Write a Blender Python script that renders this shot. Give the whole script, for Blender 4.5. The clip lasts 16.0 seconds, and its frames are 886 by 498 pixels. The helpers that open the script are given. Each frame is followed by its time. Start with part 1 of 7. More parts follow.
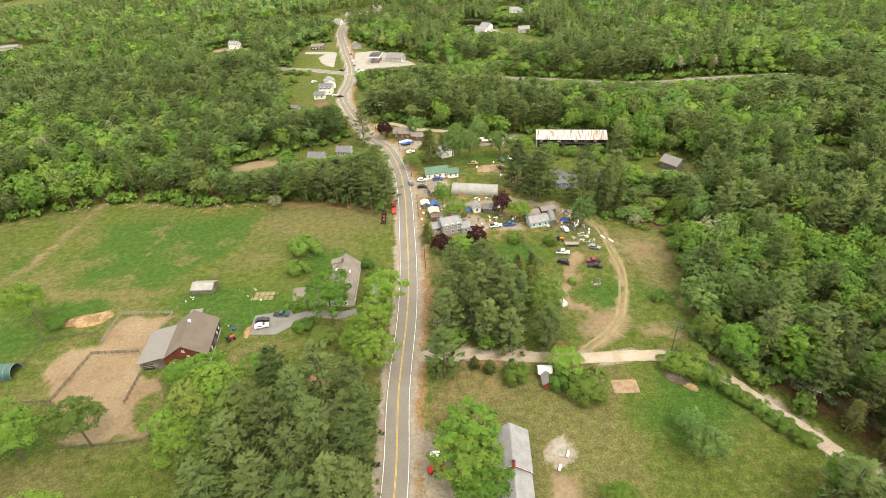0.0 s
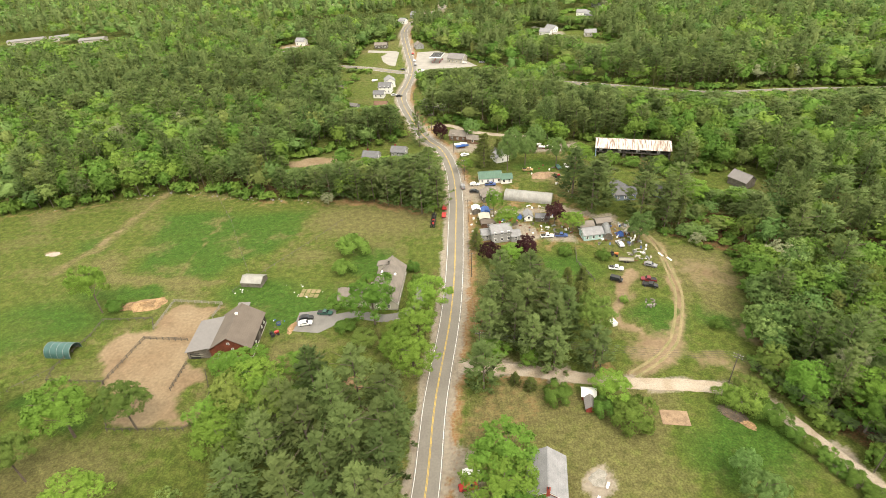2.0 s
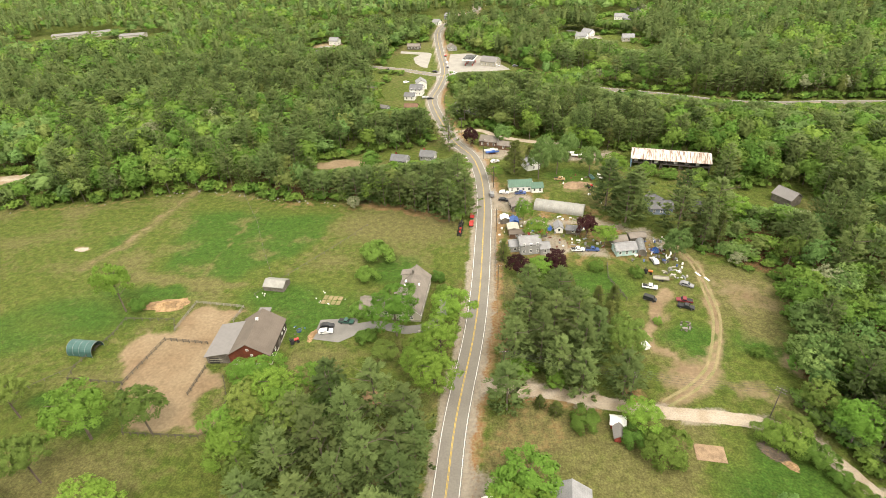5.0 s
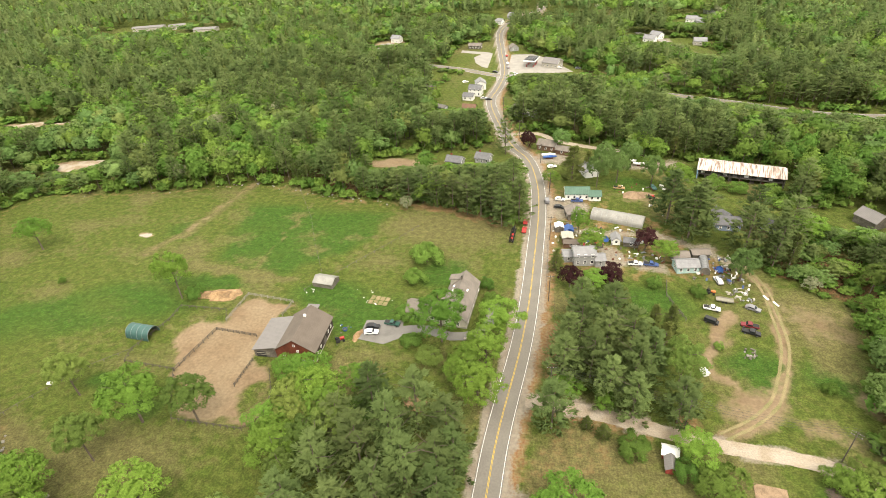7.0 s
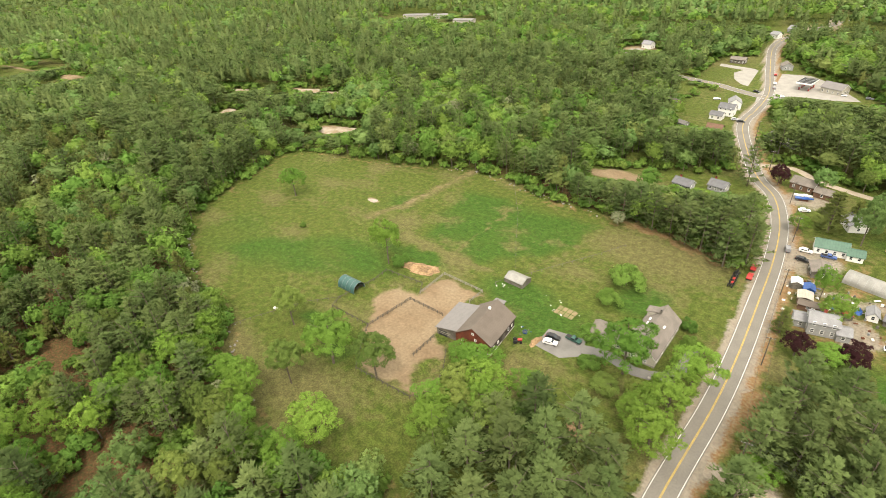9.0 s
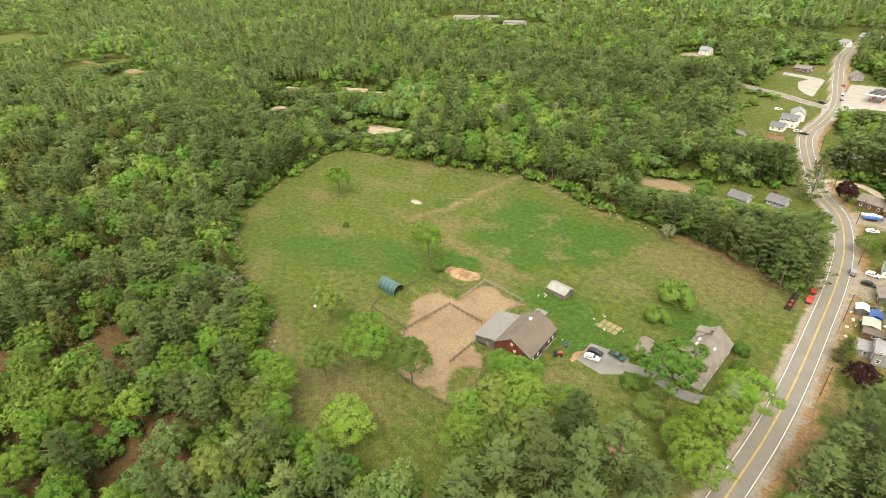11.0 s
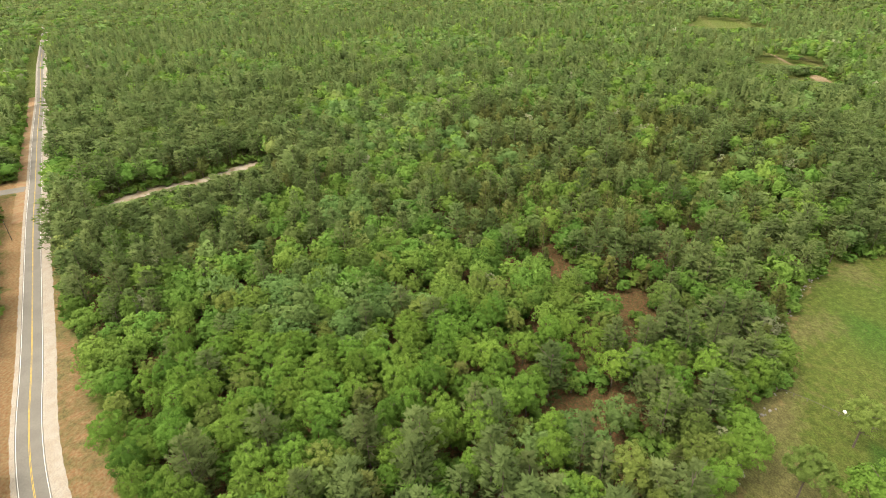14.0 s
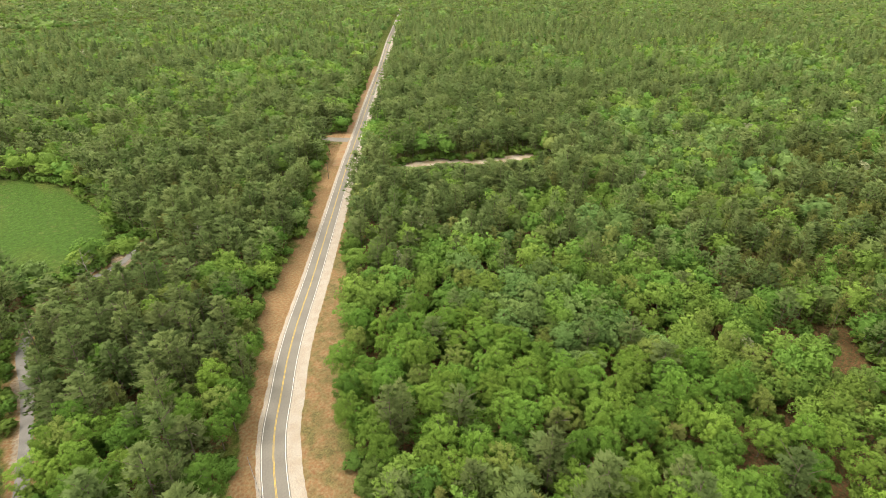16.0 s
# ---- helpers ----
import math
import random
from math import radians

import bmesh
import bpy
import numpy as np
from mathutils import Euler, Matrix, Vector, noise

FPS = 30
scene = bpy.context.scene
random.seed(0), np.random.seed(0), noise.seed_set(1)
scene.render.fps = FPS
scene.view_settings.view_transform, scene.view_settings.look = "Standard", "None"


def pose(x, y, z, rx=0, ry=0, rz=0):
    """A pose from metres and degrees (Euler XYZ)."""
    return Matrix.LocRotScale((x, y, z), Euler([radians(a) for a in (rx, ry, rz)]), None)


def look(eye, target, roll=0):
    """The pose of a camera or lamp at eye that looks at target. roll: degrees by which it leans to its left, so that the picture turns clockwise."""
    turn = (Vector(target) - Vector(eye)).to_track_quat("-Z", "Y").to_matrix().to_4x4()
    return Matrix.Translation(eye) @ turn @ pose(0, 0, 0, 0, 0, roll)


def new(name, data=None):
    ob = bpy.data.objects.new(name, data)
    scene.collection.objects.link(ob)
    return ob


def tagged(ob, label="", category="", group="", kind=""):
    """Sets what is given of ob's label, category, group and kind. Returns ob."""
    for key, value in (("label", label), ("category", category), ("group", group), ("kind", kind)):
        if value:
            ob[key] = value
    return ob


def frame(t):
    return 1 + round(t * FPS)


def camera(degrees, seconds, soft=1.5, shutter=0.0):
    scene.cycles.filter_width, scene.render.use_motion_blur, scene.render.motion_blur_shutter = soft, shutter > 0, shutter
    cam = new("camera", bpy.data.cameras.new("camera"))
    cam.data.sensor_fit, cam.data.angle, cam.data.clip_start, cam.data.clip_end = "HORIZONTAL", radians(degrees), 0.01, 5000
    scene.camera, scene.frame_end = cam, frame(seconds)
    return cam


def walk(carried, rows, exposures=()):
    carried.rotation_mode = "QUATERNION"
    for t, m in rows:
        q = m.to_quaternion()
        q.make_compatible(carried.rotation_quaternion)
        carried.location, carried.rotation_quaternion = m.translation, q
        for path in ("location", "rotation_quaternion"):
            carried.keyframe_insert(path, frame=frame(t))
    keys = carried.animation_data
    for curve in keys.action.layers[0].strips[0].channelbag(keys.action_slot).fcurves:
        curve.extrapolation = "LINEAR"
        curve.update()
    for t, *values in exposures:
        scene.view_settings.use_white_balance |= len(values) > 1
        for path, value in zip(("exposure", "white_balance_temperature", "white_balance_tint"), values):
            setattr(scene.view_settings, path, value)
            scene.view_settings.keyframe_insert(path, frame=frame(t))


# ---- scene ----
cam = camera(79.1, 16.0, 0.6)
PATH = [
    (0, (2.052, -4.414, 112.711), (2.239, -2.627, 111.514), -3.0),
    (0.5, (2.563, -3.293, 112.701), (2.690, -1.498, 111.505), -3.1),
    (1, (3.075, -2.190, 112.687), (3.136, -0.391, 111.494), -3.1),
    (1.5, (3.537, -1.157, 112.669), (3.592, 0.643, 111.477), -3.1),
    (2, (3.920, -0.133, 112.656), (3.900, 1.671, 111.467), -3.2),
    (2.5, (4.217, 0.933, 112.646), (4.134, 2.737, 111.461), -3.1),
    (3, (4.345, 2.016, 112.630), (4.251, 3.820, 111.444), -3.1),
    (3.5, (4.308, 3.113, 112.600), (4.204, 4.915, 111.415), -3.0),
    (4, (4.140, 4.191, 112.582), (4.029, 5.995, 111.399), -2.9),
    (6.3, (3.066, 8.946, 112.571), (2.852, 10.742, 111.389), -3.0),
    (6.5, (3.012, 9.347, 112.569), (2.751, 11.138, 111.389), -3.0),
    (7, (2.944, 10.341, 112.571), (2.624, 12.122, 111.392), -3.1),
    (7.5, (2.790, 11.200, 112.615), (2.361, 12.961, 111.441), -3.3),
    (8, (2.674, 11.824, 112.671), (1.927, 13.486, 111.511), -3.5),
    (8.5, (2.548, 12.515, 112.687), (1.587, 14.070, 111.537), -3.4),
    (9, (2.210, 13.123, 112.703), (1.158, 14.622, 111.558), -3.5),
    (11.3, (-0.676, 15.166, 112.839), (-1.914, 16.529, 111.710), -3.4),
    (11.5, (-0.923, 15.398, 112.839), (-2.235, 16.692, 111.712), -3.5),
    (12, (-1.522, 16.110, 112.838), (-3.093, 17.094, 111.730), -3.5),
    (12.5, (-2.266, 17.040, 112.814), (-4.061, 17.554, 111.727), -3.1),
    (13, (-3.141, 18.037, 112.811), (-5.013, 18.143, 111.741), -2.6),
    (13.5, (-4.114, 18.546, 112.823), (-5.993, 18.468, 111.761), -2.3),
    (14, (-5.065, 18.628, 112.855), (-6.902, 18.201, 111.803), -1.6),
    (14.5, (-6.113, 18.775, 112.900), (-7.772, 17.868, 111.857), -0.7),
    (15, (-7.468, 19.030, 112.919), (-8.955, 17.860, 111.877), -0.1),
    (15.5, (-8.889, 18.990, 112.895), (-10.322, 17.753, 111.852), 0.1),
    (16, (-10.333, 18.773, 112.875), (-11.715, 17.479, 111.834), 0.1),
]
walk(cam, [(t, look(eye, target, roll)) for t, eye, target, roll in PATH],
     [(0, 1.45, 6950, 11.5), (16, 1.45, 6950, 11.5)])

# ---- light ----
SUN_EL, SUN_AZ = radians(58), radians(150)
world = bpy.data.worlds.new("sky_world")
scene.world = world
world.use_nodes = True
wn = world.node_tree
sky = wn.nodes.new("ShaderNodeTexSky")
sky.sky_type, sky.sun_disc = "NISHITA", False
sky.sun_elevation, sky.sun_rotation = SUN_EL, SUN_AZ
sky.air_density, sky.dust_density, sky.ozone_density = 1.0, 6.0, 0.6
cloud = wn.nodes.new("ShaderNodeMix")
cloud.data_type = "RGBA"
cloud.inputs[0].default_value = 0.75
cloud.inputs[7].default_value = (9.2, 9.2, 8.2, 1)
wn.links.new(sky.outputs[0], cloud.inputs[6])
wn.links.new(cloud.outputs[2], wn.nodes["Background"].inputs[0])
wn.nodes["Background"].inputs[1].default_value = 0.12
sun_data = bpy.data.lights.new("sun", "SUN")
sun_data.energy, sun_data.angle, sun_data.color = 1.3, radians(18), (1.0, 0.95, 0.86)
sun = new("sun", sun_data)
sun_dir = Vector((math.sin(SUN_AZ) * math.cos(SUN_EL), math.cos(SUN_AZ) * math.cos(SUN_EL), math.sin(SUN_EL)))
sun.matrix_basis = look(sun_dir * 300, (0, 0, 0))

rng = np.random.default_rng(7)


# ---- materials ----
def material(name, colour, rough=0.8, metal=0.0, noise_scale=0.6, vary=0.25, fine=8.0, second=None, bump=0.0, stripes=None):
    """A procedural surface: two scales of noise on the colour, optional second colour in patches, optional stripes (axis, per metre, depth)."""
    m = bpy.data.materials.new(name)
    m.use_nodes = True
    nt = m.node_tree
    b = nt.nodes["Principled BSDF"]
    b.inputs["Roughness"].default_value, b.inputs["Metallic"].default_value = rough, metal
    b.inputs["Specular IOR Level"].default_value = 0.3
    co = nt.nodes.new("ShaderNodeTexCoord")
    n1, n2 = nt.nodes.new("ShaderNodeTexNoise"), nt.nodes.new("ShaderNodeTexNoise")
    n1.inputs["Scale"].default_value, n2.inputs["Scale"].default_value = noise_scale, fine
    n1.inputs["Detail"].default_value = n2.inputs["Detail"].default_value = 3
    for n in (n1, n2):
        nt.links.new(co.outputs["Object"], n.inputs["Vector"])
    mix = nt.nodes.new("ShaderNodeMix")
    mix.data_type = "RGBA"
    c2 = second or tuple(c * (1 - vary) for c in colour)
    mix.inputs[6].default_value, mix.inputs[7].default_value = (*colour, 1), (*c2, 1)
    ramp = nt.nodes.new("ShaderNodeMapRange")
    ramp.inputs[1].default_value, ramp.inputs[2].default_value = 0.38, 0.62
    nt.links.new(n1.outputs[0], ramp.inputs[0])
    nt.links.new(ramp.outputs[0], mix.inputs[0])
    mul = nt.nodes.new("ShaderNodeMix")
    mul.data_type, mul.blend_type = "RGBA", "MULTIPLY"
    mul.inputs[0].default_value = 1.0
    grain = nt.nodes.new("ShaderNodeMapRange")
    grain.inputs[1].default_value, grain.inputs[2].default_value = 0.3, 0.7
    grain.inputs[3].default_value, grain.inputs[4].default_value = 1 - vary, 1 + vary * 0.5
    nt.links.new(n2.outputs[0], grain.inputs[0])
    nt.links.new(mix.outputs[2], mul.inputs[6])
    nt.links.new(grain.outputs[0], mul.inputs[7])
    last = mul
    if stripes:
        axis, per, depth = stripes
        sep = nt.nodes.new("ShaderNodeSeparateXYZ")
        nt.links.new(co.outputs["Object"], sep.inputs[0])
        sc = nt.nodes.new("ShaderNodeMath"); sc.operation = "MULTIPLY"; sc.inputs[1].default_value = per
        nt.links.new(sep.outputs[axis], sc.inputs[0])
        fr = nt.nodes.new("ShaderNodeMath"); fr.operation = "FRACT"
        nt.links.new(sc.outputs[0], fr.inputs[0])
        gt = nt.nodes.new("ShaderNodeMapRange")
        gt.inputs[1].default_value, gt.inputs[2].default_value = 0.8, 1.0
        gt.inputs[3].default_value, gt.inputs[4].default_value = 1.0, 1 - depth
        nt.links.new(fr.outputs[0], gt.inputs[0])
        m2 = nt.nodes.new("ShaderNodeMix")
        m2.data_type, m2.blend_type = "RGBA", "MULTIPLY"
        m2.inputs[0].default_value = 1.0
        nt.links.new(mul.outputs[2], m2.inputs[6])
        nt.links.new(gt.outputs[0], m2.inputs[7])
        last = m2
    nt.links.new(last.outputs[2], b.inputs["Base Color"])
    if bump:
        bp = nt.nodes.new("ShaderNodeBump")
        bp.inputs["Strength"].default_value, bp.inputs["Distance"].default_value = bump, 0.1
        nt.links.new(n2.outputs[0], bp.inputs["Height"])
        nt.links.new(bp.outputs[0], b.inputs["Normal"])
    return m


def foliage(name, colour, colour2, through_light=0.3, spread=0.32):
    """Leaves: a hue between two colours for each tree, a brightness for each leaf cluster, some light passing through."""
    m = bpy.data.materials.new(name)
    m.use_nodes = True
    nt = m.node_tree
    out, b = nt.nodes["Material Output"], nt.nodes["Principled BSDF"]
    b.inputs["Roughness"].default_value, b.inputs["Specular IOR Level"].default_value = 0.75, 0.08
    at = nt.nodes.new("ShaderNodeAttribute"); at.attribute_name = "tint"
    oi = nt.nodes.new("ShaderNodeObjectInfo")
    ad = nt.nodes.new("ShaderNodeMath"); ad.operation = "ADD"
    fr = nt.nodes.new("ShaderNodeMath"); fr.operation = "FRACT"
    nt.links.new(at.outputs["Fac"], ad.inputs[0]); nt.links.new(oi.outputs["Random"], ad.inputs[1])
    nt.links.new(ad.outputs[0], fr.inputs[0])
    mix = nt.nodes.new("ShaderNodeMix"); mix.data_type = "RGBA"
    mix.inputs[6].default_value, mix.inputs[7].default_value = (*colour, 1), (*colour2, 1)
    nt.links.new(fr.outputs[0], mix.inputs[0])
    geo = nt.nodes.new("ShaderNodeNewGeometry")
    mr = nt.nodes.new("ShaderNodeMapRange")
    mr.inputs[3].default_value, mr.inputs[4].default_value = 1 - spread, 1 + spread
    nt.links.new(geo.outputs["Random Per Island"], mr.inputs[0])
    mul = nt.nodes.new("ShaderNodeMix"); mul.data_type, mul.blend_type = "RGBA", "MULTIPLY"
    mul.inputs[0].default_value = 1
    nt.links.new(mix.outputs[2], mul.inputs[6])
    nz = nt.nodes.new("ShaderNodeTexNoise")
    nz.inputs["Scale"].default_value, nz.inputs["Detail"].default_value = 1.5, 3
    nt.links.new(geo.outputs["Position"], nz.inputs["Vector"])
    nr = nt.nodes.new("ShaderNodeMapRange")
    for k, v in enumerate((0.3, 0.7, 0.82, 1.18)):
        nr.inputs[k + 1].default_value = v
    nt.links.new(nz.outputs[0], nr.inputs[0])
    both = nt.nodes.new("ShaderNodeMath"); both.operation = "MULTIPLY"
    nt.links.new(mr.outputs[0], both.inputs[0]); nt.links.new(nr.outputs[0], both.inputs[1])
    own = nt.nodes.new("ShaderNodeMath"); own.operation = "MULTIPLY"; own.inputs[1].default_value = 7.31
    fr2 = nt.nodes.new("ShaderNodeMath"); fr2.operation = "FRACT"
    tone = nt.nodes.new("ShaderNodeMapRange")
    tone.inputs[3].default_value, tone.inputs[4].default_value = 0.76, 1.22
    nt.links.new(fr.outputs[0], own.inputs[0]); nt.links.new(own.outputs[0], fr2.inputs[0]); nt.links.new(fr2.outputs[0], tone.inputs[0])
    toned = nt.nodes.new("ShaderNodeMath"); toned.operation = "MULTIPLY"
    nt.links.new(both.outputs[0], toned.inputs[0]); nt.links.new(tone.outputs[0], toned.inputs[1])
    nt.links.new(toned.outputs[0], mul.inputs[7])
    tr = nt.nodes.new("ShaderNodeBsdfTranslucent")
    sh = nt.nodes.new("ShaderNodeMixShader"); sh.inputs[0].default_value = through_light
    nt.links.new(mul.outputs[2], b.inputs["Base Color"]); nt.links.new(mul.outputs[2], tr.inputs[0])
    nt.links.new(b.outputs[0], sh.inputs[1]); nt.links.new(tr.outputs[0], sh.inputs[2])
    nt.links.new(sh.outputs[0], out.inputs["Surface"])
    return m


def glass_dark(name):
    m = bpy.data.materials.new(name)
    m.use_nodes = True
    b = m.node_tree.nodes["Principled BSDF"]
    b.inputs["Base Color"].default_value = (0.02, 0.025, 0.03, 1)
    b.inputs["Roughness"].default_value = 0.08
    return m


def streaked_metal(name):
    """Pale roofing sheets with rust streaks that run from ridge to eaves."""
    m = bpy.data.materials.new(name)
    m.use_nodes = True
    nt = m.node_tree
    b = nt.nodes["Principled BSDF"]
    b.inputs["Roughness"].default_value = 0.7
    co, mp, n1 = nt.nodes.new("ShaderNodeTexCoord"), nt.nodes.new("ShaderNodeMapping"), nt.nodes.new("ShaderNodeTexNoise")
    mp.inputs["Scale"].default_value = (0.22, 1.5, 0.22)
    n1.inputs["Scale"].default_value, n1.inputs["Detail"].default_value = 1.0, 5
    nt.links.new(co.outputs["Object"], mp.inputs[0]); nt.links.new(mp.outputs[0], n1.inputs["Vector"])
    ramp = nt.nodes.new("ShaderNodeValToRGB")
    for pos, c in ((0.36, (0.13, 0.085, 0.065)), (0.44, (0.25, 0.185, 0.15)), (0.50, (0.36, 0.32, 0.29)), (0.68, (0.43, 0.41, 0.39))):
        e = ramp.color_ramp.elements.new(pos)
        e.color = (*c, 1)
    ramp.color_ramp.elements.remove(ramp.color_ramp.elements[0])
    nt.links.new(n1.outputs[0], ramp.inputs[0]); nt.links.new(ramp.outputs[0], b.inputs["Base Color"])
    return m


LEAF = {
    "P": foliage("pine_needles", (0.109, 0.161, 0.053), (0.149, 0.192, 0.066), 0.45, 0.09),
    "D": foliage("broad_leaves", (0.097, 0.196, 0.037), (0.158, 0.236, 0.046), 0.4, 0.12),
    "O": foliage("olive_leaves", (0.118, 0.186, 0.053), (0.168, 0.206, 0.062), 0.4, 0.12),
    "S": foliage("spruce_needles", (0.098, 0.130, 0.037), (0.148, 0.162, 0.046), 0.42, 0.10),
    "R": foliage("purple_leaves", (0.040, 0.014, 0.016), (0.050, 0.020, 0.020), 0.2, 0.2),
    "W": foliage("pale_blossom_leaves", (0.24, 0.26, 0.15), (0.20, 0.22, 0.12), 0.3, 0.14),
    "B": foliage("shrub_leaves", (0.100, 0.196, 0.038), (0.160, 0.236, 0.048), 0.4, 0.14),
}
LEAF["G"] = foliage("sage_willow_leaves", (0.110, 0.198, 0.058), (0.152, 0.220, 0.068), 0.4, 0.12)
# single trees' brightness is set in their leaf colour, apart from the forest's
SINGLE_LEAF = {**LEAF, "D": foliage("single_broad_leaves", (0.092, 0.188, 0.030), (0.148, 0.234, 0.038), 0.32, 0.13), "O": foliage("single_olive_leaves", (0.108, 0.168, 0.038), (0.156, 0.194, 0.046), 0.32, 0.13)}
BARK = material("bark", (0.16, 0.13, 0.10), 0.9, vary=0.4)
DEADWOOD = material("dead_wood", (0.244, 0.222, 0.192), 0.9, vary=0.3)
ASPHALT = material("asphalt", (0.158, 0.145, 0.126), 0.85, noise_scale=0.15, vary=0.12, fine=2.0)
VERGE = material("pale_gravel", (0.311, 0.277, 0.233), 0.95, noise_scale=0.3, vary=0.25, fine=2.5, second=(0.281, 0.237, 0.189))
YELLOW = material("yellow_paint", (0.46, 0.32, 0.06), 0.7, vary=0.2, fine=1.5)
WHITE_LINE = material("white_line_paint", (0.60, 0.59, 0.56), 0.7, vary=0.2, fine=1.5)
RED_WOOD = material("red_barn_boards", (0.148, 0.041, 0.021), 0.8, vary=0.3, stripes=(0, 4.0, 0.4))
DARK_WOOD = material("dark_boards", (0.056, 0.043, 0.036), 0.85, vary=0.35, stripes=(1, 4.0, 0.4))
GREY_WOOD = material("weathered_boards", (0.148, 0.133, 0.111), 0.9, vary=0.35, stripes=(0, 4.0, 0.4))
POST_WOOD = material("fence_wood", (0.111, 0.096, 0.078), 0.9, vary=0.35)
PALE_WOOD = material("pale_rail_wood", (0.252, 0.237, 0.192), 0.9, vary=0.25)
BROWN_ROOF = material("brown_shingles", (0.122, 0.100, 0.083), 0.85, noise_scale=0.3, vary=0.15, fine=5, stripes=(2, 3.0, 0.12))
GREY_ROOF = material("grey_shingles", (0.222, 0.222, 0.229), 0.85, noise_scale=0.5, vary=0.18, fine=4, stripes=(2, 3.0, 0.12))
DARK_ROOF = material("dark_grey_shingles", (0.135, 0.135, 0.143), 0.85, noise_scale=0.5, vary=0.18, fine=4, stripes=(2, 3.0, 0.12))
TAN_ROOF = material("tan_grey_shingles", (0.174, 0.152, 0.133), 0.85, noise_scale=0.4, vary=0.2, fine=5, stripes=(2, 3.0, 0.12))
METAL_ROOF = material("pale_metal_roof", (0.172, 0.160, 0.155), 0.5, 0.2, vary=0.08, stripes=(1, 1.6, 0.18))
GREEN_ROOF = material("green_metal_roof", (0.070, 0.130, 0.096), 0.5, 0.1, vary=0.15, stripes=(1, 1.2, 0.2))
WHITE_PAINT = material("white_paint", (0.702, 0.693, 0.666), 0.6, vary=0.08)
CREAM = material("cream_siding", (0.370, 0.348, 0.296), 0.75, vary=0.12, stripes=(2, 5.0, 0.2))
GREY_SIDING = material("grey_siding", (0.266, 0.266, 0.266), 0.75, vary=0.12, stripes=(2, 5.0, 0.2))
BLUE_SIDING = material("blue_grey_siding", (0.178, 0.222, 0.296), 0.75, vary=0.12, stripes=(2, 5.0, 0.2))
AQUA = material("pale_aqua_siding", (0.340, 0.474, 0.459), 0.75, vary=0.1, stripes=(2, 5.0, 0.2))
BRICK_RED = material("red_brick", (0.266, 0.052, 0.037), 0.85, vary=0.3)
BROWN_SIDING = material("brown_siding", (0.148, 0.085, 0.056), 0.8, vary=0.2, stripes=(2, 5.0, 0.2))
PLASTIC_FILM = material("milky_plastic_film", (0.25, 0.245, 0.225), 0.4, vary=0.2, noise_scale=0.4)
GREEN_TARP = material("green_tarp", (0.044, 0.104, 0.096), 0.5, vary=0.2, noise_scale=0.5)
BLUE_TARP = material("blue_tarp", (0.037, 0.104, 0.333), 0.45, vary=0.2)
WHITE_TARP = material("white_tarp", (0.702, 0.702, 0.693), 0.5, vary=0.1)
GALV = material("galvanised_steel", (0.296, 0.303, 0.311), 0.45, 0.6, vary=0.2)
RUST = material("rusty_steel", (0.178, 0.074, 0.041), 0.85, 0.2, vary=0.35)
STONE = material("field_stone", (0.262, 0.245, 0.212), 0.9, vary=0.3)
CONCRETE = material("pale_concrete", (0.370, 0.348, 0.311), 0.9, vary=0.12)
PAVING = material("grey_drive_asphalt", (0.168, 0.160, 0.150), 0.9, vary=0.2, noise_scale=0.25)
MULCH = material("orange_wood_chips", (0.330, 0.215, 0.115), 0.95, vary=0.45, noise_scale=0.5, fine=3, bump=0.6)
PALE_SAND = material("pale_sand", (0.320, 0.278, 0.222), 0.95, noise_scale=0.16, vary=0.25, second=(0.225, 0.170, 0.105))
RUT = material("worn_track_soil", (0.215, 0.172, 0.092), 0.95, noise_scale=0.25, vary=0.25, fine=3, second=(0.150, 0.140, 0.060))
DRIVE_GRAVEL = material("packed_gravel", (0.318, 0.274, 0.220), 0.95, noise_scale=0.25, vary=0.22, fine=2.5, second=(0.262, 0.212, 0.156))
BANK = material("bare_bank_earth", (0.235, 0.128, 0.066), 0.95, noise_scale=0.3, vary=0.3, fine=2, second=(0.25, 0.18, 0.095))
SOIL = material("brown_soil", (0.262, 0.182, 0.116), 0.95, vary=0.3)
RUST_ROOF = streaked_metal("rusted_white_metal_roof")
GLASS = glass_dark("window_glass")
RUBBER = material("rubber", (0.025, 0.025, 0.025), 0.8, vary=0.2)
WIRE = material("dark_cable", (0.05, 0.05, 0.05), 0.6, vary=0.1)
PAINTS = {k: material(k + "_car_paint", c, 0.3, vary=0.05) for k, c in dict(
    white=(0.75, 0.75, 0.74), red=(0.34, 0.035, 0.03), black=(0.02, 0.02, 0.022), grey=(0.20, 0.20, 0.21), green=(0.03, 0.08, 0.065),
    maroon=(0.16, 0.025, 0.03), silver=(0.45, 0.46, 0.47), blue=(0.06, 0.10, 0.25), orange=(0.50, 0.16, 0.05), yellow=(0.55, 0.42, 0.06), tan=(0.36, 0.25, 0.12)).items()}


# ---- mesh helpers ----
def link_bm(name, bm, mat, parent=None):
    me = bpy.data.meshes.new(name)
    bm.to_mesh(me)
    bm.free()
    me.materials.append(mat)
    ob = new(name, me)
    if parent is not None:
        ob.parent = parent
    return ob


def part(name, bm, mat, parent, label=""):
    return tagged(link_bm(name, bm, mat, parent), label)


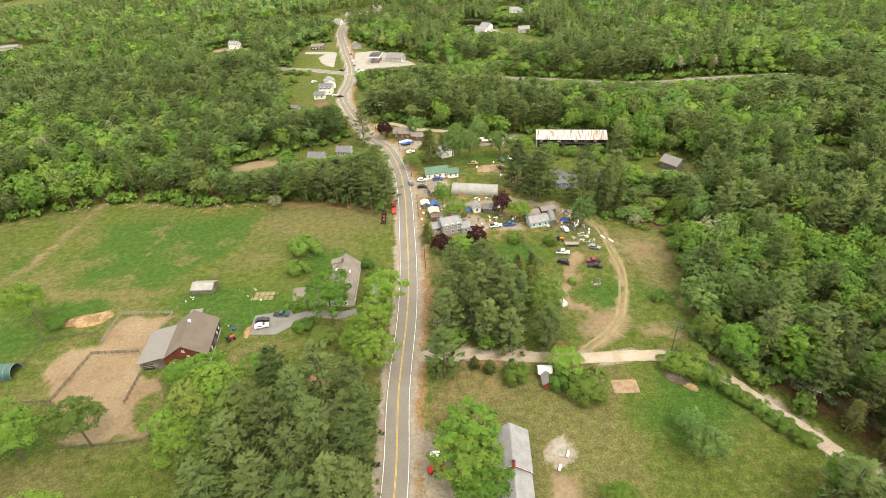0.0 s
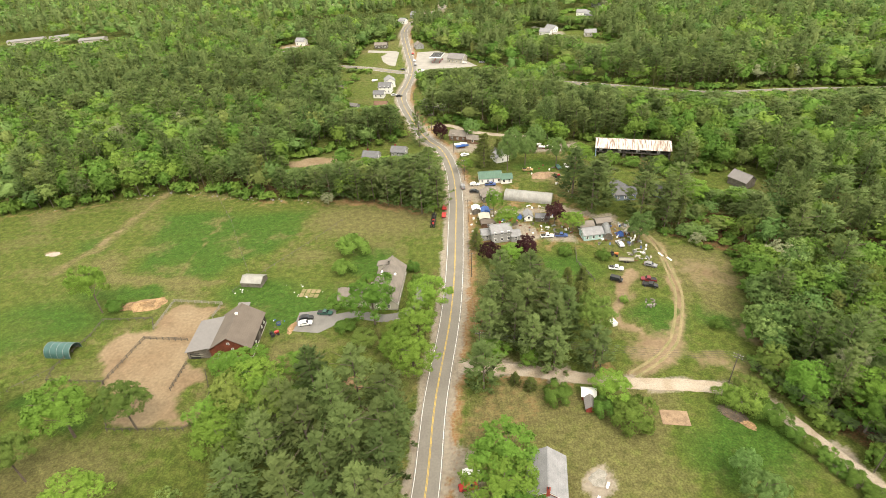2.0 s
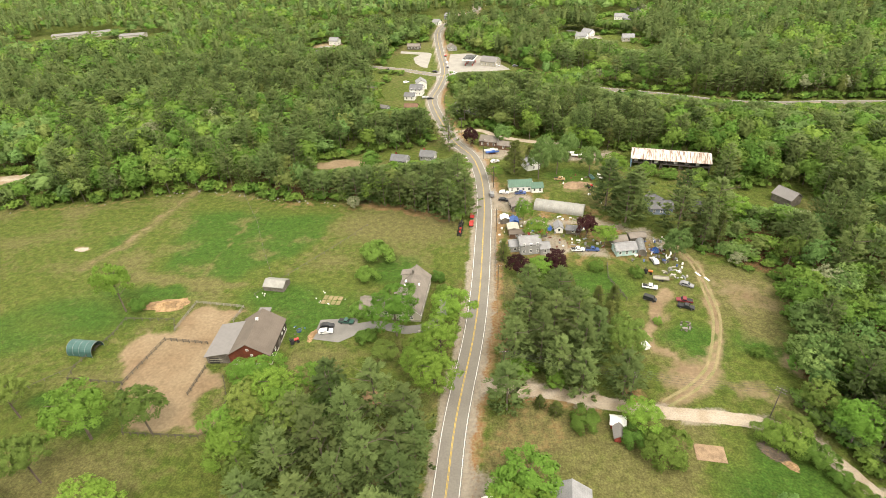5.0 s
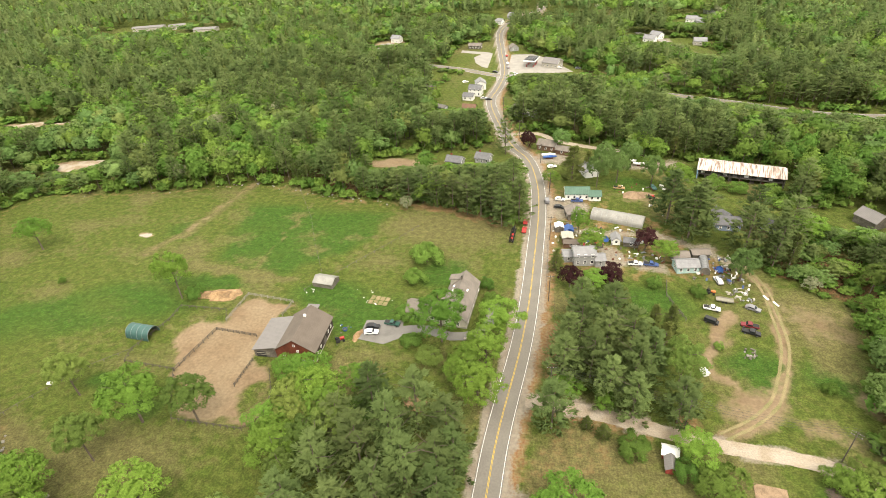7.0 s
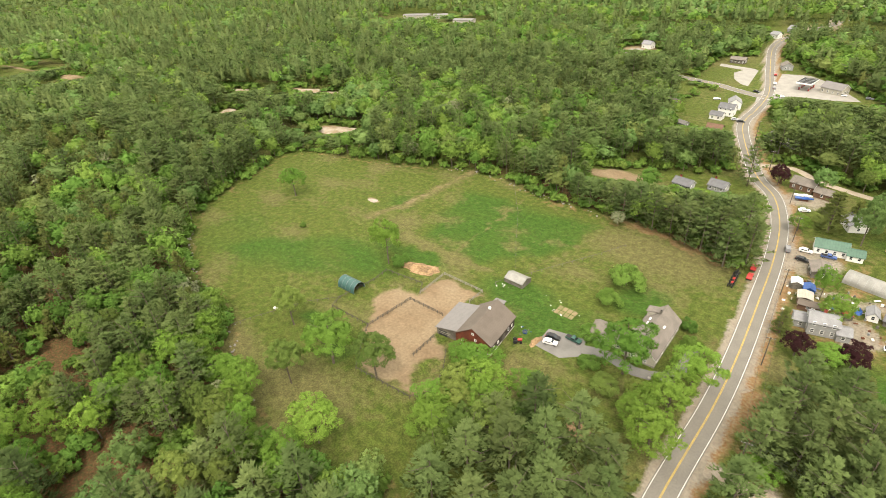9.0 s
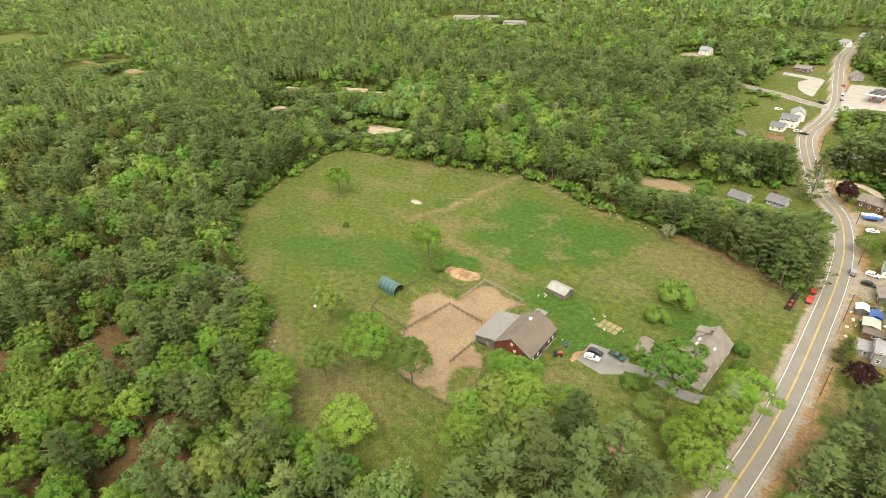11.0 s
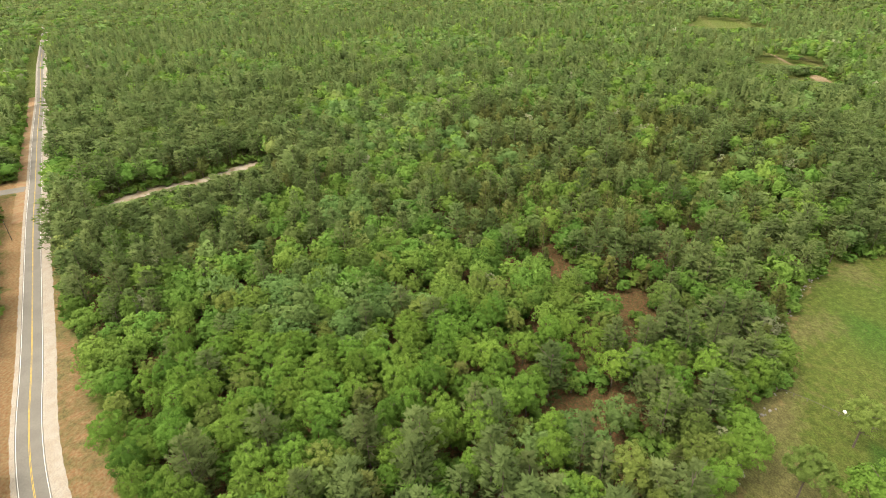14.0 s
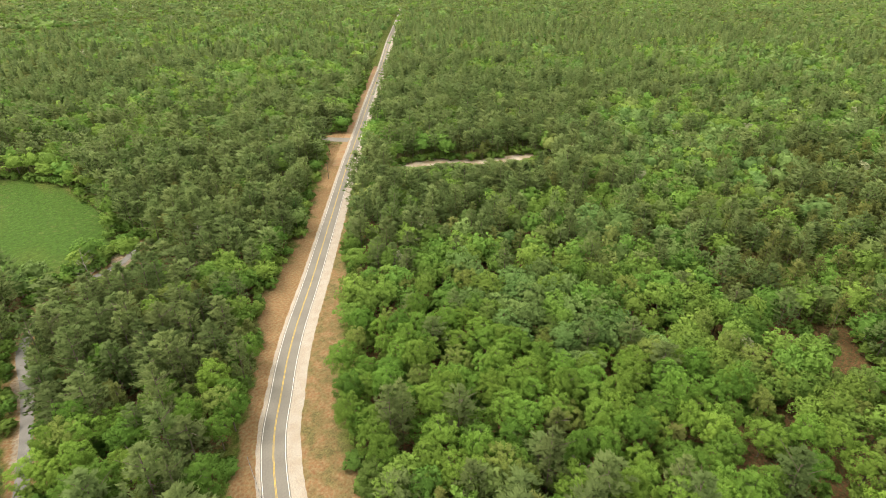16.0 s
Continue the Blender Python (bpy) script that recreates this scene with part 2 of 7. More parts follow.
def thing(name, label, category, x, y, yaw=0, z=0, group="", kind=""):
    """An Empty at the base of a thing."""
    ob = new(name)
    ob.empty_display_size = 0.5
    ob.matrix_basis = pose(x, y, z, 0, 0, yaw)
    return tagged(ob, label, category, group, kind)


def box(bm, x0, x1, y0, y1, z0, z1, m=None):
    r = bmesh.ops.create_cube(bm, size=1)
    mm = Matrix.Translation(((x0 + x1) / 2, (y0 + y1) / 2, (z0 + z1) / 2)) @ Matrix.Diagonal((x1 - x0, y1 - y0, z1 - z0, 1))
    bmesh.ops.transform(bm, matrix=(m @ mm) if m else mm, verts=r["verts"])
    return r["verts"]


def boxes(*bs, bevel=0.0):
    bm = bmesh.new()
    for b in bs:
        box(bm, *b)
    if bevel:
        bmesh.ops.bevel(bm, geom=bm.edges[:], offset=bevel, segments=1, affect="EDGES")
    return bm


def prism(outline, y0, y1):
    """An outline of (x, z) points pulled along y."""
    bm = bmesh.new()
    a = [bm.verts.new((x, y0, z)) for x, z in outline]
    b = [bm.verts.new((x, y1, z)) for x, z in outline]
    n = len(a)
    bm.faces.new(a)
    bm.faces.new(b[::-1])
    for i in range(n):
        bm.faces.new((a[i], b[i], b[(i + 1) % n], a[(i + 1) % n]))
    bmesh.ops.recalc_face_normals(bm, faces=bm.faces)
    return bm


def tube(bm, p, q, r0, r1, n=6):
    p, q = Vector(p), Vector(q)
    d = (q - p).normalized()
    u = d.orthogonal().normalized()
    v = d.cross(u)
    ring = []
    for c, r in ((p, r0), (q, r1)):
        ring.append([bm.verts.new(c + (u * math.cos(2 * math.pi * k / n) + v * math.sin(2 * math.pi * k / n)) * r) for k in range(n)])
    for k in range(n):
        bm.faces.new((ring[0][k], ring[0][(k + 1) % n], ring[1][(k + 1) % n], ring[1][k]))
    bm.faces.new(ring[0][::-1])
    bm.faces.new(ring[1])
    return bm


def spline(points, step=4.0):
    """A smooth line through points of the plan, resampled evenly."""
    p = np.array(points, float)
    p = np.vstack([2 * p[0] - p[1], p, 2 * p[-1] - p[-2]])
    out = []
    for i in range(1, len(p) - 2):
        n = max(2, int(np.linalg.norm(p[i + 1] - p[i]) / step))
        t = np.linspace(0, 1, n, endpoint=False)[:, None]
        a, b, c, d = p[i - 1], p[i], p[i + 1], p[i + 2]
        out.append(0.5 * (2 * b + (c - a) * t + (2 * a - 5 * b + 4 * c - d) * t ** 2 + (3 * b - a - 3 * c + d) * t ** 3))
    out.append(p[-2][None])
    return np.vstack(out)


def ribbon(name, line, left, right, z, mat, parent=None, wobble=0.0):
    """A strip that follows a line of the plan, from left to right of it (metres, left positive), slightly raised."""
    d = np.gradient(line, axis=0)
    d /= np.linalg.norm(d, axis=1)[:, None]
    nrm = np.stack([-d[:, 1], d[:, 0]], 1)
    w = wobble * np.sin(np.arange(len(line)) * 1.7) * np.cos(np.arange(len(line)) * 0.61)
    rag = np.random.default_rng(17).uniform(-wobble, wobble, len(line)) * 0.5
    a, b = line + nrm * (left + w + rag)[:, None], line + nrm * (right + w[::-1] - rag[::-1])[:, None]
    v = [(*p, z) for p in a] + [(*p, z) for p in b]
    n = len(line)
    me = bpy.data.meshes.new(name)
    me.from_pydata(v, [], [(i, i + n, i + n + 1, i + 1) for i in range(n - 1)])
    me.materials.append(mat)
    ob = new(name, me)
    if parent is not None:
        ob.parent = parent
    return ob


# ---- the plan ----
ROAD = spline([(20, 720), (-14, 632), (-25, 605), (-29, 564), (-23, 492), (-17, 430), (-19, 390), (-22.4, 364), (-19, 337), (-6.5, 287), (3.2, 266),
               (7.8, 240), (8.6, 212), (7.2, 180), (5.6, 152), (3.2, 128), (-1.5, 97), (-4.3, 68), (-11, 30), (-24, -20), (-47, -72.5), (-64.5, -97),
               (-82, -117.4), (-107, -142.7), (-142, -179), (-195, -234), (-234, -273.4), (-328, -369), (-426, -467), (-570, -615), (-700, -745), (-900, -946), (-1080, -1126)])
DRIVE = spline([(5.2, 109), (14, 108.5), (22.5, 106.9), (35, 104), (49, 100.6), (72, 97.6), (83, 92), (90.6, 77.4), (100, 58), (112, 30)])
CROSS = spline([(-130, 470), (-57, 440), (-40, 430), (-24, 420), (-10, 414.5), (4, 410.5), (18, 404), (28, 396.5), (38, 390.5), (60, 383), (86, 375), (125, 358), (174, 336), (235, 332), (330, 318), (480, 290)])
LOOP = spline([(78, 178), (82, 166), (80.5, 150), (79, 138), (73, 123), (66, 112), (53, 103)])
LOOP_B = spline([(68, 114), (60, 119), (55.4, 128), (59, 136), (62, 141), (68, 150)])
LANE = spline([(14, 200), (30, 197.5), (52, 196), (66, 190), (78, 178)])
WEST_TRACK = spline([(-128, 232), (-132, 211), (-135.5, 192), (-139, 180), (-146, 168)])
TRACK_A = spline([(-91.8, 213), (-93.8, 188), (-95.2, 169), (-95.5, 158)])
TRACK_B = spline([(-48.5, 206), (-56, 185), (-62, 171), (-68, 160)])
BAND = spline([(-122, 161.5), (-100, 159), (-78, 155.5)])
NORTH_LANE = spline([(-7, 300), (7.5, 302), (18, 291.5), (25.5, 287.5), (37, 282.5), (50, 279)])
LOT_PATH = spline([(-72, -224), (-60, -211), (-40, -203.5), (-28, -193), (-17, -175), (-13, -152), (-9, -134), (-4, -116), (3, -92), (8, -60), (14, -20)])

FIELD = [(3, 192), (-2, 200), (-12, 207), (-26, 215), (-44, 215), (-64, 217), (-87, 221), (-108, 228), (-129, 232), (-171, 220), (-224, 214), (-238, 201),
         (-230, 167), (-225, 141), (-211, 123), (-195, 110), (-173, 98), (-146, 90), (-131, 82), (-117, 70), (-104, 65), (-86, 61), (-66, 61), (-56, 66),
         (-48, 60), (-10, 56), (-6, 62), (1, 110), (5, 150)]
EAST = [(-6, 50), (25, 36), (62, 36), (84, 46), (90, 64), (94, 76), (86, 100), (89, 115), (95, 125), (101, 141), (104, 155), (92, 168), (84, 174), (80, 186),
        (104, 193), (108, 212), (100, 232), (122, 240), (122, 250), (84, 268), (66, 266), (56, 258), (50, 280), (30, 292), (0, 302), (-8, 292), (4, 262),
        (9, 225), (8, 190), (3, 130), (-4, 70)]
SOUTH = [(-14, 0), (-36, -76), (-52, -95), (-67, -113), (-81, -139), (-98, -154), (-123, -175), (-179, -239), (-231, -298), (-240, -290), (-186, -218),
         (-150, -174), (-117, -134), (-84, -95), (-67, -74), (-61, -55), (-40, -5), (-20, 40)]
NORTH_YARD = [(-66, 252), (-40, 248), (-10, 250), (-4, 268), (-12, 278), (-40, 274), (-66, 266)]
CROSSING = [(-60, 350), (-18, 335), (-10, 345), (-11, 385), (-4, 400), (16, 396), (40, 384), (52, 392), (48, 420), (42, 434), (20, 468), (4, 486), (-14, 530), (-38, 530),
            (-60, 520), (-66, 470), (-66, 446), (-46, 418), (-62, 396), (-66, 370)]
LAWN_S = [(-46, -362), (-67, -331), (-73, -270), (-62, -228), (-37, -213), (-19, -217), (30, -222), (60, -300), (30, -370)]
STRIP_S = [(-217, -214), (-240, -205), (-258, -183), (-288, -170), (-290, -160), (-262, -168), (-240, -190), (-216, -203)]
GLADES = [(-237, 246, 19, 9), (-339, 243, 9, 6), (-326, 305, 16, 6), (-300, 309, 10, 4), (-376, 285, 14, 4), (-566, 245, 20, 9), (-660, 240, 40, 4), (-64, 258, 14, 8),
          (-130, 530, 16, 11), (-433, 612, 40, 12), (-350, 590, 22, 10), (118, 520, 34, 16), (140, 480, 10, 22), (157, 600, 20, 20), (134, 210, 13, 13),
          (-130, 300, 0.1, 0.1), (120, 214, 16, 8), (-20, 640, 22, 22), (-930, 240, 70, 36), (-458, 932, 90, 45), (217, 213, 9, 6), (150, 512, 16, 8), (132, 500, 10, 14), (-25, 352, 30, 14), (-221, -291, 11, 9), (-392, -456, 9, 8)]
THIN = [(-187, 16, 20), (-168, 42, 17), (-218, 67, 17), (-116, 33, 15), (-133, 22, 15), (-152, 40, 15), (-100, 45, 9)]


def poly_dist(px, py, poly):
    """Signed distance to a polygon of the plan, positive inside."""
    p = np.array(poly, float)
    q = np.roll(p, -1, 0)
    inside = np.zeros(px.shape, bool)
    best = np.full(px.shape, 1e9)
    for (ax, ay), (bx, by) in zip(p, q):
        inside ^= ((ay > py) != (by > py)) & (px < (bx - ax) * (py - ay) / (by - ay + 1e-12) + ax)
        dx, dy = bx - ax, by - ay
        t = np.clip(((px - ax) * dx + (py - ay) * dy) / (dx * dx + dy * dy), 0, 1)
        best = np.minimum(best, np.hypot(px - ax - t * dx, py - ay - t * dy))
    return np.where(inside, best, -best)


def line_dist(px, py, line):
    """Distance to a line of the plan, and on which side (left positive)."""
    best, side = np.full(px.shape, 1e9), np.zeros(px.shape)
    for (ax, ay), (bx, by) in zip(line[:-1], line[1:]):
        dx, dy = bx - ax, by - ay
        t = np.clip(((px - ax) * dx + (py - ay) * dy) / (dx * dx + dy * dy), 0, 1)
        d = np.hypot(px - ax - t * dx, py - ay - t * dy)
        near = d < best
        side = np.where(near, np.sign(dx * (py - ay) - dy * (px - ax)), side)
        best = np.where(near, d, best)
    return best, side


def wave(px, py, scale, seed):
    """Smooth irregular noise over the plan, about -1 to 1."""
    r = np.random.default_rng(seed)
    out = np.zeros(np.shape(px))
    for k in range(9):
        a, f, ph = r.uniform(0, 2 * math.pi), r.uniform(0.5, 1.8) / scale, r.uniform(0, 6.28)
        out = out + np.sin((px * math.cos(a) + py * math.sin(a)) * 2 * math.pi * f + ph)
    return out / 4


def smooth(a, lo, hi):
    t = np.clip((a - lo) / (hi - lo), 0, 1)
    return t * t * (3 - 2 * t)


def clearing(px, py):
    """How far inside open land a place lies (negative in the woods)."""
    c = np.full(px.shape, -1e9)
    for poly in (FIELD, EAST, SOUTH, NORTH_YARD, CROSSING, LAWN_S, STRIP_S):
        c = np.maximum(c, poly_dist(px, py, poly))
    for x, y, a, b in GLADES:
        c = np.maximum(c, (1 - np.hypot((px - x) / a, (py - y) / b)) * min(a, b))
    for line, half in ((ROAD[ROAD[:, 1] > -640], 8.5), (ROAD[ROAD[:, 1] < -600], 4.2), (DRIVE, 4.0), (CROSS, 6.5), (LOT_PATH, 3.4), (NORTH_LANE, 4.0)):
        c = np.maximum(c, half - line_dist(px, py, line[::2])[0])
    return c


def land(px, py):
    """Height of the ground: level by the road and the farms, gently rolling far out in the woods."""
    far = smooth(np.hypot(px, py - 100), 420, 800)
    keep = smooth(line_dist(np.asarray(px, float), np.asarray(py, float), ROAD[::6])[0], 30, 120)
    return far * keep * (3.5 + 3.0 * wave(px, py, 420, 5))


# ---- ground ----
def axis(lo, hi, step, reach):
    mid = np.arange(lo, hi + step, step)
    out = [step]
    while sum(out) < reach:
        out.append(out[-1] * 1.14)
    grow = np.cumsum(out)
    return np.concatenate([(lo - grow)[::-1], mid, hi + grow])


gx, gy = axis(-262, 132, 1.7, 4200), axis(-110, 292, 1.7, 4200)
GX, GY = (a.ravel() for a in np.meshgrid(gx, gy))
nx, ny = len(gx), len(gy)
ii = (np.arange(ny - 1)[:, None] * nx + np.arange(nx - 1)[None]).ravel()
quads = np.stack([ii, ii + 1, ii + nx + 1, ii + nx], 1)
wx, wy = GX + 1.6 * wave(GX, GY, 14, 1), GY + 1.6 * wave(GX, GY, 14, 2)
clear = clearing(wx, wy)


def patch(poly, soft=1.5):
    return smooth(poly_dist(wx, wy, poly), -soft, soft)


def spot(x, y, a, b, turn=0.0, soft=0.35):
    c, s = math.cos(radians(turn)), math.sin(radians(turn))
    u, v = ((wx - x) * c + (wy - y) * s) / a, (-(wx - x) * s + (wy - y) * c) / b
    return 1 - smooth(np.hypot(u, v), 1 - soft, 1 + soft)


def along(line, half, soft=0.8):
    return 1 - smooth(line_dist(wx, wy, line)[0], half - soft, half + soft)


def ruts(line, gap=0.9, half=0.45):
    d = line_dist(wx, wy, line)[0]
    return 1 - smooth(np.abs(d - gap), half - 0.3, half + 0.5)


road_d, road_side = line_dist(GX + 0.5 * wave(GX, GY, 5, 8), GY, ROAD[::2])
village = [(12, 162), (34, 168), (66, 168), (80, 172), (76, 186), (66, 190), (62, 200), (52, 212), (40, 216), (38, 224), (30, 230), (12, 234), (9, 215), (12, 190)]
sand_pen = [(-112, 131), (-97, 110), (-86, 93.5), (-67, 93), (-64, 97), (-65, 104), (-69, 113), (-76, 118), (-75, 136), (-74.3, 142.5), (-90.5, 145), (-92.3, 133), (-108, 133)]
bare = [(85, 158), (101, 153), (98, 142), (90, 140), (84, 146)]
sand = patch(sand_pen, 0.9) * (1 - 0.8 * spot(-69, 102, 4, 6, 0))
pen_grass = [(-112.1, 110.1), (-117, 117.2), (-115.9, 124.3), (-110.1, 136.3), (-95.3, 137.7), (-91.5, 131.1), (-101.9, 129.3), (-104.7, 124.9), (-105, 119.6), (-101.4, 112.6), (-95, 109), (-102.1, 109.1)]
sand *= 1 - 0.8 * patch(pen_grass, 1.6)
sand = np.maximum(sand, np.maximum(ruts(LOOP, 1.0, 0.45), ruts(LOOP_B, 0.9, 0.4)) * 0.85)
sand = np.maximum(sand, along(LOOP, 1.7, 1.3) * 0.70)
sand = np.maximum(sand, along(LOOP_B, 1.8, 1.2) * 0.8)
dry_loop = np.maximum(along(LOOP, 3.0, 1.8), along(LOOP_B, 2.4, 1.6))
sand = np.maximum(sand, 0.88 * spot(64, 113, 9, 5, 30, 0.8))
sand = np.maximum(sand, 0.7 * spot(79, 107, 7, 3, -10, 0.9))
sand = np.maximum(sand, 0.6 * patch(bare, 6))
sand = np.maximum(sand, 0.8 * spot(91, 117, 3, 4, 0, 0.6))
gravel_pit = spot(35.6, 72.4, 3.4, 3.3, 0, 0.25)
sand = np.maximum(sand, 0.8 * spot(33, 62, 4, 5, 10, 0.5))
sand = np.maximum(sand, 0.5 * ruts(WEST_TRACK, 0.9, 0.5))
sand = np.maximum(sand, 0.8 * spot(-154, 181, 3.2, 2.0, 10, 0.4))
sand = np.maximum(sand, 0.6 * spot(52, 228, 8, 6, 0, 0.6))
for x, y, a, b in GLADES[:9]:
    sand = np.maximum(sand, spot(x, y, a * 0.9, b * 0.8, 0, 0.4))
sand = np.maximum(sand, 0.9 * patch([(-222, -212), (-243, -203), (-260, -181), (-288, -168), (-262, -170), (-240, -192)], 1.5))
gravel = np.maximum(along(DRIVE, 2.2, 0.7), gravel_pit)
gravel = np.maximum(gravel, (1 - smooth(road_d, 4.4, 5.8)) * smooth(GY, 40, 70))
south_part = 1 - smooth(GY, -30, 40)
gravel = np.maximum(gravel, 0.75 * along(LANE, 2.2, 1.0))
gravel = np.maximum(gravel, 0.75 * patch([(12, 210), (12, 226), (24, 224), (30, 219), (28, 208), (20, 206)], 1.5))
gravel = np.maximum(gravel, 0.8 * patch([(30, 170), (30, 188), (36, 187), (40, 178), (54, 176), (54, 171), (40, 174)], 1.2))
gravel = np.maximum(gravel, 0.8 * patch([(3, 60), (3, 84), (9, 82), (9, 60)], 1.2))
gravel = np.maximum(gravel, 0.9 * spot(63, 262, 14, 5, 15, 0.4))
gravel = np.maximum(gravel, 0.85 * patch([(28, 424), (44, 418), (48, 408), (34, 408)], 2))
gravel = np.maximum(gravel, 0.8 * patch([(8, 262), (22, 262), (24, 272), (8, 276)], 2))
gravel = np.maximum(gravel, 0.8 * along(LOT_PATH, 2.2, 0.8))
gravel = np.maximum(gravel, 0.8 * spot(98, 205, 3, 8, 0, 0.4))
gravel = np.maximum(gravel, 0.7 * patch([(104, 516), (122, 534), (138, 462), (132, 462), (118, 522)], 2))
dirt = south_part * patch(SOUTH, 1.5) * np.where(road_side > 0, 1.0, 0.58 + 0.3 * wave(GX, GY, 9, 61).clip(-1, 1))
dirt = np.maximum(dirt, 0.9 * along(LOT_PATH, 4.2, 1.5))
dirt = np.maximum(dirt, 0.92 * (1 - smooth(road_d, 6.0, 9.0)) * smooth(GY, 40, 70) * np.where(road_side > 0, 1, 0.12))
dirt = np.maximum(dirt, 0.65 * patch(village, 3) * (0.55 + 0.5 * wave(GX, GY, 9, 3)).clip(0, 1))
dirt = np.maximum(dirt, 0.6 * spot(26, 104, 14, 3.0, -8, 0.5))
dirt = np.maximum(dirt, 0.9 * spot(45, 106, 3, 4, 0, 0.4))
dirt = np.maximum(dirt, 0.3 * patch([(4, 84), (14, 104), (22, 102), (30, 96), (10, 80)], 3))
dirt = np.maximum(dirt, 0.8 * spot(12, 131, 3, 22, 2, 0.5))
dirt = np.maximum(dirt, 0.7 * patch([(-1, 200), (-26, 217), (-46, 216), (-52, 213), (-30, 208), (-8, 198)], 2.0))
dirt = np.maximum(dirt, 0.5 * spot(-75, 217, 9, 3, 0, 0.5))
edge = np.exp(-((clear - 1.0) / 2.2) ** 2) * patch(FIELD, 4)
dirt = np.maximum(dirt, 0.4 * edge)
lush = 0.95 * patch([(-122, 212), (-54, 207), (-56, 187), (-73, 167), (-84, 158), (-114, 165), (-119, 190)], 6)
lush = np.maximum(lush, 0.85 * patch([(-160, 141), (-146, 150), (-116, 149), (-105, 140), (-107, 133), (-125, 127), (-146, 119), (-170, 112), (-185, 118), (-180, 130)], 9))
lush = np.maximum(lush, 0.8 * patch([(-149, 178), (-148, 190), (-135, 194), (-133, 179)], 6))
lush = np.maximum(lush, 0.5 * patch([(-222, 140), (-190, 150), (-160, 130), (-150, 112), (-176, 102), (-205, 120)], 12))
lush = np.maximum(lush, 0.95 * patch([(57, 84), (66, 85), (71, 93), (85, 83), (86, 71), (64, 66), (57, 74)], 5))
for x, y, a, b, turn in ((-112, 152, 20, 5, -6), (-45, 140, 18, 12, 0), (42, 155, 15, 10, -10), (68, 126, 9, 9, 0), (90, 128, 10, 8, 0), (-62, 148, 14, 10, 0),
                         (-40, 105, 10, 8, 0), (50, 240, 12, 8, 0), (-25, 165, 10, 10, 0), (-112, 104, 10, 4, 0), (-45, 88, 10, 6, 0), (-98, 96, 5, 4, 0)):
    lush = np.maximum(lush, spot(x, y, a, b, turn, 0.6))
lush = np.maximum(lush, patch(LAWN_S, 2)) * (0.86 + 0.22 * wave(GX, GY, 26, 11)).clip(0.2, 1)
dry = (0.22 + 0.5 * wave(GX, GY, 30, 21)).clip(0, 1)
dry = np.maximum(dry, 0.8 * spot(-30, 195, 34, 16, -10, 0.6))
dry = np.maximum(dry, 0.8 * spot(-98, 78, 24, 13, 10, 0.7))
dry = np.maximum(dry, 0.8 * spot(92, 148, 14, 18, 0, 0.6))
dry = np.maximum(dry, 0.7 * patch([(6, 70), (6, 100), (60, 95), (55, 60), (30, 50)], 6))
dry = np.maximum(dry, 0.9 * dry_loop)
dry = np.maximum(dry, 0.85 * patch([(4, 84), (14, 104), (40, 98), (30, 88), (10, 80)], 3))
dry *= 1 - 0.8 * lush
dry = np.maximum(dry, south_part * patch(SOUTH, 1.5))
dry = np.maximum(dry, 0.8 * patch([(70, 172), (98, 160), (102, 140), (93, 122), (82, 128), (82, 150)], 5))
for x, y, a, b, turn in ((-114, 181, 9, 4.5, 10), (-82, 187, 6, 3, 20), (-95, 202, 7, 3, 5), (-101, 166.5, 8, 3.5, 0), (-77, 176, 7, 3, 0), (-122, 198, 5, 4, 0), (-64, 186, 6, 3, 10)):
    dry = np.maximum(dry, 0.66 * spot(x, y, a, b, turn, 1.0))
dry = np.maximum(dry, 0.85 * along(BAND, 2.6, 2.0))
dry = np.maximum(dry, 0.95 * along(TRACK_A, 0.5, 0.7))
dry = np.maximum(dry, 0.95 * along(TRACK_B, 0.5, 0.7))
dry = np.maximum(dry, 0.9 * along(WEST_TRACK, 3.4, 2.2))
dry = np.maximum(dry, 0.9 * patch([(-50, 124), (-38, 118), (-40, 106), (-52, 102), (-54, 108)], 4))
litter = 1 - smooth(clear, -5.5, -1.5)
for x, y, a, b in GLADES:
    litter *= 1 - 0.85 * spot(x, y, a * 1.8, b * 2.4, 0, 0.6)
litter *= 1 - 0.8 * smooth(poly_dist(GX, GY, CROSSING), -14, -4)
litter *= 1 - 0.8 * along(CROSS, 14, 6)
litter *= 1 - 0.9 * smooth(np.hypot(GX, GY - 10), 225, 290)

me = bpy.data.meshes.new("ground")
me.vertices.add(nx * ny)
gz = land(GX, GY) + np.where((clear > 2) & (road_d > 9), 0.05 * wave(GX, GY, 4, 31), 0) - 0.06
me.vertices.foreach_set("co", np.stack([GX, GY, gz], 1).astype(np.float32).ravel())
me.loops.add(len(quads) * 4)
me.loops.foreach_set("vertex_index", quads.astype(np.int32).ravel())
me.polygons.add(len(quads))
me.polygons.foreach_set("loop_start", np.arange(0, len(quads) * 4, 4, dtype=np.int32))
me.update()
for key, channels in (("soils", (sand, gravel, dirt)), ("plants", (lush, dry, litter))):
    col = me.attributes.new(key, "FLOAT_COLOR", "POINT")
    col.data.foreach_set("color", np.stack([*(c.clip(0, 1) for c in channels), np.ones(GX.shape)], 1).astype(np.float32).ravel())


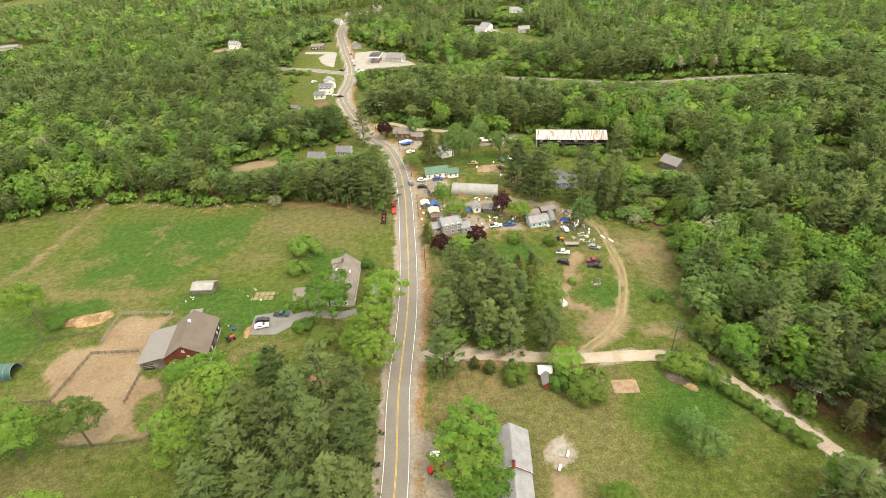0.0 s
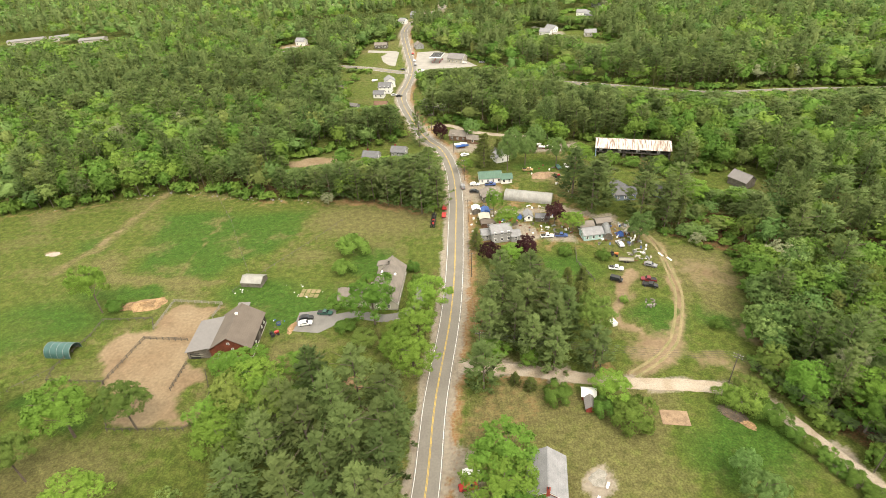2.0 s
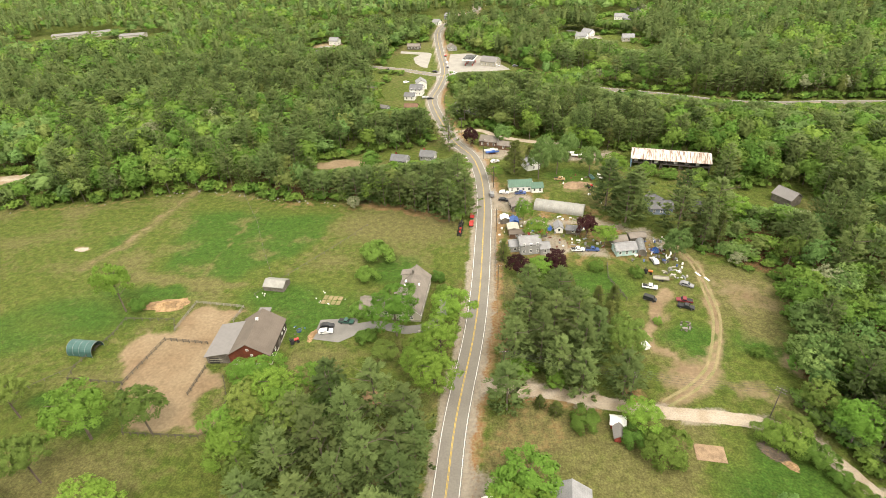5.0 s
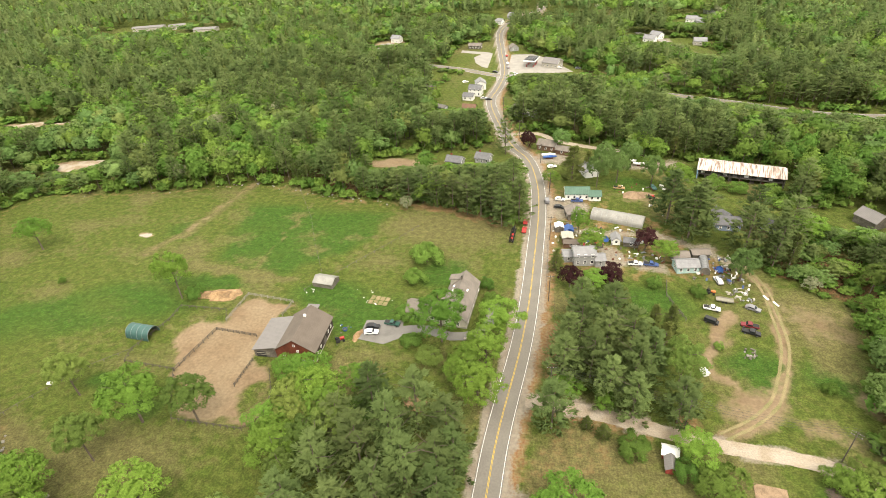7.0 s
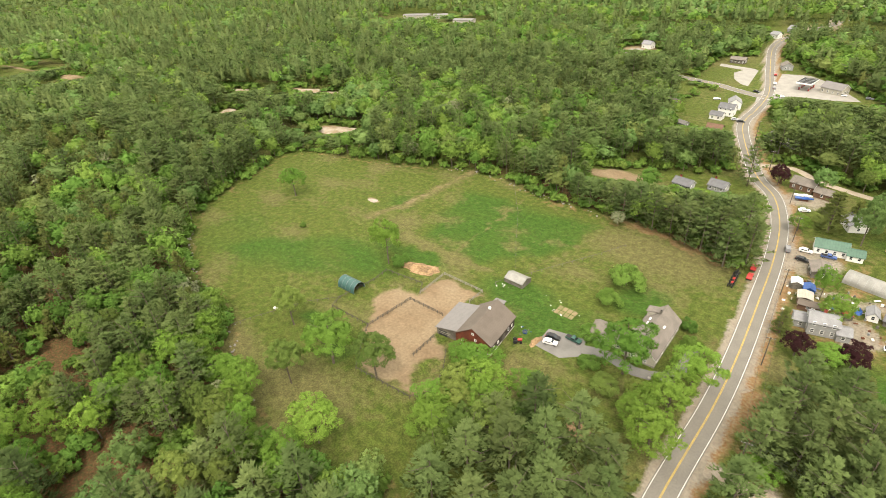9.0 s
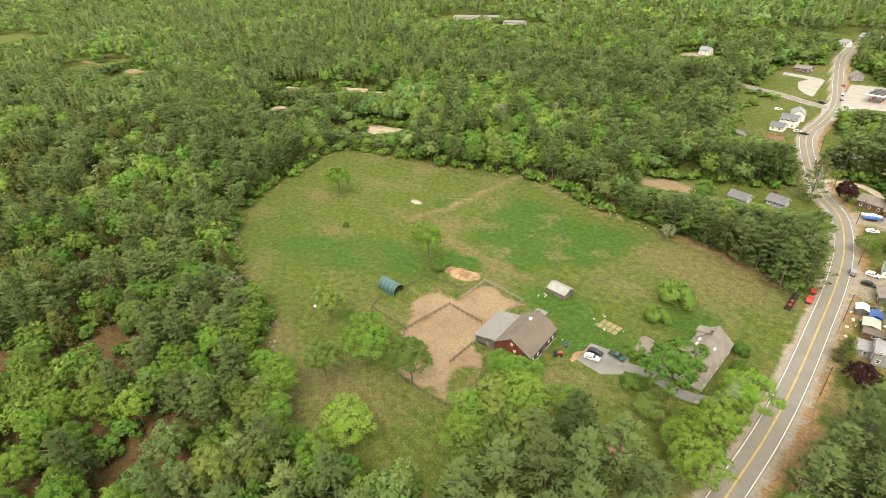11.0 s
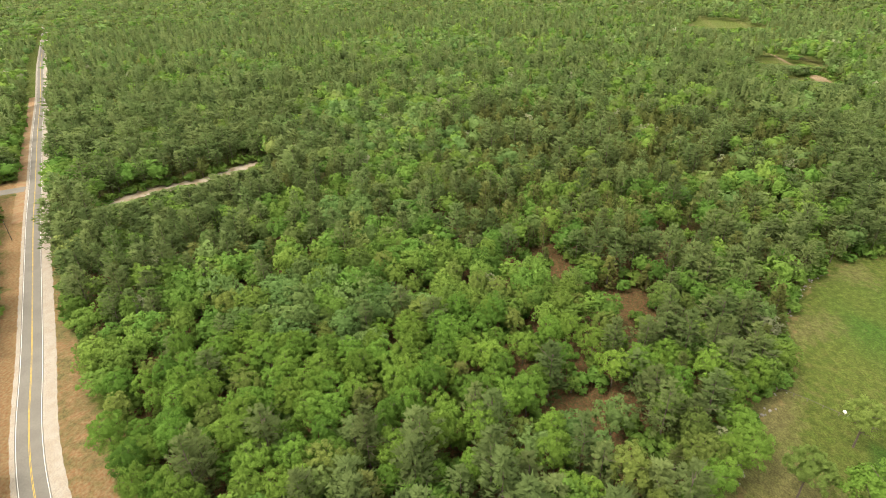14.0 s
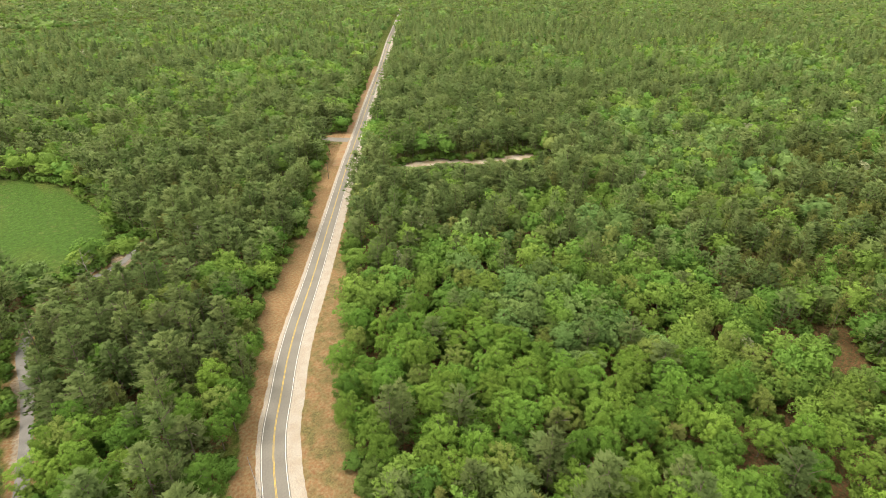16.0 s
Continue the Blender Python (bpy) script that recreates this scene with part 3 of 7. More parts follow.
def ground_material():
    m = bpy.data.materials.new("meadow_and_soil")
    m.use_nodes = True
    nt = m.node_tree
    b = nt.nodes["Principled BSDF"]
    b.inputs["Roughness"].default_value, b.inputs["Specular IOR Level"].default_value = 0.95, 0.1
    co = nt.nodes.new("ShaderNodeTexCoord")

    def fuzz(scale, detail=4, lo=0.35, hi=0.65, a=0.0, c=1.0):
        n = nt.nodes.new("ShaderNodeTexNoise")
        n.inputs["Scale"].default_value, n.inputs["Detail"].default_value = scale, detail
        nt.links.new(co.outputs["Object"], n.inputs["Vector"])
        r = nt.nodes.new("ShaderNodeMapRange")
        for k, v in enumerate((lo, hi, a, c)):
            r.inputs[k + 1].default_value = v
        nt.links.new(n.outputs[0], r.inputs[0])
        return r.outputs[0]

    def blend(fac, a, c, kind="MIX"):
        x = nt.nodes.new("ShaderNodeMix")
        x.data_type, x.blend_type = "RGBA", kind
        for sock, v in ((x.inputs[0], fac), (x.inputs[6], a), (x.inputs[7], c)):
            if isinstance(v, tuple):
                sock.default_value = (*v, 1)
            elif isinstance(v, (int, float)):
                sock.default_value = v
            else:
                nt.links.new(v, sock)
        return x.outputs[2]

    def rough_edge(sock, breakup, amount=0.5):
        """Mask plus noise, sharpened, so that soils meet in tatters."""
        s = nt.nodes.new("ShaderNodeMath"); s.operation = "MULTIPLY_ADD"
        nt.links.new(breakup, s.inputs[0])
        s.inputs[1].default_value = amount
        nt.links.new(sock, s.inputs[2])
        r = nt.nodes.new("ShaderNodeMapRange")
        r.inputs[1].default_value, r.inputs[2].default_value = 0.22 + amount * 0.5, 0.82 + amount * 0.5
        nt.links.new(s.outputs[0], r.inputs[0])
        return r.outputs[0]

    masks = {}
    for key, names in (("soils", ("sand", "gravel", "dirt")), ("plants", ("lush", "dry", "litter"))):
        at = nt.nodes.new("ShaderNodeAttribute"); at.attribute_name = key
        sp = nt.nodes.new("ShaderNodeSeparateColor")
        nt.links.new(at.outputs["Color"], sp.inputs[0])
        for k, n in enumerate(names):
            masks[n] = sp.outputs[k]
    f1, f2, f3, f4 = fuzz(0.08), fuzz(0.35), fuzz(1.3), fuzz(5.0, 2)
    base = blend(f2, (0.084, 0.118, 0.022), (0.112, 0.132, 0.031))
    base = blend(rough_edge(masks["lush"], f2, 0.16), base, blend(f3, (0.048, 0.108, 0.017), (0.066, 0.122, 0.020)))
    base = blend(rough_edge(masks["dry"], f2, 0.4), base, blend(f2, (0.172, 0.150, 0.063), (0.138, 0.136, 0.050)))
    base = blend(rough_edge(masks["litter"], f2, 0.3), base, blend(f3, (0.165, 0.080, 0.042), (0.082, 0.084, 0.030)))
    base = blend(1.0, base, fuzz(2.2, 6, 0.3, 0.7, 0.72, 1.22), "MULTIPLY")
    base = blend(1.0, base, fuzz(0.5, 5, 0.3, 0.7, 0.72, 1.2), "MULTIPLY")
    base = blend(rough_edge(masks["dirt"], f2, 0.5), base, blend(f3, (0.250, 0.130, 0.064), (0.290, 0.215, 0.112)))
    base = blend(rough_edge(masks["sand"], f2, 0.3), base, blend(f1, blend(f2, (0.270, 0.192, 0.118), (0.212, 0.148, 0.090)), (0.300, 0.228, 0.146)))
    base = blend(rough_edge(masks["gravel"], f3, 0.35), base, blend(f2, (0.335, 0.292, 0.236), (0.280, 0.236, 0.184)))
    base = blend(1.0, base, fuzz(1.1, 8, 0.3, 0.7, 0.82, 1.13), "MULTIPLY")
    nt.links.new(base, b.inputs["Base Color"])
    bp = nt.nodes.new("ShaderNodeBump")
    bp.inputs["Strength"].default_value, bp.inputs["Distance"].default_value = 0.8, 0.35
    nt.links.new(f4, bp.inputs["Height"])
    nt.links.new(bp.outputs[0], b.inputs["Normal"])
    return m


me.materials.append(ground_material())
tagged(new("ground", me), "meadow, woodland floor, sandy tracks and gravel verges", "ground", kind="structure")

fine_road = spline(ROAD[::3], 1.5)
south_road = fine_road[fine_road[:, 1] < 60]
tagged(ribbon("gravel_verge", south_road, 4.5, -6.9, 0.0, VERGE, None, 0.16), "pale crushed-gravel verge beside the asphalt", "verge", kind="structure")

road = tagged(ribbon("road", ROAD, 3.35, -3.35, 0.03, ASPHALT), "grey two-lane asphalt road with painted lines", "road", kind="structure")
for k in (0.13, -0.13):
    ribbon("centre_line", ROAD, k + 0.07, k - 0.07, 0.045, YELLOW, road)["label"] = "solid yellow centre line"
for k in (3.0, -3.0):
    ribbon("edge_line", ROAD, k + 0.075, k - 0.075, 0.045, WHITE_LINE, road)["label"] = "solid white edge line"
tagged(ribbon("gravel_drive", spline(DRIVE[::2], 1.2), 2.1, -2.1, 0.02, DRIVE_GRAVEL, None, 0.16), "pale packed-gravel drive between lawn and pines", "drive", kind="structure")
apron = [(-22, 405), (-23, 428), (-15, 440), (-14, 482), (3.6, 483), (17, 467), (34, 428), (20, 425), (-2, 426), (-6, 420), (2, 414), (-10, 402)]
apron_mesh = bpy.data.meshes.new("forecourt")
apron_mesh.from_pydata([(x, y, 0.012) for x, y in apron], [], [tuple(range(len(apron)))])
apron_mesh.materials.append(material("worn_pale_asphalt", (0.265, 0.250, 0.225), 0.9, vary=0.15, noise_scale=0.2))
tagged(new("forecourt", apron_mesh), "pale grey asphalt forecourt at the crossroads", "forecourt", kind="structure")
cross = tagged(ribbon("cross_road", CROSS, 3.8, -3.8, 0.02, ASPHALT), "grey asphalt cross road through the woods", "road", kind="structure")
for k in (0.1, 3.4, -3.4):
    ribbon("lane_line", CROSS, k + 0.09, k - 0.09, 0.035, YELLOW if k == 0.1 else WHITE_LINE, cross)
LOT_MAT = apron_mesh.materials[0]


def paved_lot(name, label, outline, z=0.015):
    """A flat worn asphalt surface of an outline of the plan."""
    lot = bpy.data.meshes.new(name)
    lot.from_pydata([(x, y, z) for x, y in outline], [], [tuple(range(len(outline)))])
    lot.materials.append(LOT_MAT)
    tagged(new(name, lot), label, "car park", kind="structure")


paved_lot("garage_lot", "pale asphalt lot before the white garage in the woods", [(-149, 526), (-146, 539), (-129, 534), (-122, 512), (-131, 506), (-137, 508)])
paved_lot("office_lot", "pale gravel lot beyond the crossroads", [(-58, 499), (-33, 490), (-30, 486), (-31, 440), (-36, 444), (-42, 456), (-45, 474), (-40, 484), (-58, 491)])
tagged(ribbon("hamlet_lane", spline([(98, 560), (108, 543), (114, 528), (120, 508), (123.5, 486), (128, 469), (132, 451)]), 3.0, -3.0, 0.3, LOT_MAT), "pale curving lane between the far hamlet houses", "lane", kind="structure")
tagged(ribbon("house_driveway", spline([(-46, 133.5), (-40, 132), (-33, 133.5), (-26, 134.5), (-18, 132), (-10, 134), (-6.5, 140), (-5.5, 148), (-6, 152)]), 1.9, -1.9, 0.02, PAVING),
       "worn grey asphalt driveway by the house", "driveway", kind="structure")
tagged(link_bm("parking_pad", prism([(-46.5, 128), (-46, 137), (-34, 138), (-33, 130), (-38, 126.5)], 0, 0.03), PAVING), "worn grey asphalt parking pad", "driveway", kind="structure").matrix_basis = Matrix(((1, 0, 0, 0), (0, 0, 1, 0), (0, -1, 0, 0.02), (0, 0, 0, 1)))
tagged(ribbon("side_street", spline([(-230, -276), (-217, -292), (-200, -310)]), 4.5, -4.5, 0.02, ASPHALT), "short asphalt side street", "road", kind="structure")

for line, gap in ((LOOP, 1.0),):
    fine_line = spline(line[::2], 1.0)
    for k in (gap, -gap):
        tagged(ribbon("track_rut", fine_line, k + 0.42, k - 0.42, 0.0, RUT, None, 0.12), "worn tan wheel rut in the grass", "track", "wheel ruts", "structure")
tagged(ribbon("dirt_clearing", spline([(-212, -213), (-228, -207), (-240, -199), (-257, -180), (-275, -171), (-292, -165)], 2.0), 6.0, -5.0, 0.0, PALE_SAND, None, 1.5), "bare sandy strip in the pine woods", "clearing", kind="structure")
tagged(ribbon("woodland_lane", LOT_PATH, 1.6, -1.6, 0.01, PAVING), "narrow grey asphalt lane through the pines", "lane", kind="structure")
tagged(ribbon("village_lane", NORTH_LANE, 2.0, -2.0, 0.005, DRIVE_GRAVEL), "narrow pale gravel lane behind the brown house", "lane", kind="structure")
far_bank = fine_road[(fine_road[:, 1] < -235) & (fine_road[:, 1] > -470)]
tagged(ribbon("dirt_bank", far_bank, 9.0, 4.0, -0.01, BANK, None, 0.5), "orange-brown bare bank beside the road", "bank", kind="structure")
tagged(ribbon("woodland_drive", spline([(-392, -444), (-384, -452), (-374, -462)]), 3, -3, 0.0, DRIVE_GRAVEL), "gravel drive mouth in the woods", "drive", kind="structure")


# ---- trees ----
def with_normals(tris, form, own=0.3):
    """Add to each triangle a shading normal that leans to the crown's form, as a soft mass of small leaves shades."""
    g = np.cross(tris[:, 1] - tris[:, 0], tris[:, 2] - tris[:, 0])
    g /= np.linalg.norm(g, axis=1)[:, None] + 1e-9
    form = form / (np.linalg.norm(form, axis=1)[:, None] + 1e-9)
    flip = (g * form).sum(1) < 0
    tris[flip] = tris[flip][:, ::-1]
    g[flip] *= -1
    n = form * (1 - own) + g * own
    n /= np.linalg.norm(n, axis=1)[:, None] + 1e-9
    return np.concatenate([tris, n[:, None]], 1)


def tris_at(centre, normal, size, r):
    """One ragged leaf-cluster triangle for each centre, square to normal."""
    n = len(centre)
    nn = normal / (np.linalg.norm(normal, axis=1)[:, None] + 1e-9)
    ref = r.normal(size=(n, 3))
    u = ref - nn * (ref * nn).sum(1)[:, None]
    u /= np.linalg.norm(u, axis=1)[:, None] + 1e-9
    v = np.cross(nn, u)
    s = (size * r.uniform(0.65, 1.3, n))[:, None]
    a = centre + u * s
    b = centre - u * s * 0.6 + v * s * r.uniform(0.5, 0.95, (n, 1))
    c = centre - u * s * 0.6 - v * s * r.uniform(0.5, 0.95, (n, 1))
    return np.stack([a, b, c], 1)


def broad_crown(seed, h, rad, n, size, low=0.3, lobes=30):
    """A rounded crown of leafy lobes, each lobe a tuft of small, mostly level leaf clusters."""
    r = np.random.default_rng(seed)
    cz, half = h * (low + 1) / 2, h * (1 - low) / 2
    k = np.arange(lobes) + 0.5
    z = 1 - 1.5 * k / lobes
    a = k * 2.39996 + r.uniform(-0.4, 0.4, lobes)
    flat = np.sqrt(np.maximum(0.02, 1 - z * z))
    d = np.stack([flat * np.cos(a), flat * np.sin(a), z], 1)
    swell = 1 + 0.16 * np.sin(2 * a + seed) + 0.10 * np.sin(3 * a + 2 * seed)
    c = d * np.array([rad, rad, half]) * (r.uniform(0.60, 0.92, lobes) * swell)[:, None] + [0, 0, cz]
    lr = rad * r.uniform(0.17, 0.33, lobes) * (36 / lobes) ** 0.42
    which = r.choice(lobes, n, p=lr ** 2 / (lr ** 2).sum())
    e = r.normal(size=(n, 3)) + d[which] * 0.6 + [0, 0, 0.7]
    e /= np.linalg.norm(e, axis=1)[:, None]
    p = c[which] + e * (lr[which] * r.uniform(0.55, 1.15, n))[:, None] * [1, 1, 0.8]
    p[:, 2] = np.maximum(p[:, 2], 0.15)
    form = 0.6 * e + 0.4 * d[which] + [0, 0, 0.2]
    lie = 0.65 * e + [0, 0, 0.28] + r.normal(scale=0.6, size=(n, 3))
    return with_normals(tris_at(p, lie, np.full(n, size), r), form, 0.28)


def pine_crown(seed, h, rad, whorls, tufts, size, low=0.26, taper=1.6, boughs=6):
    """Loose whorls of long boughs, each a flat pad of upswept needle tufts, with gaps between the layers."""
    r = np.random.default_rng(seed)
    rows = []
    for k in range(whorls):
        f = k / (whorls - 1)
        z = h * (low + (0.93 - low) * f ** 0.92)
        reach = rad * (0.13 + 0.90 * (1 - f ** taper) ** 0.8) * (0.74 if k == 0 else 1.0)
        m = boughs if f < 0.7 else max(3, boughs - 2)
        for j in range(m):
            rows.append((z + r.uniform(-0.28, 0.28) * h * (0.93 - low) / whorls, 2 * math.pi * (j + r.uniform(-0.35, 0.35)) / m + k * 1.3, reach * r.uniform(0.55, 1.15), 0.06 + 0.5 * f))
    clumped = tufts >= 6
    each = 6 if tufts >= 16 else 3
    per = tufts // each if clumped else tufts
    b = np.repeat(np.array(rows), per, 0)
    n = len(b)
    z, a, L, lift = b.T
    if tufts > 2:
        t = r.uniform(0.10, 1.0, n) ** 0.6
        off = r.uniform(-1, 1, n) * 0.42 * np.sqrt(np.maximum(0.05, 1.06 - t))
    else:
        t, off = r.uniform(0.2, 0.6, n), r.uniform(-0.2, 0.2, n)
    out = np.stack([np.cos(a), np.sin(a), np.zeros(n)], 1)
    across = np.stack([-np.sin(a), np.cos(a), np.zeros(n)], 1)
    p = out * (L * t)[:, None] + across * (off * L * 0.8)[:, None]
    p[:, 2] = z + L * t * (lift - 0.10) + 0.20 * L * t * t - 0.10 * L * np.abs(off) + r.normal(scale=0.12, size=n)
    high = np.clip((z / h - low) / (0.93 - low), 0, 1)[:, None]
    form = out * (0.85 - 0.5 * high) + across * (off * 0.8)[:, None] + np.array([0, 0, 1.0]) * (0.28 + 0.62 * high)
    if clumped:
        splay = out + across * (off * 1.6)[:, None]
        p, form, splay = (np.repeat(q, each, 0) for q in (p, form, splay))
        n = len(p)
        point = r.normal(scale=0.34, size=(n, 3)) + splay * 0.8 + [0, 0, 0.42]
        point /= np.linalg.norm(point, axis=1)[:, None]
        p = p + r.normal(scale=0.55 * size, size=(n, 3)) * [1, 1, 0.35]
        form = form + 0.35 * point
        long_ = size * r.uniform(1.3, 2.4, n)
        half_w = 0.40
    else:
        point = r.normal(scale=0.3, size=(n, 3)) + out * 0.9 + [0, 0, 0.35]
        long_ = L * r.uniform(0.34, 0.52, n)
        half_w = 0.85
    side = np.cross(point, r.normal(scale=0.5, size=(n, 3)) + [0, 0, 1.0])
    side /= np.linalg.norm(side, axis=1)[:, None] + 1e-9
    w = (size * r.uniform(0.7, 1.3, n))[:, None] * half_w
    plumes = with_normals(np.stack([p + side * w, p - side * w, p + point * long_[:, None]], 1), form, 0.22 if clumped else 0.14)
    m = 5
    ang = np.arange(m) * 2 * math.pi / m + seed
    core_r = rad * 0.36

    def ring(k, zz):
        return np.stack([core_r * k * np.cos(ang), core_r * k * np.sin(ang), np.full(m, h * zz)], 1)

    A, B, top = ring(1.0, low + 0.06), ring(0.7, low + (1 - low) * 0.55), np.tile([0, 0, h * (low + (1 - low) * 0.86)], (m, 1))
    A2, B2 = np.roll(A, -1, 0), np.roll(B, -1, 0)
    core = np.concatenate([np.stack([A, A2, B2], 1), np.stack([A, B2, B], 1), np.stack([B, B2, top], 1)])
    if clumped:
        return plumes
    if whorls <= 3:
        core = core[2 * m:]
    return np.concatenate([plumes, with_normals(core, core.mean(1) * [1, 1, 0] + [0.01, 0, rad * 0.32])])


def trunk_tris(h, r0, sides=5, limbs=0, seed=0, lean=0.0):
    """A tapered trunk with limbs, as triangles."""
    r = np.random.default_rng(seed)
    segs = [((0, 0, 0), (lean * h * 0.5, 0, h * 0.5), r0, r0 * 0.7), ((lean * h * 0.5, 0, h * 0.5), (lean * h, 0, h), r0 * 0.7, r0 * 0.25)]
    for k in range(limbs):
        z = h * r.uniform(0.35, 0.85)
        a = r.uniform(0, 6.28)
        L = h * r.uniform(0.15, 0.3)
        segs.append(((lean * z, 0, z), (lean * z + math.cos(a) * L, math.sin(a) * L, z + L * 0.7), r0 * 0.4, r0 * 0.1))
    out = []
    for p, q, ra, rb in segs:
        p, q = np.array(p, float), np.array(q, float)
        d = (q - p) / np.linalg.norm(q - p)
        u = np.cross(d, [0.3, 0.9, 0.1]); u /= np.linalg.norm(u)
        v = np.cross(d, u)
        ang = np.arange(sides) * 2 * math.pi / sides
        ring = np.cos(ang)[:, None] * u + np.sin(ang)[:, None] * v
        A, B = p + ring * ra, q + ring * rb
        A2, B2 = np.roll(A, -1, 0), np.roll(B, -1, 0)
        for t3 in (np.stack([A, A2, B2], 1), np.stack([A, B2, B], 1)):
            out.append(with_normals(t3, ring, 0.5))
    return np.concatenate(out)


# typical height and crown radius of each kind
SIZES = {"P": (21, 5.4), "D": (14, 5.0), "O": (14, 4.6), "S": (12, 3.2), "R": (9, 4.0), "W": (11, 4.2), "B": (4, 3.4), "G": (10, 4.2)}


# for each distance: conifer (whorls, fans, plume width, boughs), broad-leaved (clusters, size, lobes)
DETAIL = [((10, 48, 0.44, 6), (5600, 0.20, 84)), ((9, 24, 0.56, 6), (1150, 0.40, 52)), ((8, 12, 0.80, 6), (430, 0.60, 38)), ((7, 6, 1.10, 6), (150, 0.92, 26)),
          ((6, 4, 1.10, 6), (56, 1.25, 15)), ((5, 2, 1.35, 5), (18, 2.0, 8)), ((3, 2, 2.0, 5), (6, 2.8, 4))]
CORES = {}
for sub in (1, 2):
    bm = bmesh.new()
    bmesh.ops.create_icosphere(bm, subdivisions=sub, radius=1.0)
    faces = np.array([[v.co[:] for v in f.verts] for f in bm.faces])
    CORES[sub] = faces[faces[..., 2].mean(1) > -0.45]
    bm.free()


def crown_of(kind, seed, h, rad, level, lift=0.0):
    conifer, (n, size, lobes) = DETAIL[level]
    if kind in "PS":
        whorls, fans, width, boughs = conifer
        if kind == "P":
            return pine_crown(seed, h, rad, whorls, fans, width, 0.12 + lift, 1.1 + 0.45 * (seed % 3), boughs)
        return pine_crown(seed, h, rad, whorls + 2, max(1, fans * 2 // 3), width * 0.85, 0.06 + lift, 0.95, boughs)
    low = {"B": 0.0, "R": 0.12}.get(kind, 0.24) + lift
    if kind == "B":
        n, lobes = n * 2 // 3, 16
    if kind == "W":
        n = n * 3 // 4
    crown = broad_crown(seed, h, rad, n, size, low, lobes)
    if level < 1 and kind == "W":
        return crown
    d = CORES[2 if level == 3 and kind != "B" else 1]
    bump = (0.40 if level == 0 else 0.46 if kind == "B" else 0.5 if level == 1 else 0.6) + 0.12 * np.sin(d[..., 0:1] * 4 + seed) * np.cos(d[..., 1:2] * 5 + seed * 2) + (0.0 if level < 3 else 0.12)
    core = d * bump * np.array([rad, rad, h * (1 - low) / 2]) + [0, 0, h * (1 + low) / 2]
    return np.concatenate([crown, with_normals(core, d.mean(1) + [0, 0, 0.15])])


def tri_mesh(name, tris, mats, mat_of=None, tint=None):
    """A mesh from an array of triangles with a shading normal each (n, 4, 3)."""
    n = len(tris)
    me = bpy.data.meshes.new(name)
    me.vertices.add(n * 3)
    me.vertices.foreach_set("co", np.ascontiguousarray(tris[:, :3], np.float32).ravel())
    me.loops.add(n * 3)
    me.loops.foreach_set("vertex_index", np.arange(n * 3, dtype=np.int32))
    me.polygons.add(n)
    me.polygons.foreach_set("loop_start", np.arange(0, n * 3, 3, dtype=np.int32))
    for m in mats:
        me.materials.append(m)
    if mat_of is not None:
        me.polygons.foreach_set("material_index", mat_of.astype(np.int32))
    if tint is not None:
        at = me.attributes.new("tint", "FLOAT", "POINT")
        at.data.foreach_set("value", np.repeat(tint, 3).astype(np.float32))
    me.update()
    at = me.attributes.new("custom_normal", "FLOAT_VECTOR", "POINT")
    at.data.foreach_set("vector", np.ascontiguousarray(np.repeat(tris[:, 3], 3, 0), np.float32).ravel())
    me.update()
    return me


def moved(proto, pos, yaw, sc, sz):
    c, s = np.cos(yaw), np.sin(yaw)
    k = np.array([sc, sc, sc, 1.0])
    kz = np.array([sz, sz, sz, 1.0])
    on = np.array([1.0, 1.0, 1.0, 0.0])
    x, y, z = proto[..., 0] * k, proto[..., 1] * k, proto[..., 2] * kz
    return np.stack([x * c - y * s + pos[0] * on, x * s + y * c + pos[1] * on, z + pos[2] * on], -1)


TREE_WORDS = {
    "P": ("pine_tree", "tall dark-green white pine with layered boughs", "pine tree"),
    "D": ("leafy_tree", "bright green leafy tree in spring leaf", "tree"),
    "O": ("olive_green_tree", "olive-green broad-leaved tree with thin crown", "tree"),
    "S": ("spruce_tree", "narrow dark spruce with boughs to the ground", "spruce"),
    "R": ("purple_maple", "rounded dark purple-leaved maple", "maple tree"),
    "W": ("blossoming_tree", "pale whitish tree in bloom", "tree"),
    "G": ("sage_willow", "pale sage-green willow with soft crown", "willow"),
    "B": ("shrub", "dense rounded green shrub", "shrub"),
}
CROWNS, TRUNKS = {}, {}
for kind, (h, rad) in SIZES.items():
    for v in range(4):
        CROWNS[kind, v] = tri_mesh("crown", crown_of(kind, 100 + v * 7 + ord(kind), h, rad, 0, 0.16 if v > 1 and kind in "DOW" else 0.0), [SINGLE_LEAF[kind]])
        TRUNKS[kind, v] = tri_mesh("trunk", trunk_tris(h * 0.9, 0.24 if kind != "B" else 0.1, 6, 6, v, 0.02 * (v - 1)), [BARK])


def tree(kind, x, y, h, rad, group=""):
    v = int(rng.integers(2, 4)) if "paddock" in group else int(rng.integers(2))
    name, label, cat = TREE_WORDS[kind]
    H, R = SIZES[kind]
    root = thing(name, label, cat, x, y, float(rng.uniform(0, 360)), float(land(np.array([x]), np.array([y]))[0]) - 0.08, group)
    wide = rad / R * {"D": 1.32, "O": 1.15, "P": 1.24}.get(kind, 1.0)
    root.scale = (wide, wide, h / H)
    for nm, me in (("trunk", TRUNKS[kind, v]), ("crown", CROWNS[kind, v])):
        new(nm, me).parent = root
    return root


def plant(group, rows):
    for kind, x, y, h, r in rows:
        tree(kind, x, y, h, r, group)


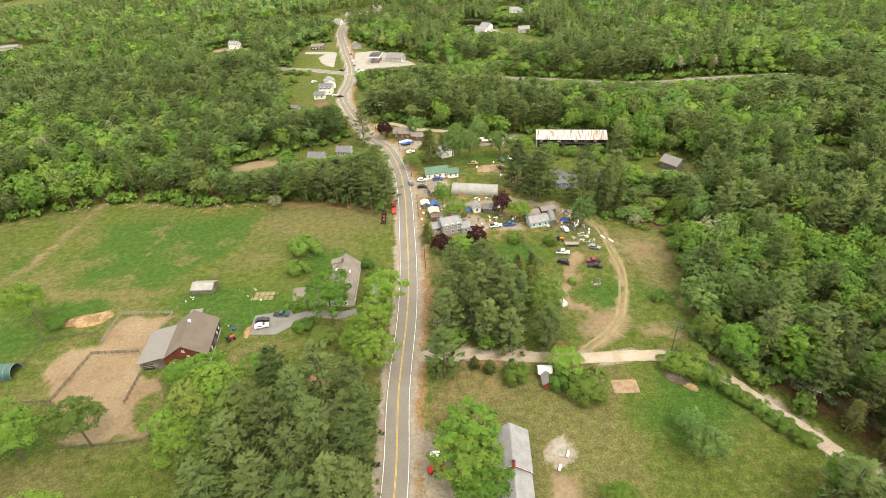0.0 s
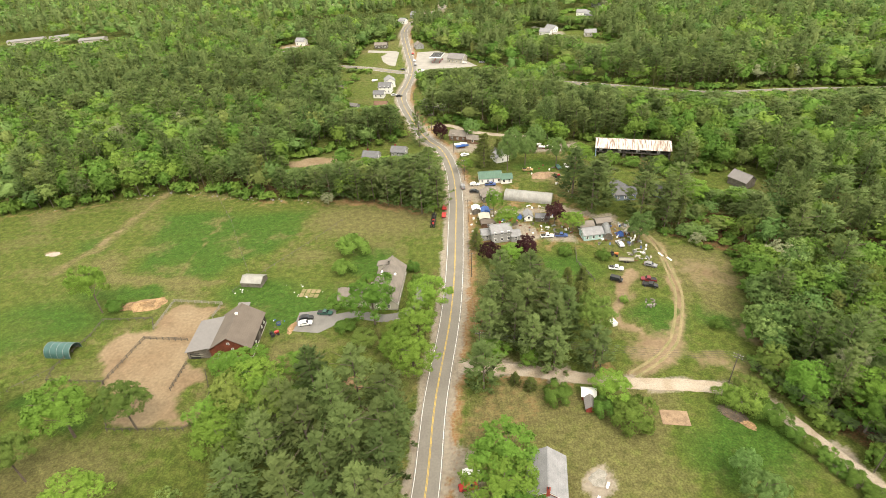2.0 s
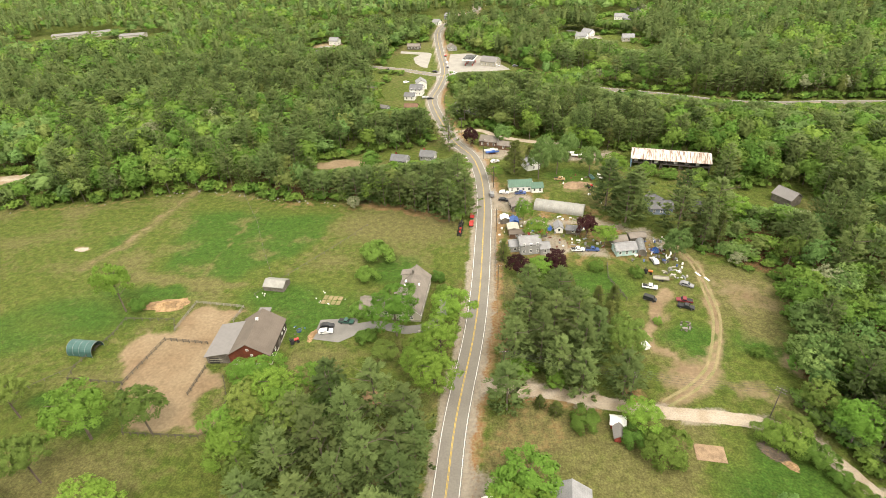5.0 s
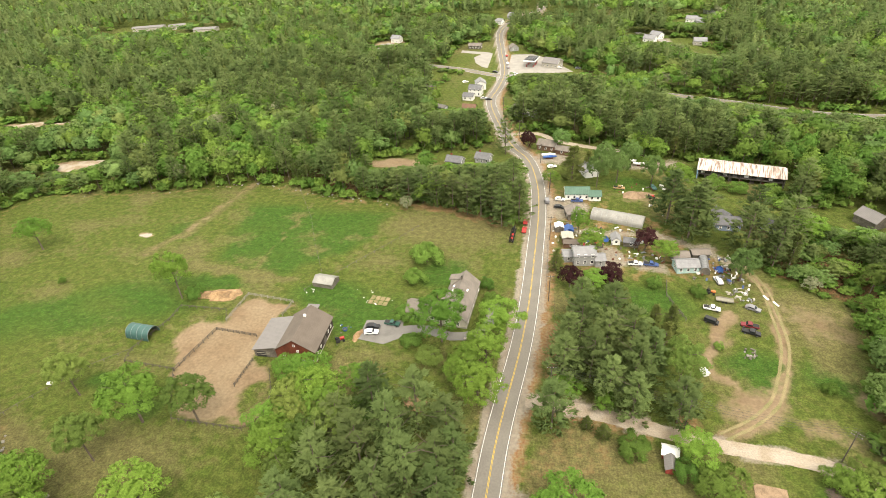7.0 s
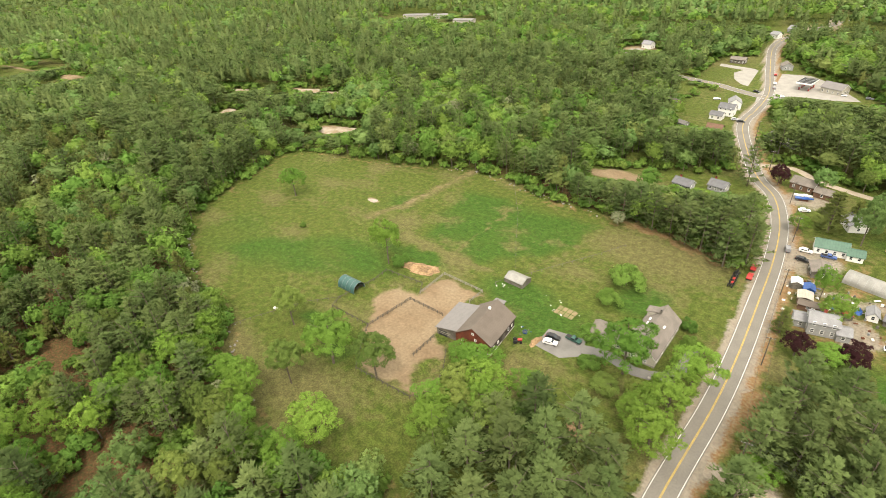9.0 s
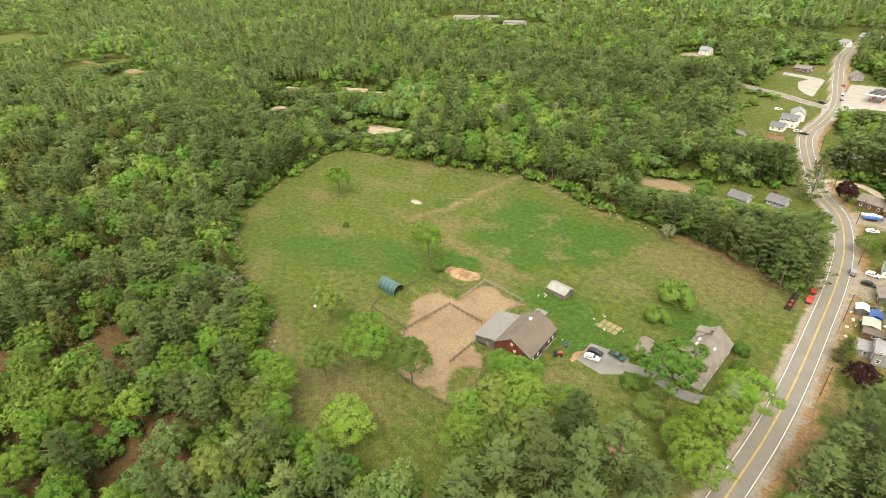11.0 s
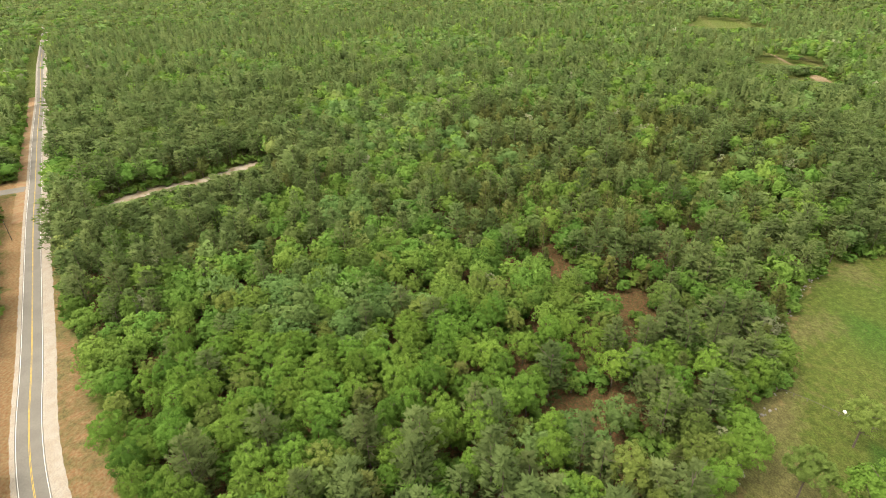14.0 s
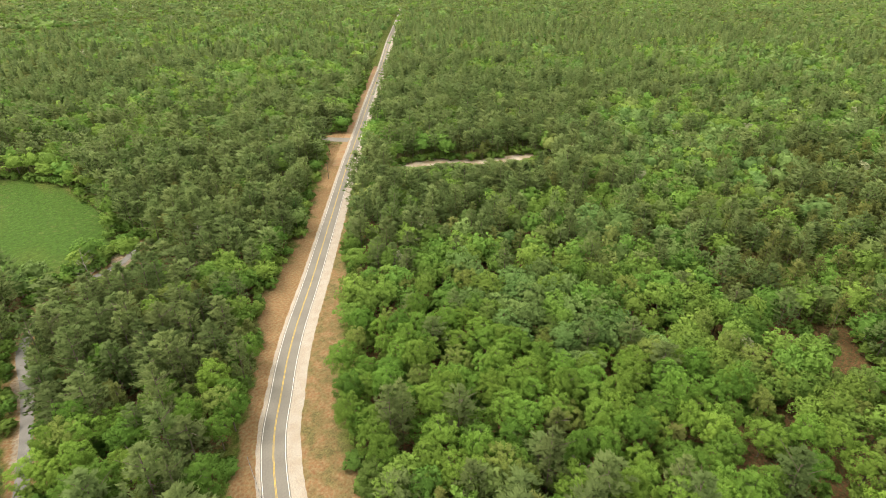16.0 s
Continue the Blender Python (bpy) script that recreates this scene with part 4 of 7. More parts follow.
plant("trees round the paddocks", [("D", -114.0, 142.0, 19.0, 4.5), ("O", -80.0, 93.0, 15.0, 5.4), ("D", -95.0, 91.0, 16.3, 6.4), ("D", -191.0, 167.0, 14.7, 4.8), ("O", -119.0, 97.6, 14.7, 4.6), ("O", -100.0, 78.6, 15.4, 4.6),
                                   ("D", -78.3, 67.7, 13.2, 5.3), ("D", -105.8, 67.7, 13.2, 4.6), ("B", -164.8, 146.8, 2.1, 1.4), ("B", -109.7, 143.6, 4.0, 3.3)])
plant("trees round the house", [("D", -20.3, 129.5, 18.0, 6.2), ("D", -3.0, 132.2, 15.4, 5.0), ("D", -6.3, 121.6, 12.6, 5.1), ("D", -7.3, 106.9, 12.6, 5.1), ("O", -22.3, 119.4, 6.0, 3.6), ("O", -12.9, 121.2, 7.2, 3.8), ("B", -33.9, 158.1, 4.6, 3.8),
                                ("B", -32.2, 171.3, 5.8, 5.9), ("W", -48.0, 210.9, 6.0, 3.3), ("B", -6.7, 148.6, 4.0, 2.8), ("D", -39.1, 107.4, 9.8, 3.8), ("D", -11.8, 113.0, 11.2, 4.6), ("B", -28.9, 127.8, 2.8, 3.3),
                                ("B", -33.9, 139.6, 4.0, 3.3), ("B", -9.0, 157.6, 3.4, 2.6)])
plant("trees beside the barn", [("D", -54.0, 108.1, 11.2, 4.4), ("D", -49.0, 102.0, 12.6, 4.6), ("O", -55.7, 98.8, 11.0, 4.6), ("O", -40.5, 90.7, 15.4, 5.1), ("D", -61.6, 110.3, 7.2, 3.6), ("O", -52.3, 93.2, 11.6, 4.8), ("D", -53.9, 84.0, 12.6, 5.1),
                                ("O", -47.0, 86.3, 12.6, 4.6), ("D", -45.0, 96.1, 12.6, 4.4), ("O", -48.0, 76.5, 12.6, 4.5), ("D", -59.0, 91.6, 9.8, 3.8)])
plant("pines west of the road", [("P", -21.4, 96.8, 22.0, 5.5), ("P", -12.7, 90.0, 22.0, 5.5), ("P", -33.0, 98.9, 20.7, 5.4), ("P", -10.4, 82.6, 20.7, 4.3), ("P", -12.4, 72.6, 22.0, 4.8), ("P", -20.1, 77.2, 23.2, 5.8), ("P", -32.2, 83.1, 22.0, 5.5),
                                 ("P", -40.1, 78.0, 20.7, 5.4), ("P", -32.2, 66.5, 22.0, 5.4), ("P", -16.6, 63.6, 22.0, 5.4), ("P", -12.2, 63.0, 20.7, 4.5), ("P", -26.3, 88.5, 22.0, 5.4), ("P", -44.0, 68.7, 19.5, 5.3), ("P", -13.6, 80.3, 20.7, 5.0),
                                 ("P", -39.2, 90.3, 18.3, 5.0), ("P", -25.3, 71.4, 22.0, 5.5), ("P", -24.4, 60.8, 20.7, 5.3)])
plant("pines east of the road", [("P", 20.1, 130.2, 20.7, 5.5), ("P", 29.2, 136.1, 20.7, 5.5), ("P", 33.0, 124.2, 22.0, 5.8), ("P", 22.1, 116.9, 20.7, 5.4), ("P", 14.8, 115.8, 18.3, 5.0), ("P", 32.9, 114.0, 20.7, 5.4), ("P", 26.1, 110.1, 17.1, 5.0),
                                 ("P", 42.8, 106.3, 15.9, 5.0), ("P", 31.7, 106.3, 15.9, 4.8), ("P", 11.8, 101.0, 17.1, 5.0), ("P", 26.5, 124.3, 20.7, 5.5), ("P", 37.3, 118.6, 19.5, 5.3), ("P", 16.2, 123.5, 19.5, 5.0), ("P", 20.6, 141.3, 18.3, 4.8)])
plant("trees east of the road", [("S", 43.2, 129.4, 13.2, 3.6), ("S", 41.5, 136.8, 13.2, 3.3), ("S", 46.7, 138.5, 12.0, 3.3), ("O", 45.3, 117.8, 16.8, 5.1), ("D", 15.9, 112.4, 6.0, 3.1), ("D", 25.5, 109.0, 5.4, 2.6), ("R", 19.0, 160.5, 8.8, 4.0),
                                 ("R", 32.4, 162.5, 8.8, 4.4), ("D", 26.6, 160.0, 7.2, 3.8), ("S", 14.6, 169.5, 9.6, 3.3), ("S", 20.4, 102.0, 4.3, 1.9), ("S", 24.4, 99.9, 4.3, 2.2), ("B", 31.2, 96.5, 4.1, 3.8), ("D", 44.2, 95.0, 9.0, 3.9),
                                 ("B", 42.2, 91.6, 4.4, 3.2), ("B", 48.0, 87.6, 6.3, 5.4), ("S", 34.7, 148.7, 9.6, 3.1)])
plant("trees on the lawn", [("D", 14.2, 75.5, 13.3, 5.9), ("D", 13.3, 67.2, 12.6, 6.1), ("G", 67.1, 63.9, 11.2, 4.5), ("G", 67.8, 72.0, 7.6, 3.4), ("D", 43.8, 56.7, 6.0, 2.8), ("B", 73.5, 92.6, 5.4, 3.0), ("B", 77.6, 90.4, 6.2, 4.2), ("B", 81.6, 86.0, 5.0, 3.6), ("B", 84.4, 81.4, 3.0, 2.6), ("B", 88.6, 74.8, 2.7, 2.4), ("B", 91.4, 68.4, 2.8, 2.5), ("D", 14.8, 61.0, 11.2, 4.6),
                            ("B", 86.5, 78.3, 2.6, 2.3), ("B", 90.0, 71.5, 2.6, 2.4), ("B", 93.2, 64.4, 3.0, 2.6), ("O", 79.6, 93.2, 7.0, 3.4), ("B", 59.9, 134.8, 1.8, 1.5), ("B", 83.9, 120.8, 2.3, 2.0)])
plant("village trees", [("D", 23.6, 193.1, 13.0, 2.7), ("D", 27.8, 181.6, 10.5, 3.9), ("R", 47.3, 185.0, 10.0, 3.8), ("D", 52.9, 178.3, 9.0, 3.3), ("P", 59.2, 207.2, 23.0, 7.6), ("P", 64.5, 194.5, 23.0, 7.8), ("P", 81.2, 184.6, 21.5, 7.0), ("P", 98.0, 193.1, 20.5, 6.8),
                        ("G", 75.5, 168.6, 12.6, 5.1), ("S", 23.6, 242.6, 17.5, 6.2), ("G", 34.5, 236.9, 16.8, 5.1), ("G", 43.7, 242.0, 15.4, 5.1), ("R", 3.0, 279.9, 10.0, 4.6), ("P", -8.5, 272.4, 23.0, 4.8), ("P", -2.4, 211.1, 25.6, 6.5), ("P", 0.5, 203.6, 20.7, 5.8)])
plant("village trees", [("P", 68.5, 201.6, 22.0, 7.2), ("D", 13.9, 238.4, 7.2, 3.3), ("B", 46.9, 163.7, 2.9, 2.6), ("B", 59.9, 159.7, 2.9, 2.6), ("G", 58.7, 240.6, 14.0, 5.1), ("D", 68.6, 235.3, 12.6, 5.1), ("B", 93.3, 236.0, 4.2, 4.1), ("B", 84.5, 239.0, 5.2, 4.1), ("B", 105.9, 233.5, 4.6, 4.1),
                        ("G", 50.8, 255.6, 15.4, 5.1), ("G", 39.1, 256.2, 14.0, 5.1), ("S", 31.7, 253.5, 10.8, 3.8), ("D", 74.9, 220.6, 9.8, 3.8), ("P", 90.3, 206.1, 18.3, 5.3), ("D", 106.1, 196.5, 11.2, 5.1), ("G", 19.7, 279.0, 11.2, 5.1), ("D", 58.7, 268.9, 14.0, 5.1)])
plant("pines behind the field", [("P", -47.7, 215.5, 15.9, 4.8), ("P", -42.0, 217.2, 17.1, 5.0), ("P", -35.0, 213.2, 17.1, 5.0), ("P", -27.9, 212.3, 17.1, 5.0), ("P", -21.2, 208.0, 18.3, 5.3), ("P", -15.3, 206.1, 18.3, 5.3), ("P", -10.7, 207.8, 19.5, 5.3),
                                 ("P", -6.3, 198.9, 19.5, 5.5), ("P", -19.1, 218.8, 18.3, 5.0), ("P", -9.8, 217.6, 19.5, 5.3), ("D", -31.3, 231.3, 12.6, 5.1),
                                 ("P", -54.1, 220.7, 14.6, 4.8), ("D", -21.6, 235.8, 11.2, 4.6)])


# ---- forest ----
def forest_points():
    pts = []
    centre = np.array([0.0, 10.0])

    def fill(r_in, r_out, s, seen_only):
        r = np.random.default_rng(int(s * 100) + int(r_out))
        k = int(r_out / s) + 2
        a, b = np.meshgrid(np.arange(-k, k), np.arange(-k, k))
        x = (a + 0.5 * (b % 2)) * s + centre[0] + r.uniform(-0.42, 0.42, a.shape) * s
        y = b * s * 0.9 + centre[1] + r.uniform(-0.42, 0.42, a.shape) * s
        x, y = x.ravel(), y.ravel()
        d = np.hypot(x - centre[0], y - centre[1])
        ang = np.degrees(np.arctan2(-(x - centre[0]), y - centre[1])) % 360
        seen = (ang < 178) | (ang > 304) | ((ang > 284) & (d < 260))
        keep = (d >= r_in) & (d < r_out) & (seen if seen_only else ~seen)
        return x[keep], y[keep]

    for band in ((45, 190, 6.7, True), (190, 420, 7.2, True), (420, 640, 8.2, True), (640, 1080, 10.5, True), (1080, 1750, 15.0, True), (1750, 2450, 21.0, True), (60, 420, 11.0, False)):
        x, y = fill(*band)
        c = clearing(x, y)
        ok = c < -1.0 - 0.6 * np.abs(wave(x, y, 10, 4))
        r = np.random.default_rng(3)
        gap = np.zeros(x.shape)
        for tx, ty, tr in THIN:
            gap = np.maximum(gap, 1 - np.hypot(x - tx, y - ty) / tr)
        ok &= r.uniform(size=x.shape) > 0.78 * smooth(gap, 0.0, 0.4)
        ok &= r.uniform(size=x.shape) > 0.05
        pts.append((x[ok], y[ok], c[ok]))
    return [np.concatenate(p) for p in zip(*pts)]


fx, fy, fc = forest_points()


def undergrowth():
    """Low growth in the gaps of the near woods and along their edges."""
    r = np.random.default_rng(9)
    k = np.arange(-640, 641, 3.6)
    a, b = np.meshgrid(k, k)
    x, y = (a + r.uniform(-1.8, 1.8, a.shape)).ravel(), (b + 10 + r.uniform(-1.8, 1.8, a.shape)).ravel()
    d = np.hypot(x, y - 10)
    ang = np.degrees(np.arctan2(-x, y - 10)) % 360
    keep = (d > 60) & (d < 640) & ((ang < 178) | (ang > 300))
    x, y, d = x[keep], y[keep], d[keep]
    c = clearing(x, y)
    edge = (c > -5) & (c < 0.2) & (r.uniform(size=x.shape) < np.where(d < 180, 0.42, 0.68))
    deep = (c <= -5) & (d < 300) & (r.uniform(size=x.shape) < 0.24)
    strip = line_dist(x, y, ROAD[::2])[0] < 10
    ok = (edge | deep) & ~strip
    for tx, ty, tr in THIN:
        ok &= (np.hypot(x - tx, y - ty) > tr * 0.7) | (r.uniform(size=x.shape) < 0.25)
    return x[ok], y[ok], c[ok]


ux, uy, uc = undergrowth()
n_trees = len(fx)
fx, fy, fc = np.concatenate([fx, ux]), np.concatenate([fy, uy]), np.concatenate([fc, uc])
fd = np.hypot(fx, fy - 10)
plantation = smooth(poly_dist(fx, fy, [(-190, 20), (-210, 95), (-300, 150), (-430, 160), (-470, 20), (-330, -70), (-230, -30)]), -15, 15)
# stands of one sort in the woods: x, y, radius, share of broad-leaved trees
STANDS_WEST = [(-366, -116, 60, 0.95), (-296, -70, 45, 0.95), (-345, -96, 40, 0.95), (-617, -133, 90, 0.6), (-350, 15, 65, 0.05), (-299, 50, 55, 0.08), (-234, -31, 32, 0.2), (-378, 138, 80, 0.15),
               (-178, 44, 30, 0.25), (-125, 65, 18, 0.3), (-149, 2, 44, 0.97), (-118, -48, 50, 0.93), (-190, -60, 45, 0.9), (-181, 84, 28, 0.2), (-1041, -326, 200, 0.3), (-258, 117, 30, 0.6), (-250, 82, 24, 0.6)]
STANDS_SOUTH = [(-257, -499, 60, 0.9), (-334, -460, 45, 0.9), (-130, -398, 50, 0.75), (-190, -440, 40, 0.8), (-154, -650, 130, 0.15), (-114, -243, 60, 0.08), (-55, -240, 60, 0.1), (-369, -274, 80, 0.1),
                (-172, -112, 26, 0.2), (-128, -98, 32, 0.95), (-482, -48, 70, 0.7), (-219, -3, 30, 0.3), (-285, -165, 55, 0.12), (-94, -79, 30, 0.95), (-40, -132, 26, 0.08), (-20, -104, 20, 0.85),
                (-80, -151, 12, 0.95), (-371, -802, 110, 0.85), (-738, -421, 160, 0.2), (-700, -176, 90, 0.75)]
STANDS_NORTH = [(-167, 300, 60, 0.8), (-101, 300, 40, 0.7), (-333, 612, 110, 0.7), (-146, 412, 70, 0.25), (-75, 422, 50, 0.2), (-178, 583, 90, 0.7), (32, 318, 28, 0.3), (78, 392, 40, 0.85),
                (178, 365, 60, 0.1), (290, 440, 90, 0.8), (186, 248, 38, 0.85), (127, 258, 25, 0.8), (259, 268, 50, 0.15), (150, 168, 28, 0.3), (106, 136, 26, 0.9), (130, 120, 26, 0.85),
                (92, 93, 18, 0.8), (117, 84, 20, 0.2), (92, 56, 20, 0.15), (-78, 319, 30, 0.3), (-343, 224, 50, 0.15), (-333, 327, 60, 0.3), (-357, 465, 70, 0.65), (-514, 416, 100, 0.25)]
share = 0.42 + 0.40 * wave(fx, fy, 150, 12) + 0.26 * wave(fx, fy, 55, 13)
for sx, sy, sr, leafy in STANDS_WEST + STANDS_SOUTH + STANDS_NORTH:
    w = np.exp(-(((fx - sx) ** 2 + (fy - sy) ** 2) / (1.15 * sr) ** 2) ** 2)
    share = share * (1 - w) + leafy * w
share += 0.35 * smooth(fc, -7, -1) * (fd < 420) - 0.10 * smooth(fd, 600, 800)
# the distance term adds pale bluish trees far off in place of haze
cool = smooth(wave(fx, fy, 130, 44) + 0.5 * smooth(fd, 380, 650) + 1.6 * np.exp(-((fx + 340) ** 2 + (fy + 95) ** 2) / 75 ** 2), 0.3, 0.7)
u = rng.uniform(size=fx.shape)
kinds = np.where(u < share * 0.86, "D", np.where(u < share, "O", np.where(rng.uniform(size=fx.shape) < 0.15 + 0.6 * plantation, "S", "P")))
kinds = np.where((rng.uniform(size=fx.shape) < 0.008 + 0.02 * smooth(fx, 40, 90)), "W", kinds)
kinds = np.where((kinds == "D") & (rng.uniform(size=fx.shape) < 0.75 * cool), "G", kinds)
kinds[n_trees:] = "B"
LEVELS = ((0, 190, 1), (190, 290, 2), (290, 430, 3), (430, 640, 4), (640, 1080, 5), (1080, 2500, 6))
WORDS = {"P": ("forest_pines", "dense dark-green pine forest canopy"), "D": ("forest_leafy_trees", "dense bright-green broad-leaved forest canopy"),
         "O": ("forest_olive_trees", "olive-green broad-leaved forest trees"), "S": ("forest_spruces", "dark narrow spruces of a plantation"),
         "W": ("forest_blossoming_trees", "scattered pale blossoming forest trees"), "G": ("forest_sage_trees", "soft sage-green aspens among the forest trees, more far off to stand in for haze"), "B": ("forest_undergrowth", "green shrubs and saplings between the forest trees")}
LOW_WOODS = [[(85, 158), (108, 148), (120, 190), (110, 206), (98, 200), (84, 186)], [(6, 345), (12, 345), (12, 352), (6, 352)], [(-217, -203), (-292, -158), (-262, -128), (-190, -178)], [(-264, 240), (-212, 236), (-212, 212), (-258, 208)],
             [(-348, 238), (-325, 242), (-300, 218), (-322, 208)], [(-392, 282), (-288, 306), (-272, 282), (-368, 254)], [(-592, 240), (-545, 250), (-515, 222), (-560, 212)],
             [(-84, 252), (-48, 252), (-50, 228), (-78, 228)], [(-72, -215), (-30, -175), (-12, -140), (-36, -140), (-84, -190)], [(88, 508), (152, 492), (152, 435), (98, 450)],
             [(-148, 518), (-102, 518), (-102, 478), (-142, 478)], [(-485, 602), (-325, 582), (-305, 545), (-450, 555)], [(-100, 430), (-60, 420), (-60, 395), (-100, 400)]]
low_wood = np.zeros(fx.shape, bool)
for wood in LOW_WOODS:
    low_wood |= poly_dist(fx, fy, wood) > 0
cross_d, cross_side = line_dist(fx, fy, CROSS[::2])
# trees camera-side of pits, yards and glades are capped to the camera's sight line
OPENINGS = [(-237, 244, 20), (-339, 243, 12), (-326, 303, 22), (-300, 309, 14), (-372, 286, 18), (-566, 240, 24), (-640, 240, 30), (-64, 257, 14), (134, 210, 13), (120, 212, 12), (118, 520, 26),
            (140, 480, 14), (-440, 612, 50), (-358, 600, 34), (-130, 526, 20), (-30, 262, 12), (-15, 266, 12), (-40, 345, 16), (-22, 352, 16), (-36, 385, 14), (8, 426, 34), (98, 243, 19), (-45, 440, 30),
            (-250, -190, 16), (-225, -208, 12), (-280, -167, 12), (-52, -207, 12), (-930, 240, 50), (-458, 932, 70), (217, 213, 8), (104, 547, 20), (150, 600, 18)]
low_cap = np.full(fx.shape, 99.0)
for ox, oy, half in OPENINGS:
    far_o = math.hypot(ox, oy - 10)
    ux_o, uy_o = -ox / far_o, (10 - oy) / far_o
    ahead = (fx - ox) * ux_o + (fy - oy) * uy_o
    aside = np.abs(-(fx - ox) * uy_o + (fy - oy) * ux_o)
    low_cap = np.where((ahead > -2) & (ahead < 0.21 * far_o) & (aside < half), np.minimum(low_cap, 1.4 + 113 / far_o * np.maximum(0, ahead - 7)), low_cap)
strip = (cross_side < 0) & (cross_d < 75) & (fx > 75) & (fx < 262)
low_cap = np.where(strip, np.minimum(low_cap, 2.2 + 1.8 * wave(fx, fy, 30, 71) + 0.29 * np.maximum(0, cross_d - 9)), low_cap)
order = np.argsort(fd + np.where((np.degrees(np.arctan2(-fx, fy - 10)) % 360 > 178) & (np.degrees(np.arctan2(-fx, fy - 10)) % 360 < 290), 1e4, 0))
single = np.zeros(fx.shape, bool)
for kind, most in (("P", 170), ("D", 190), ("O", 60), ("S", 40)):
    nearest = [i for i in order if kinds[i] == kind and fd[i] > 85][:most]
    for i in nearest:
        single[i] = True
        H0, R0 = {"P": (20, 5.6), "S": (14, 4.0)}.get(kind, (14, 4.7))
        tree(kind, float(fx[i]), float(fy[i]), H0 * float(rng.uniform(0.7, 1.2)), R0 * float(rng.uniform(0.75, 1.2)) / {"D": 1.32, "O": 1.15, "P": 1.2}.get(kind, 1.0), "nearest trees of the woods")
unseen = ((np.degrees(np.arctan2(-fx, fy - 10)) % 360) > 180) & ((np.degrees(np.arctan2(-fx, fy - 10)) % 360) < 283)
fl = np.where(unseen, np.maximum(fd, 450), fd)
for kind, (h, rad) in SIZES.items():
    if kind not in WORDS:
        continue
    if kind == "P":
        h, rad = 20, 4.9
    if kind == "S":
        h, rad = 15, 3.8
    if kind == "B":
        h, rad = 4.5, 2.4
    if kind in "DOG":
        h, rad = 14, 4.7
    chunks, bark_of, tints = [], [], []
    for lo, hi, level in LEVELS:
        protos = []
        for v in range(6):
            seed_v = 500 + v * 13 + int(lo) + ord(kind)
            cr = crown_of(kind, seed_v, h, rad, min(6, level + 1) if kind == "B" else level, {"P": 0.22, "S": 0.22, "B": 0.0}.get(kind, 0.03))
            tr = trunk_tris(h * 0.9, 0.2, 4 if lo < 300 else 3, 3 if lo == 0 else 0, v) if lo < 430 else np.zeros((0, 4, 3))
            protos.append((np.concatenate([cr, tr]), np.r_[np.zeros(len(cr)), np.ones(len(tr))]))
        for i in np.nonzero((kinds == kind) & (fl >= lo) & (fl < hi) & ~single)[0]:
            p, mo = protos[rng.integers(6)]
            tall = float(rng.uniform(0.74, 1.18)) * (0.88 if fc[i] > -5 else 1.0) * (0.42 if low_wood[i] else 1.0)
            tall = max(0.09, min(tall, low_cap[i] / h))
            wide = float(rng.uniform(0.75, 1.28)) * (0.8 if low_wood[i] else 1.0) * min(1.0, 0.62 + tall) * (1.0 if lo < 280 else 1.1 if lo < 400 else 1.14 if lo < 600 else 1.25 if lo < 1000 else 1.8)
            gz_i = float(3.5 * smooth(np.hypot(fx[i], fy[i] - 100), 420, 800))
            chunks.append(moved(p, (fx[i], fy[i], gz_i * 0.5 - 0.1), rng.uniform(0, 6.28), wide, tall))
            bark_of.append(mo)
            tints.append(np.full(len(p), rng.uniform(0, 1)))
    name, label = WORDS[kind]
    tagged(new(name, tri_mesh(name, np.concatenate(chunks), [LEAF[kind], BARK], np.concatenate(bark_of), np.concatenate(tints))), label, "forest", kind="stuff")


# ---- buildings ----
WINDOW_MESH = {}


def shared(name, key, make, mats):
    """A mesh made once and shared by alike pieces."""
    if key not in WINDOW_MESH:
        bm = make()
        me = bpy.data.meshes.new(name)
        bm.to_mesh(me)
        bm.free()
        for m in mats:
            me.materials.append(m)
        WINDOW_MESH[key] = me
    return WINDOW_MESH[key]


def window(parent, m, w=0.8, h=1.15, frame_mat=None, name="window"):
    """A framed window with a dark pane; local x across, z up, y outwards."""
    fm = frame_mat or WHITE_PAINT
    t = 0.09
    fr = new(name, shared("window", ("frame", w, h, fm.name), lambda: boxes((-w / 2 - t, w / 2 + t, -0.06, 0.1, -t, 0), (-w / 2 - t, w / 2 + t, -0.06, 0.1, h, h + t),
                                                                           (-w / 2 - t, -w / 2, -0.06, 0.1, 0, h), (w / 2, w / 2 + t, -0.06, 0.1, 0, h), (-w / 2, w / 2, -0.05, 0.07, h / 2 - 0.04, h / 2 + 0.04)), [fm]))
    fr.parent = parent
    fr.matrix_basis = m
    pane = new("pane", shared("pane", ("pane", w, h), lambda: boxes((-w / 2, w / 2, -0.05, 0.03, 0, h)), [GLASS]))
    pane.parent = fr
    return fr


def door(parent, m, mat, w=1.0, h=2.05):
    d = new("door", shared("door", ("door", w, h, mat.name), lambda: boxes((-w / 2, w / 2, -0.05, 0.06, 0, h), (-w / 2 + 0.12, w / 2 - 0.12, 0.05, 0.09, 0.2, h - 0.25), bevel=0.01), [mat]))
    d.parent = parent
    d.matrix_basis = m
    return d


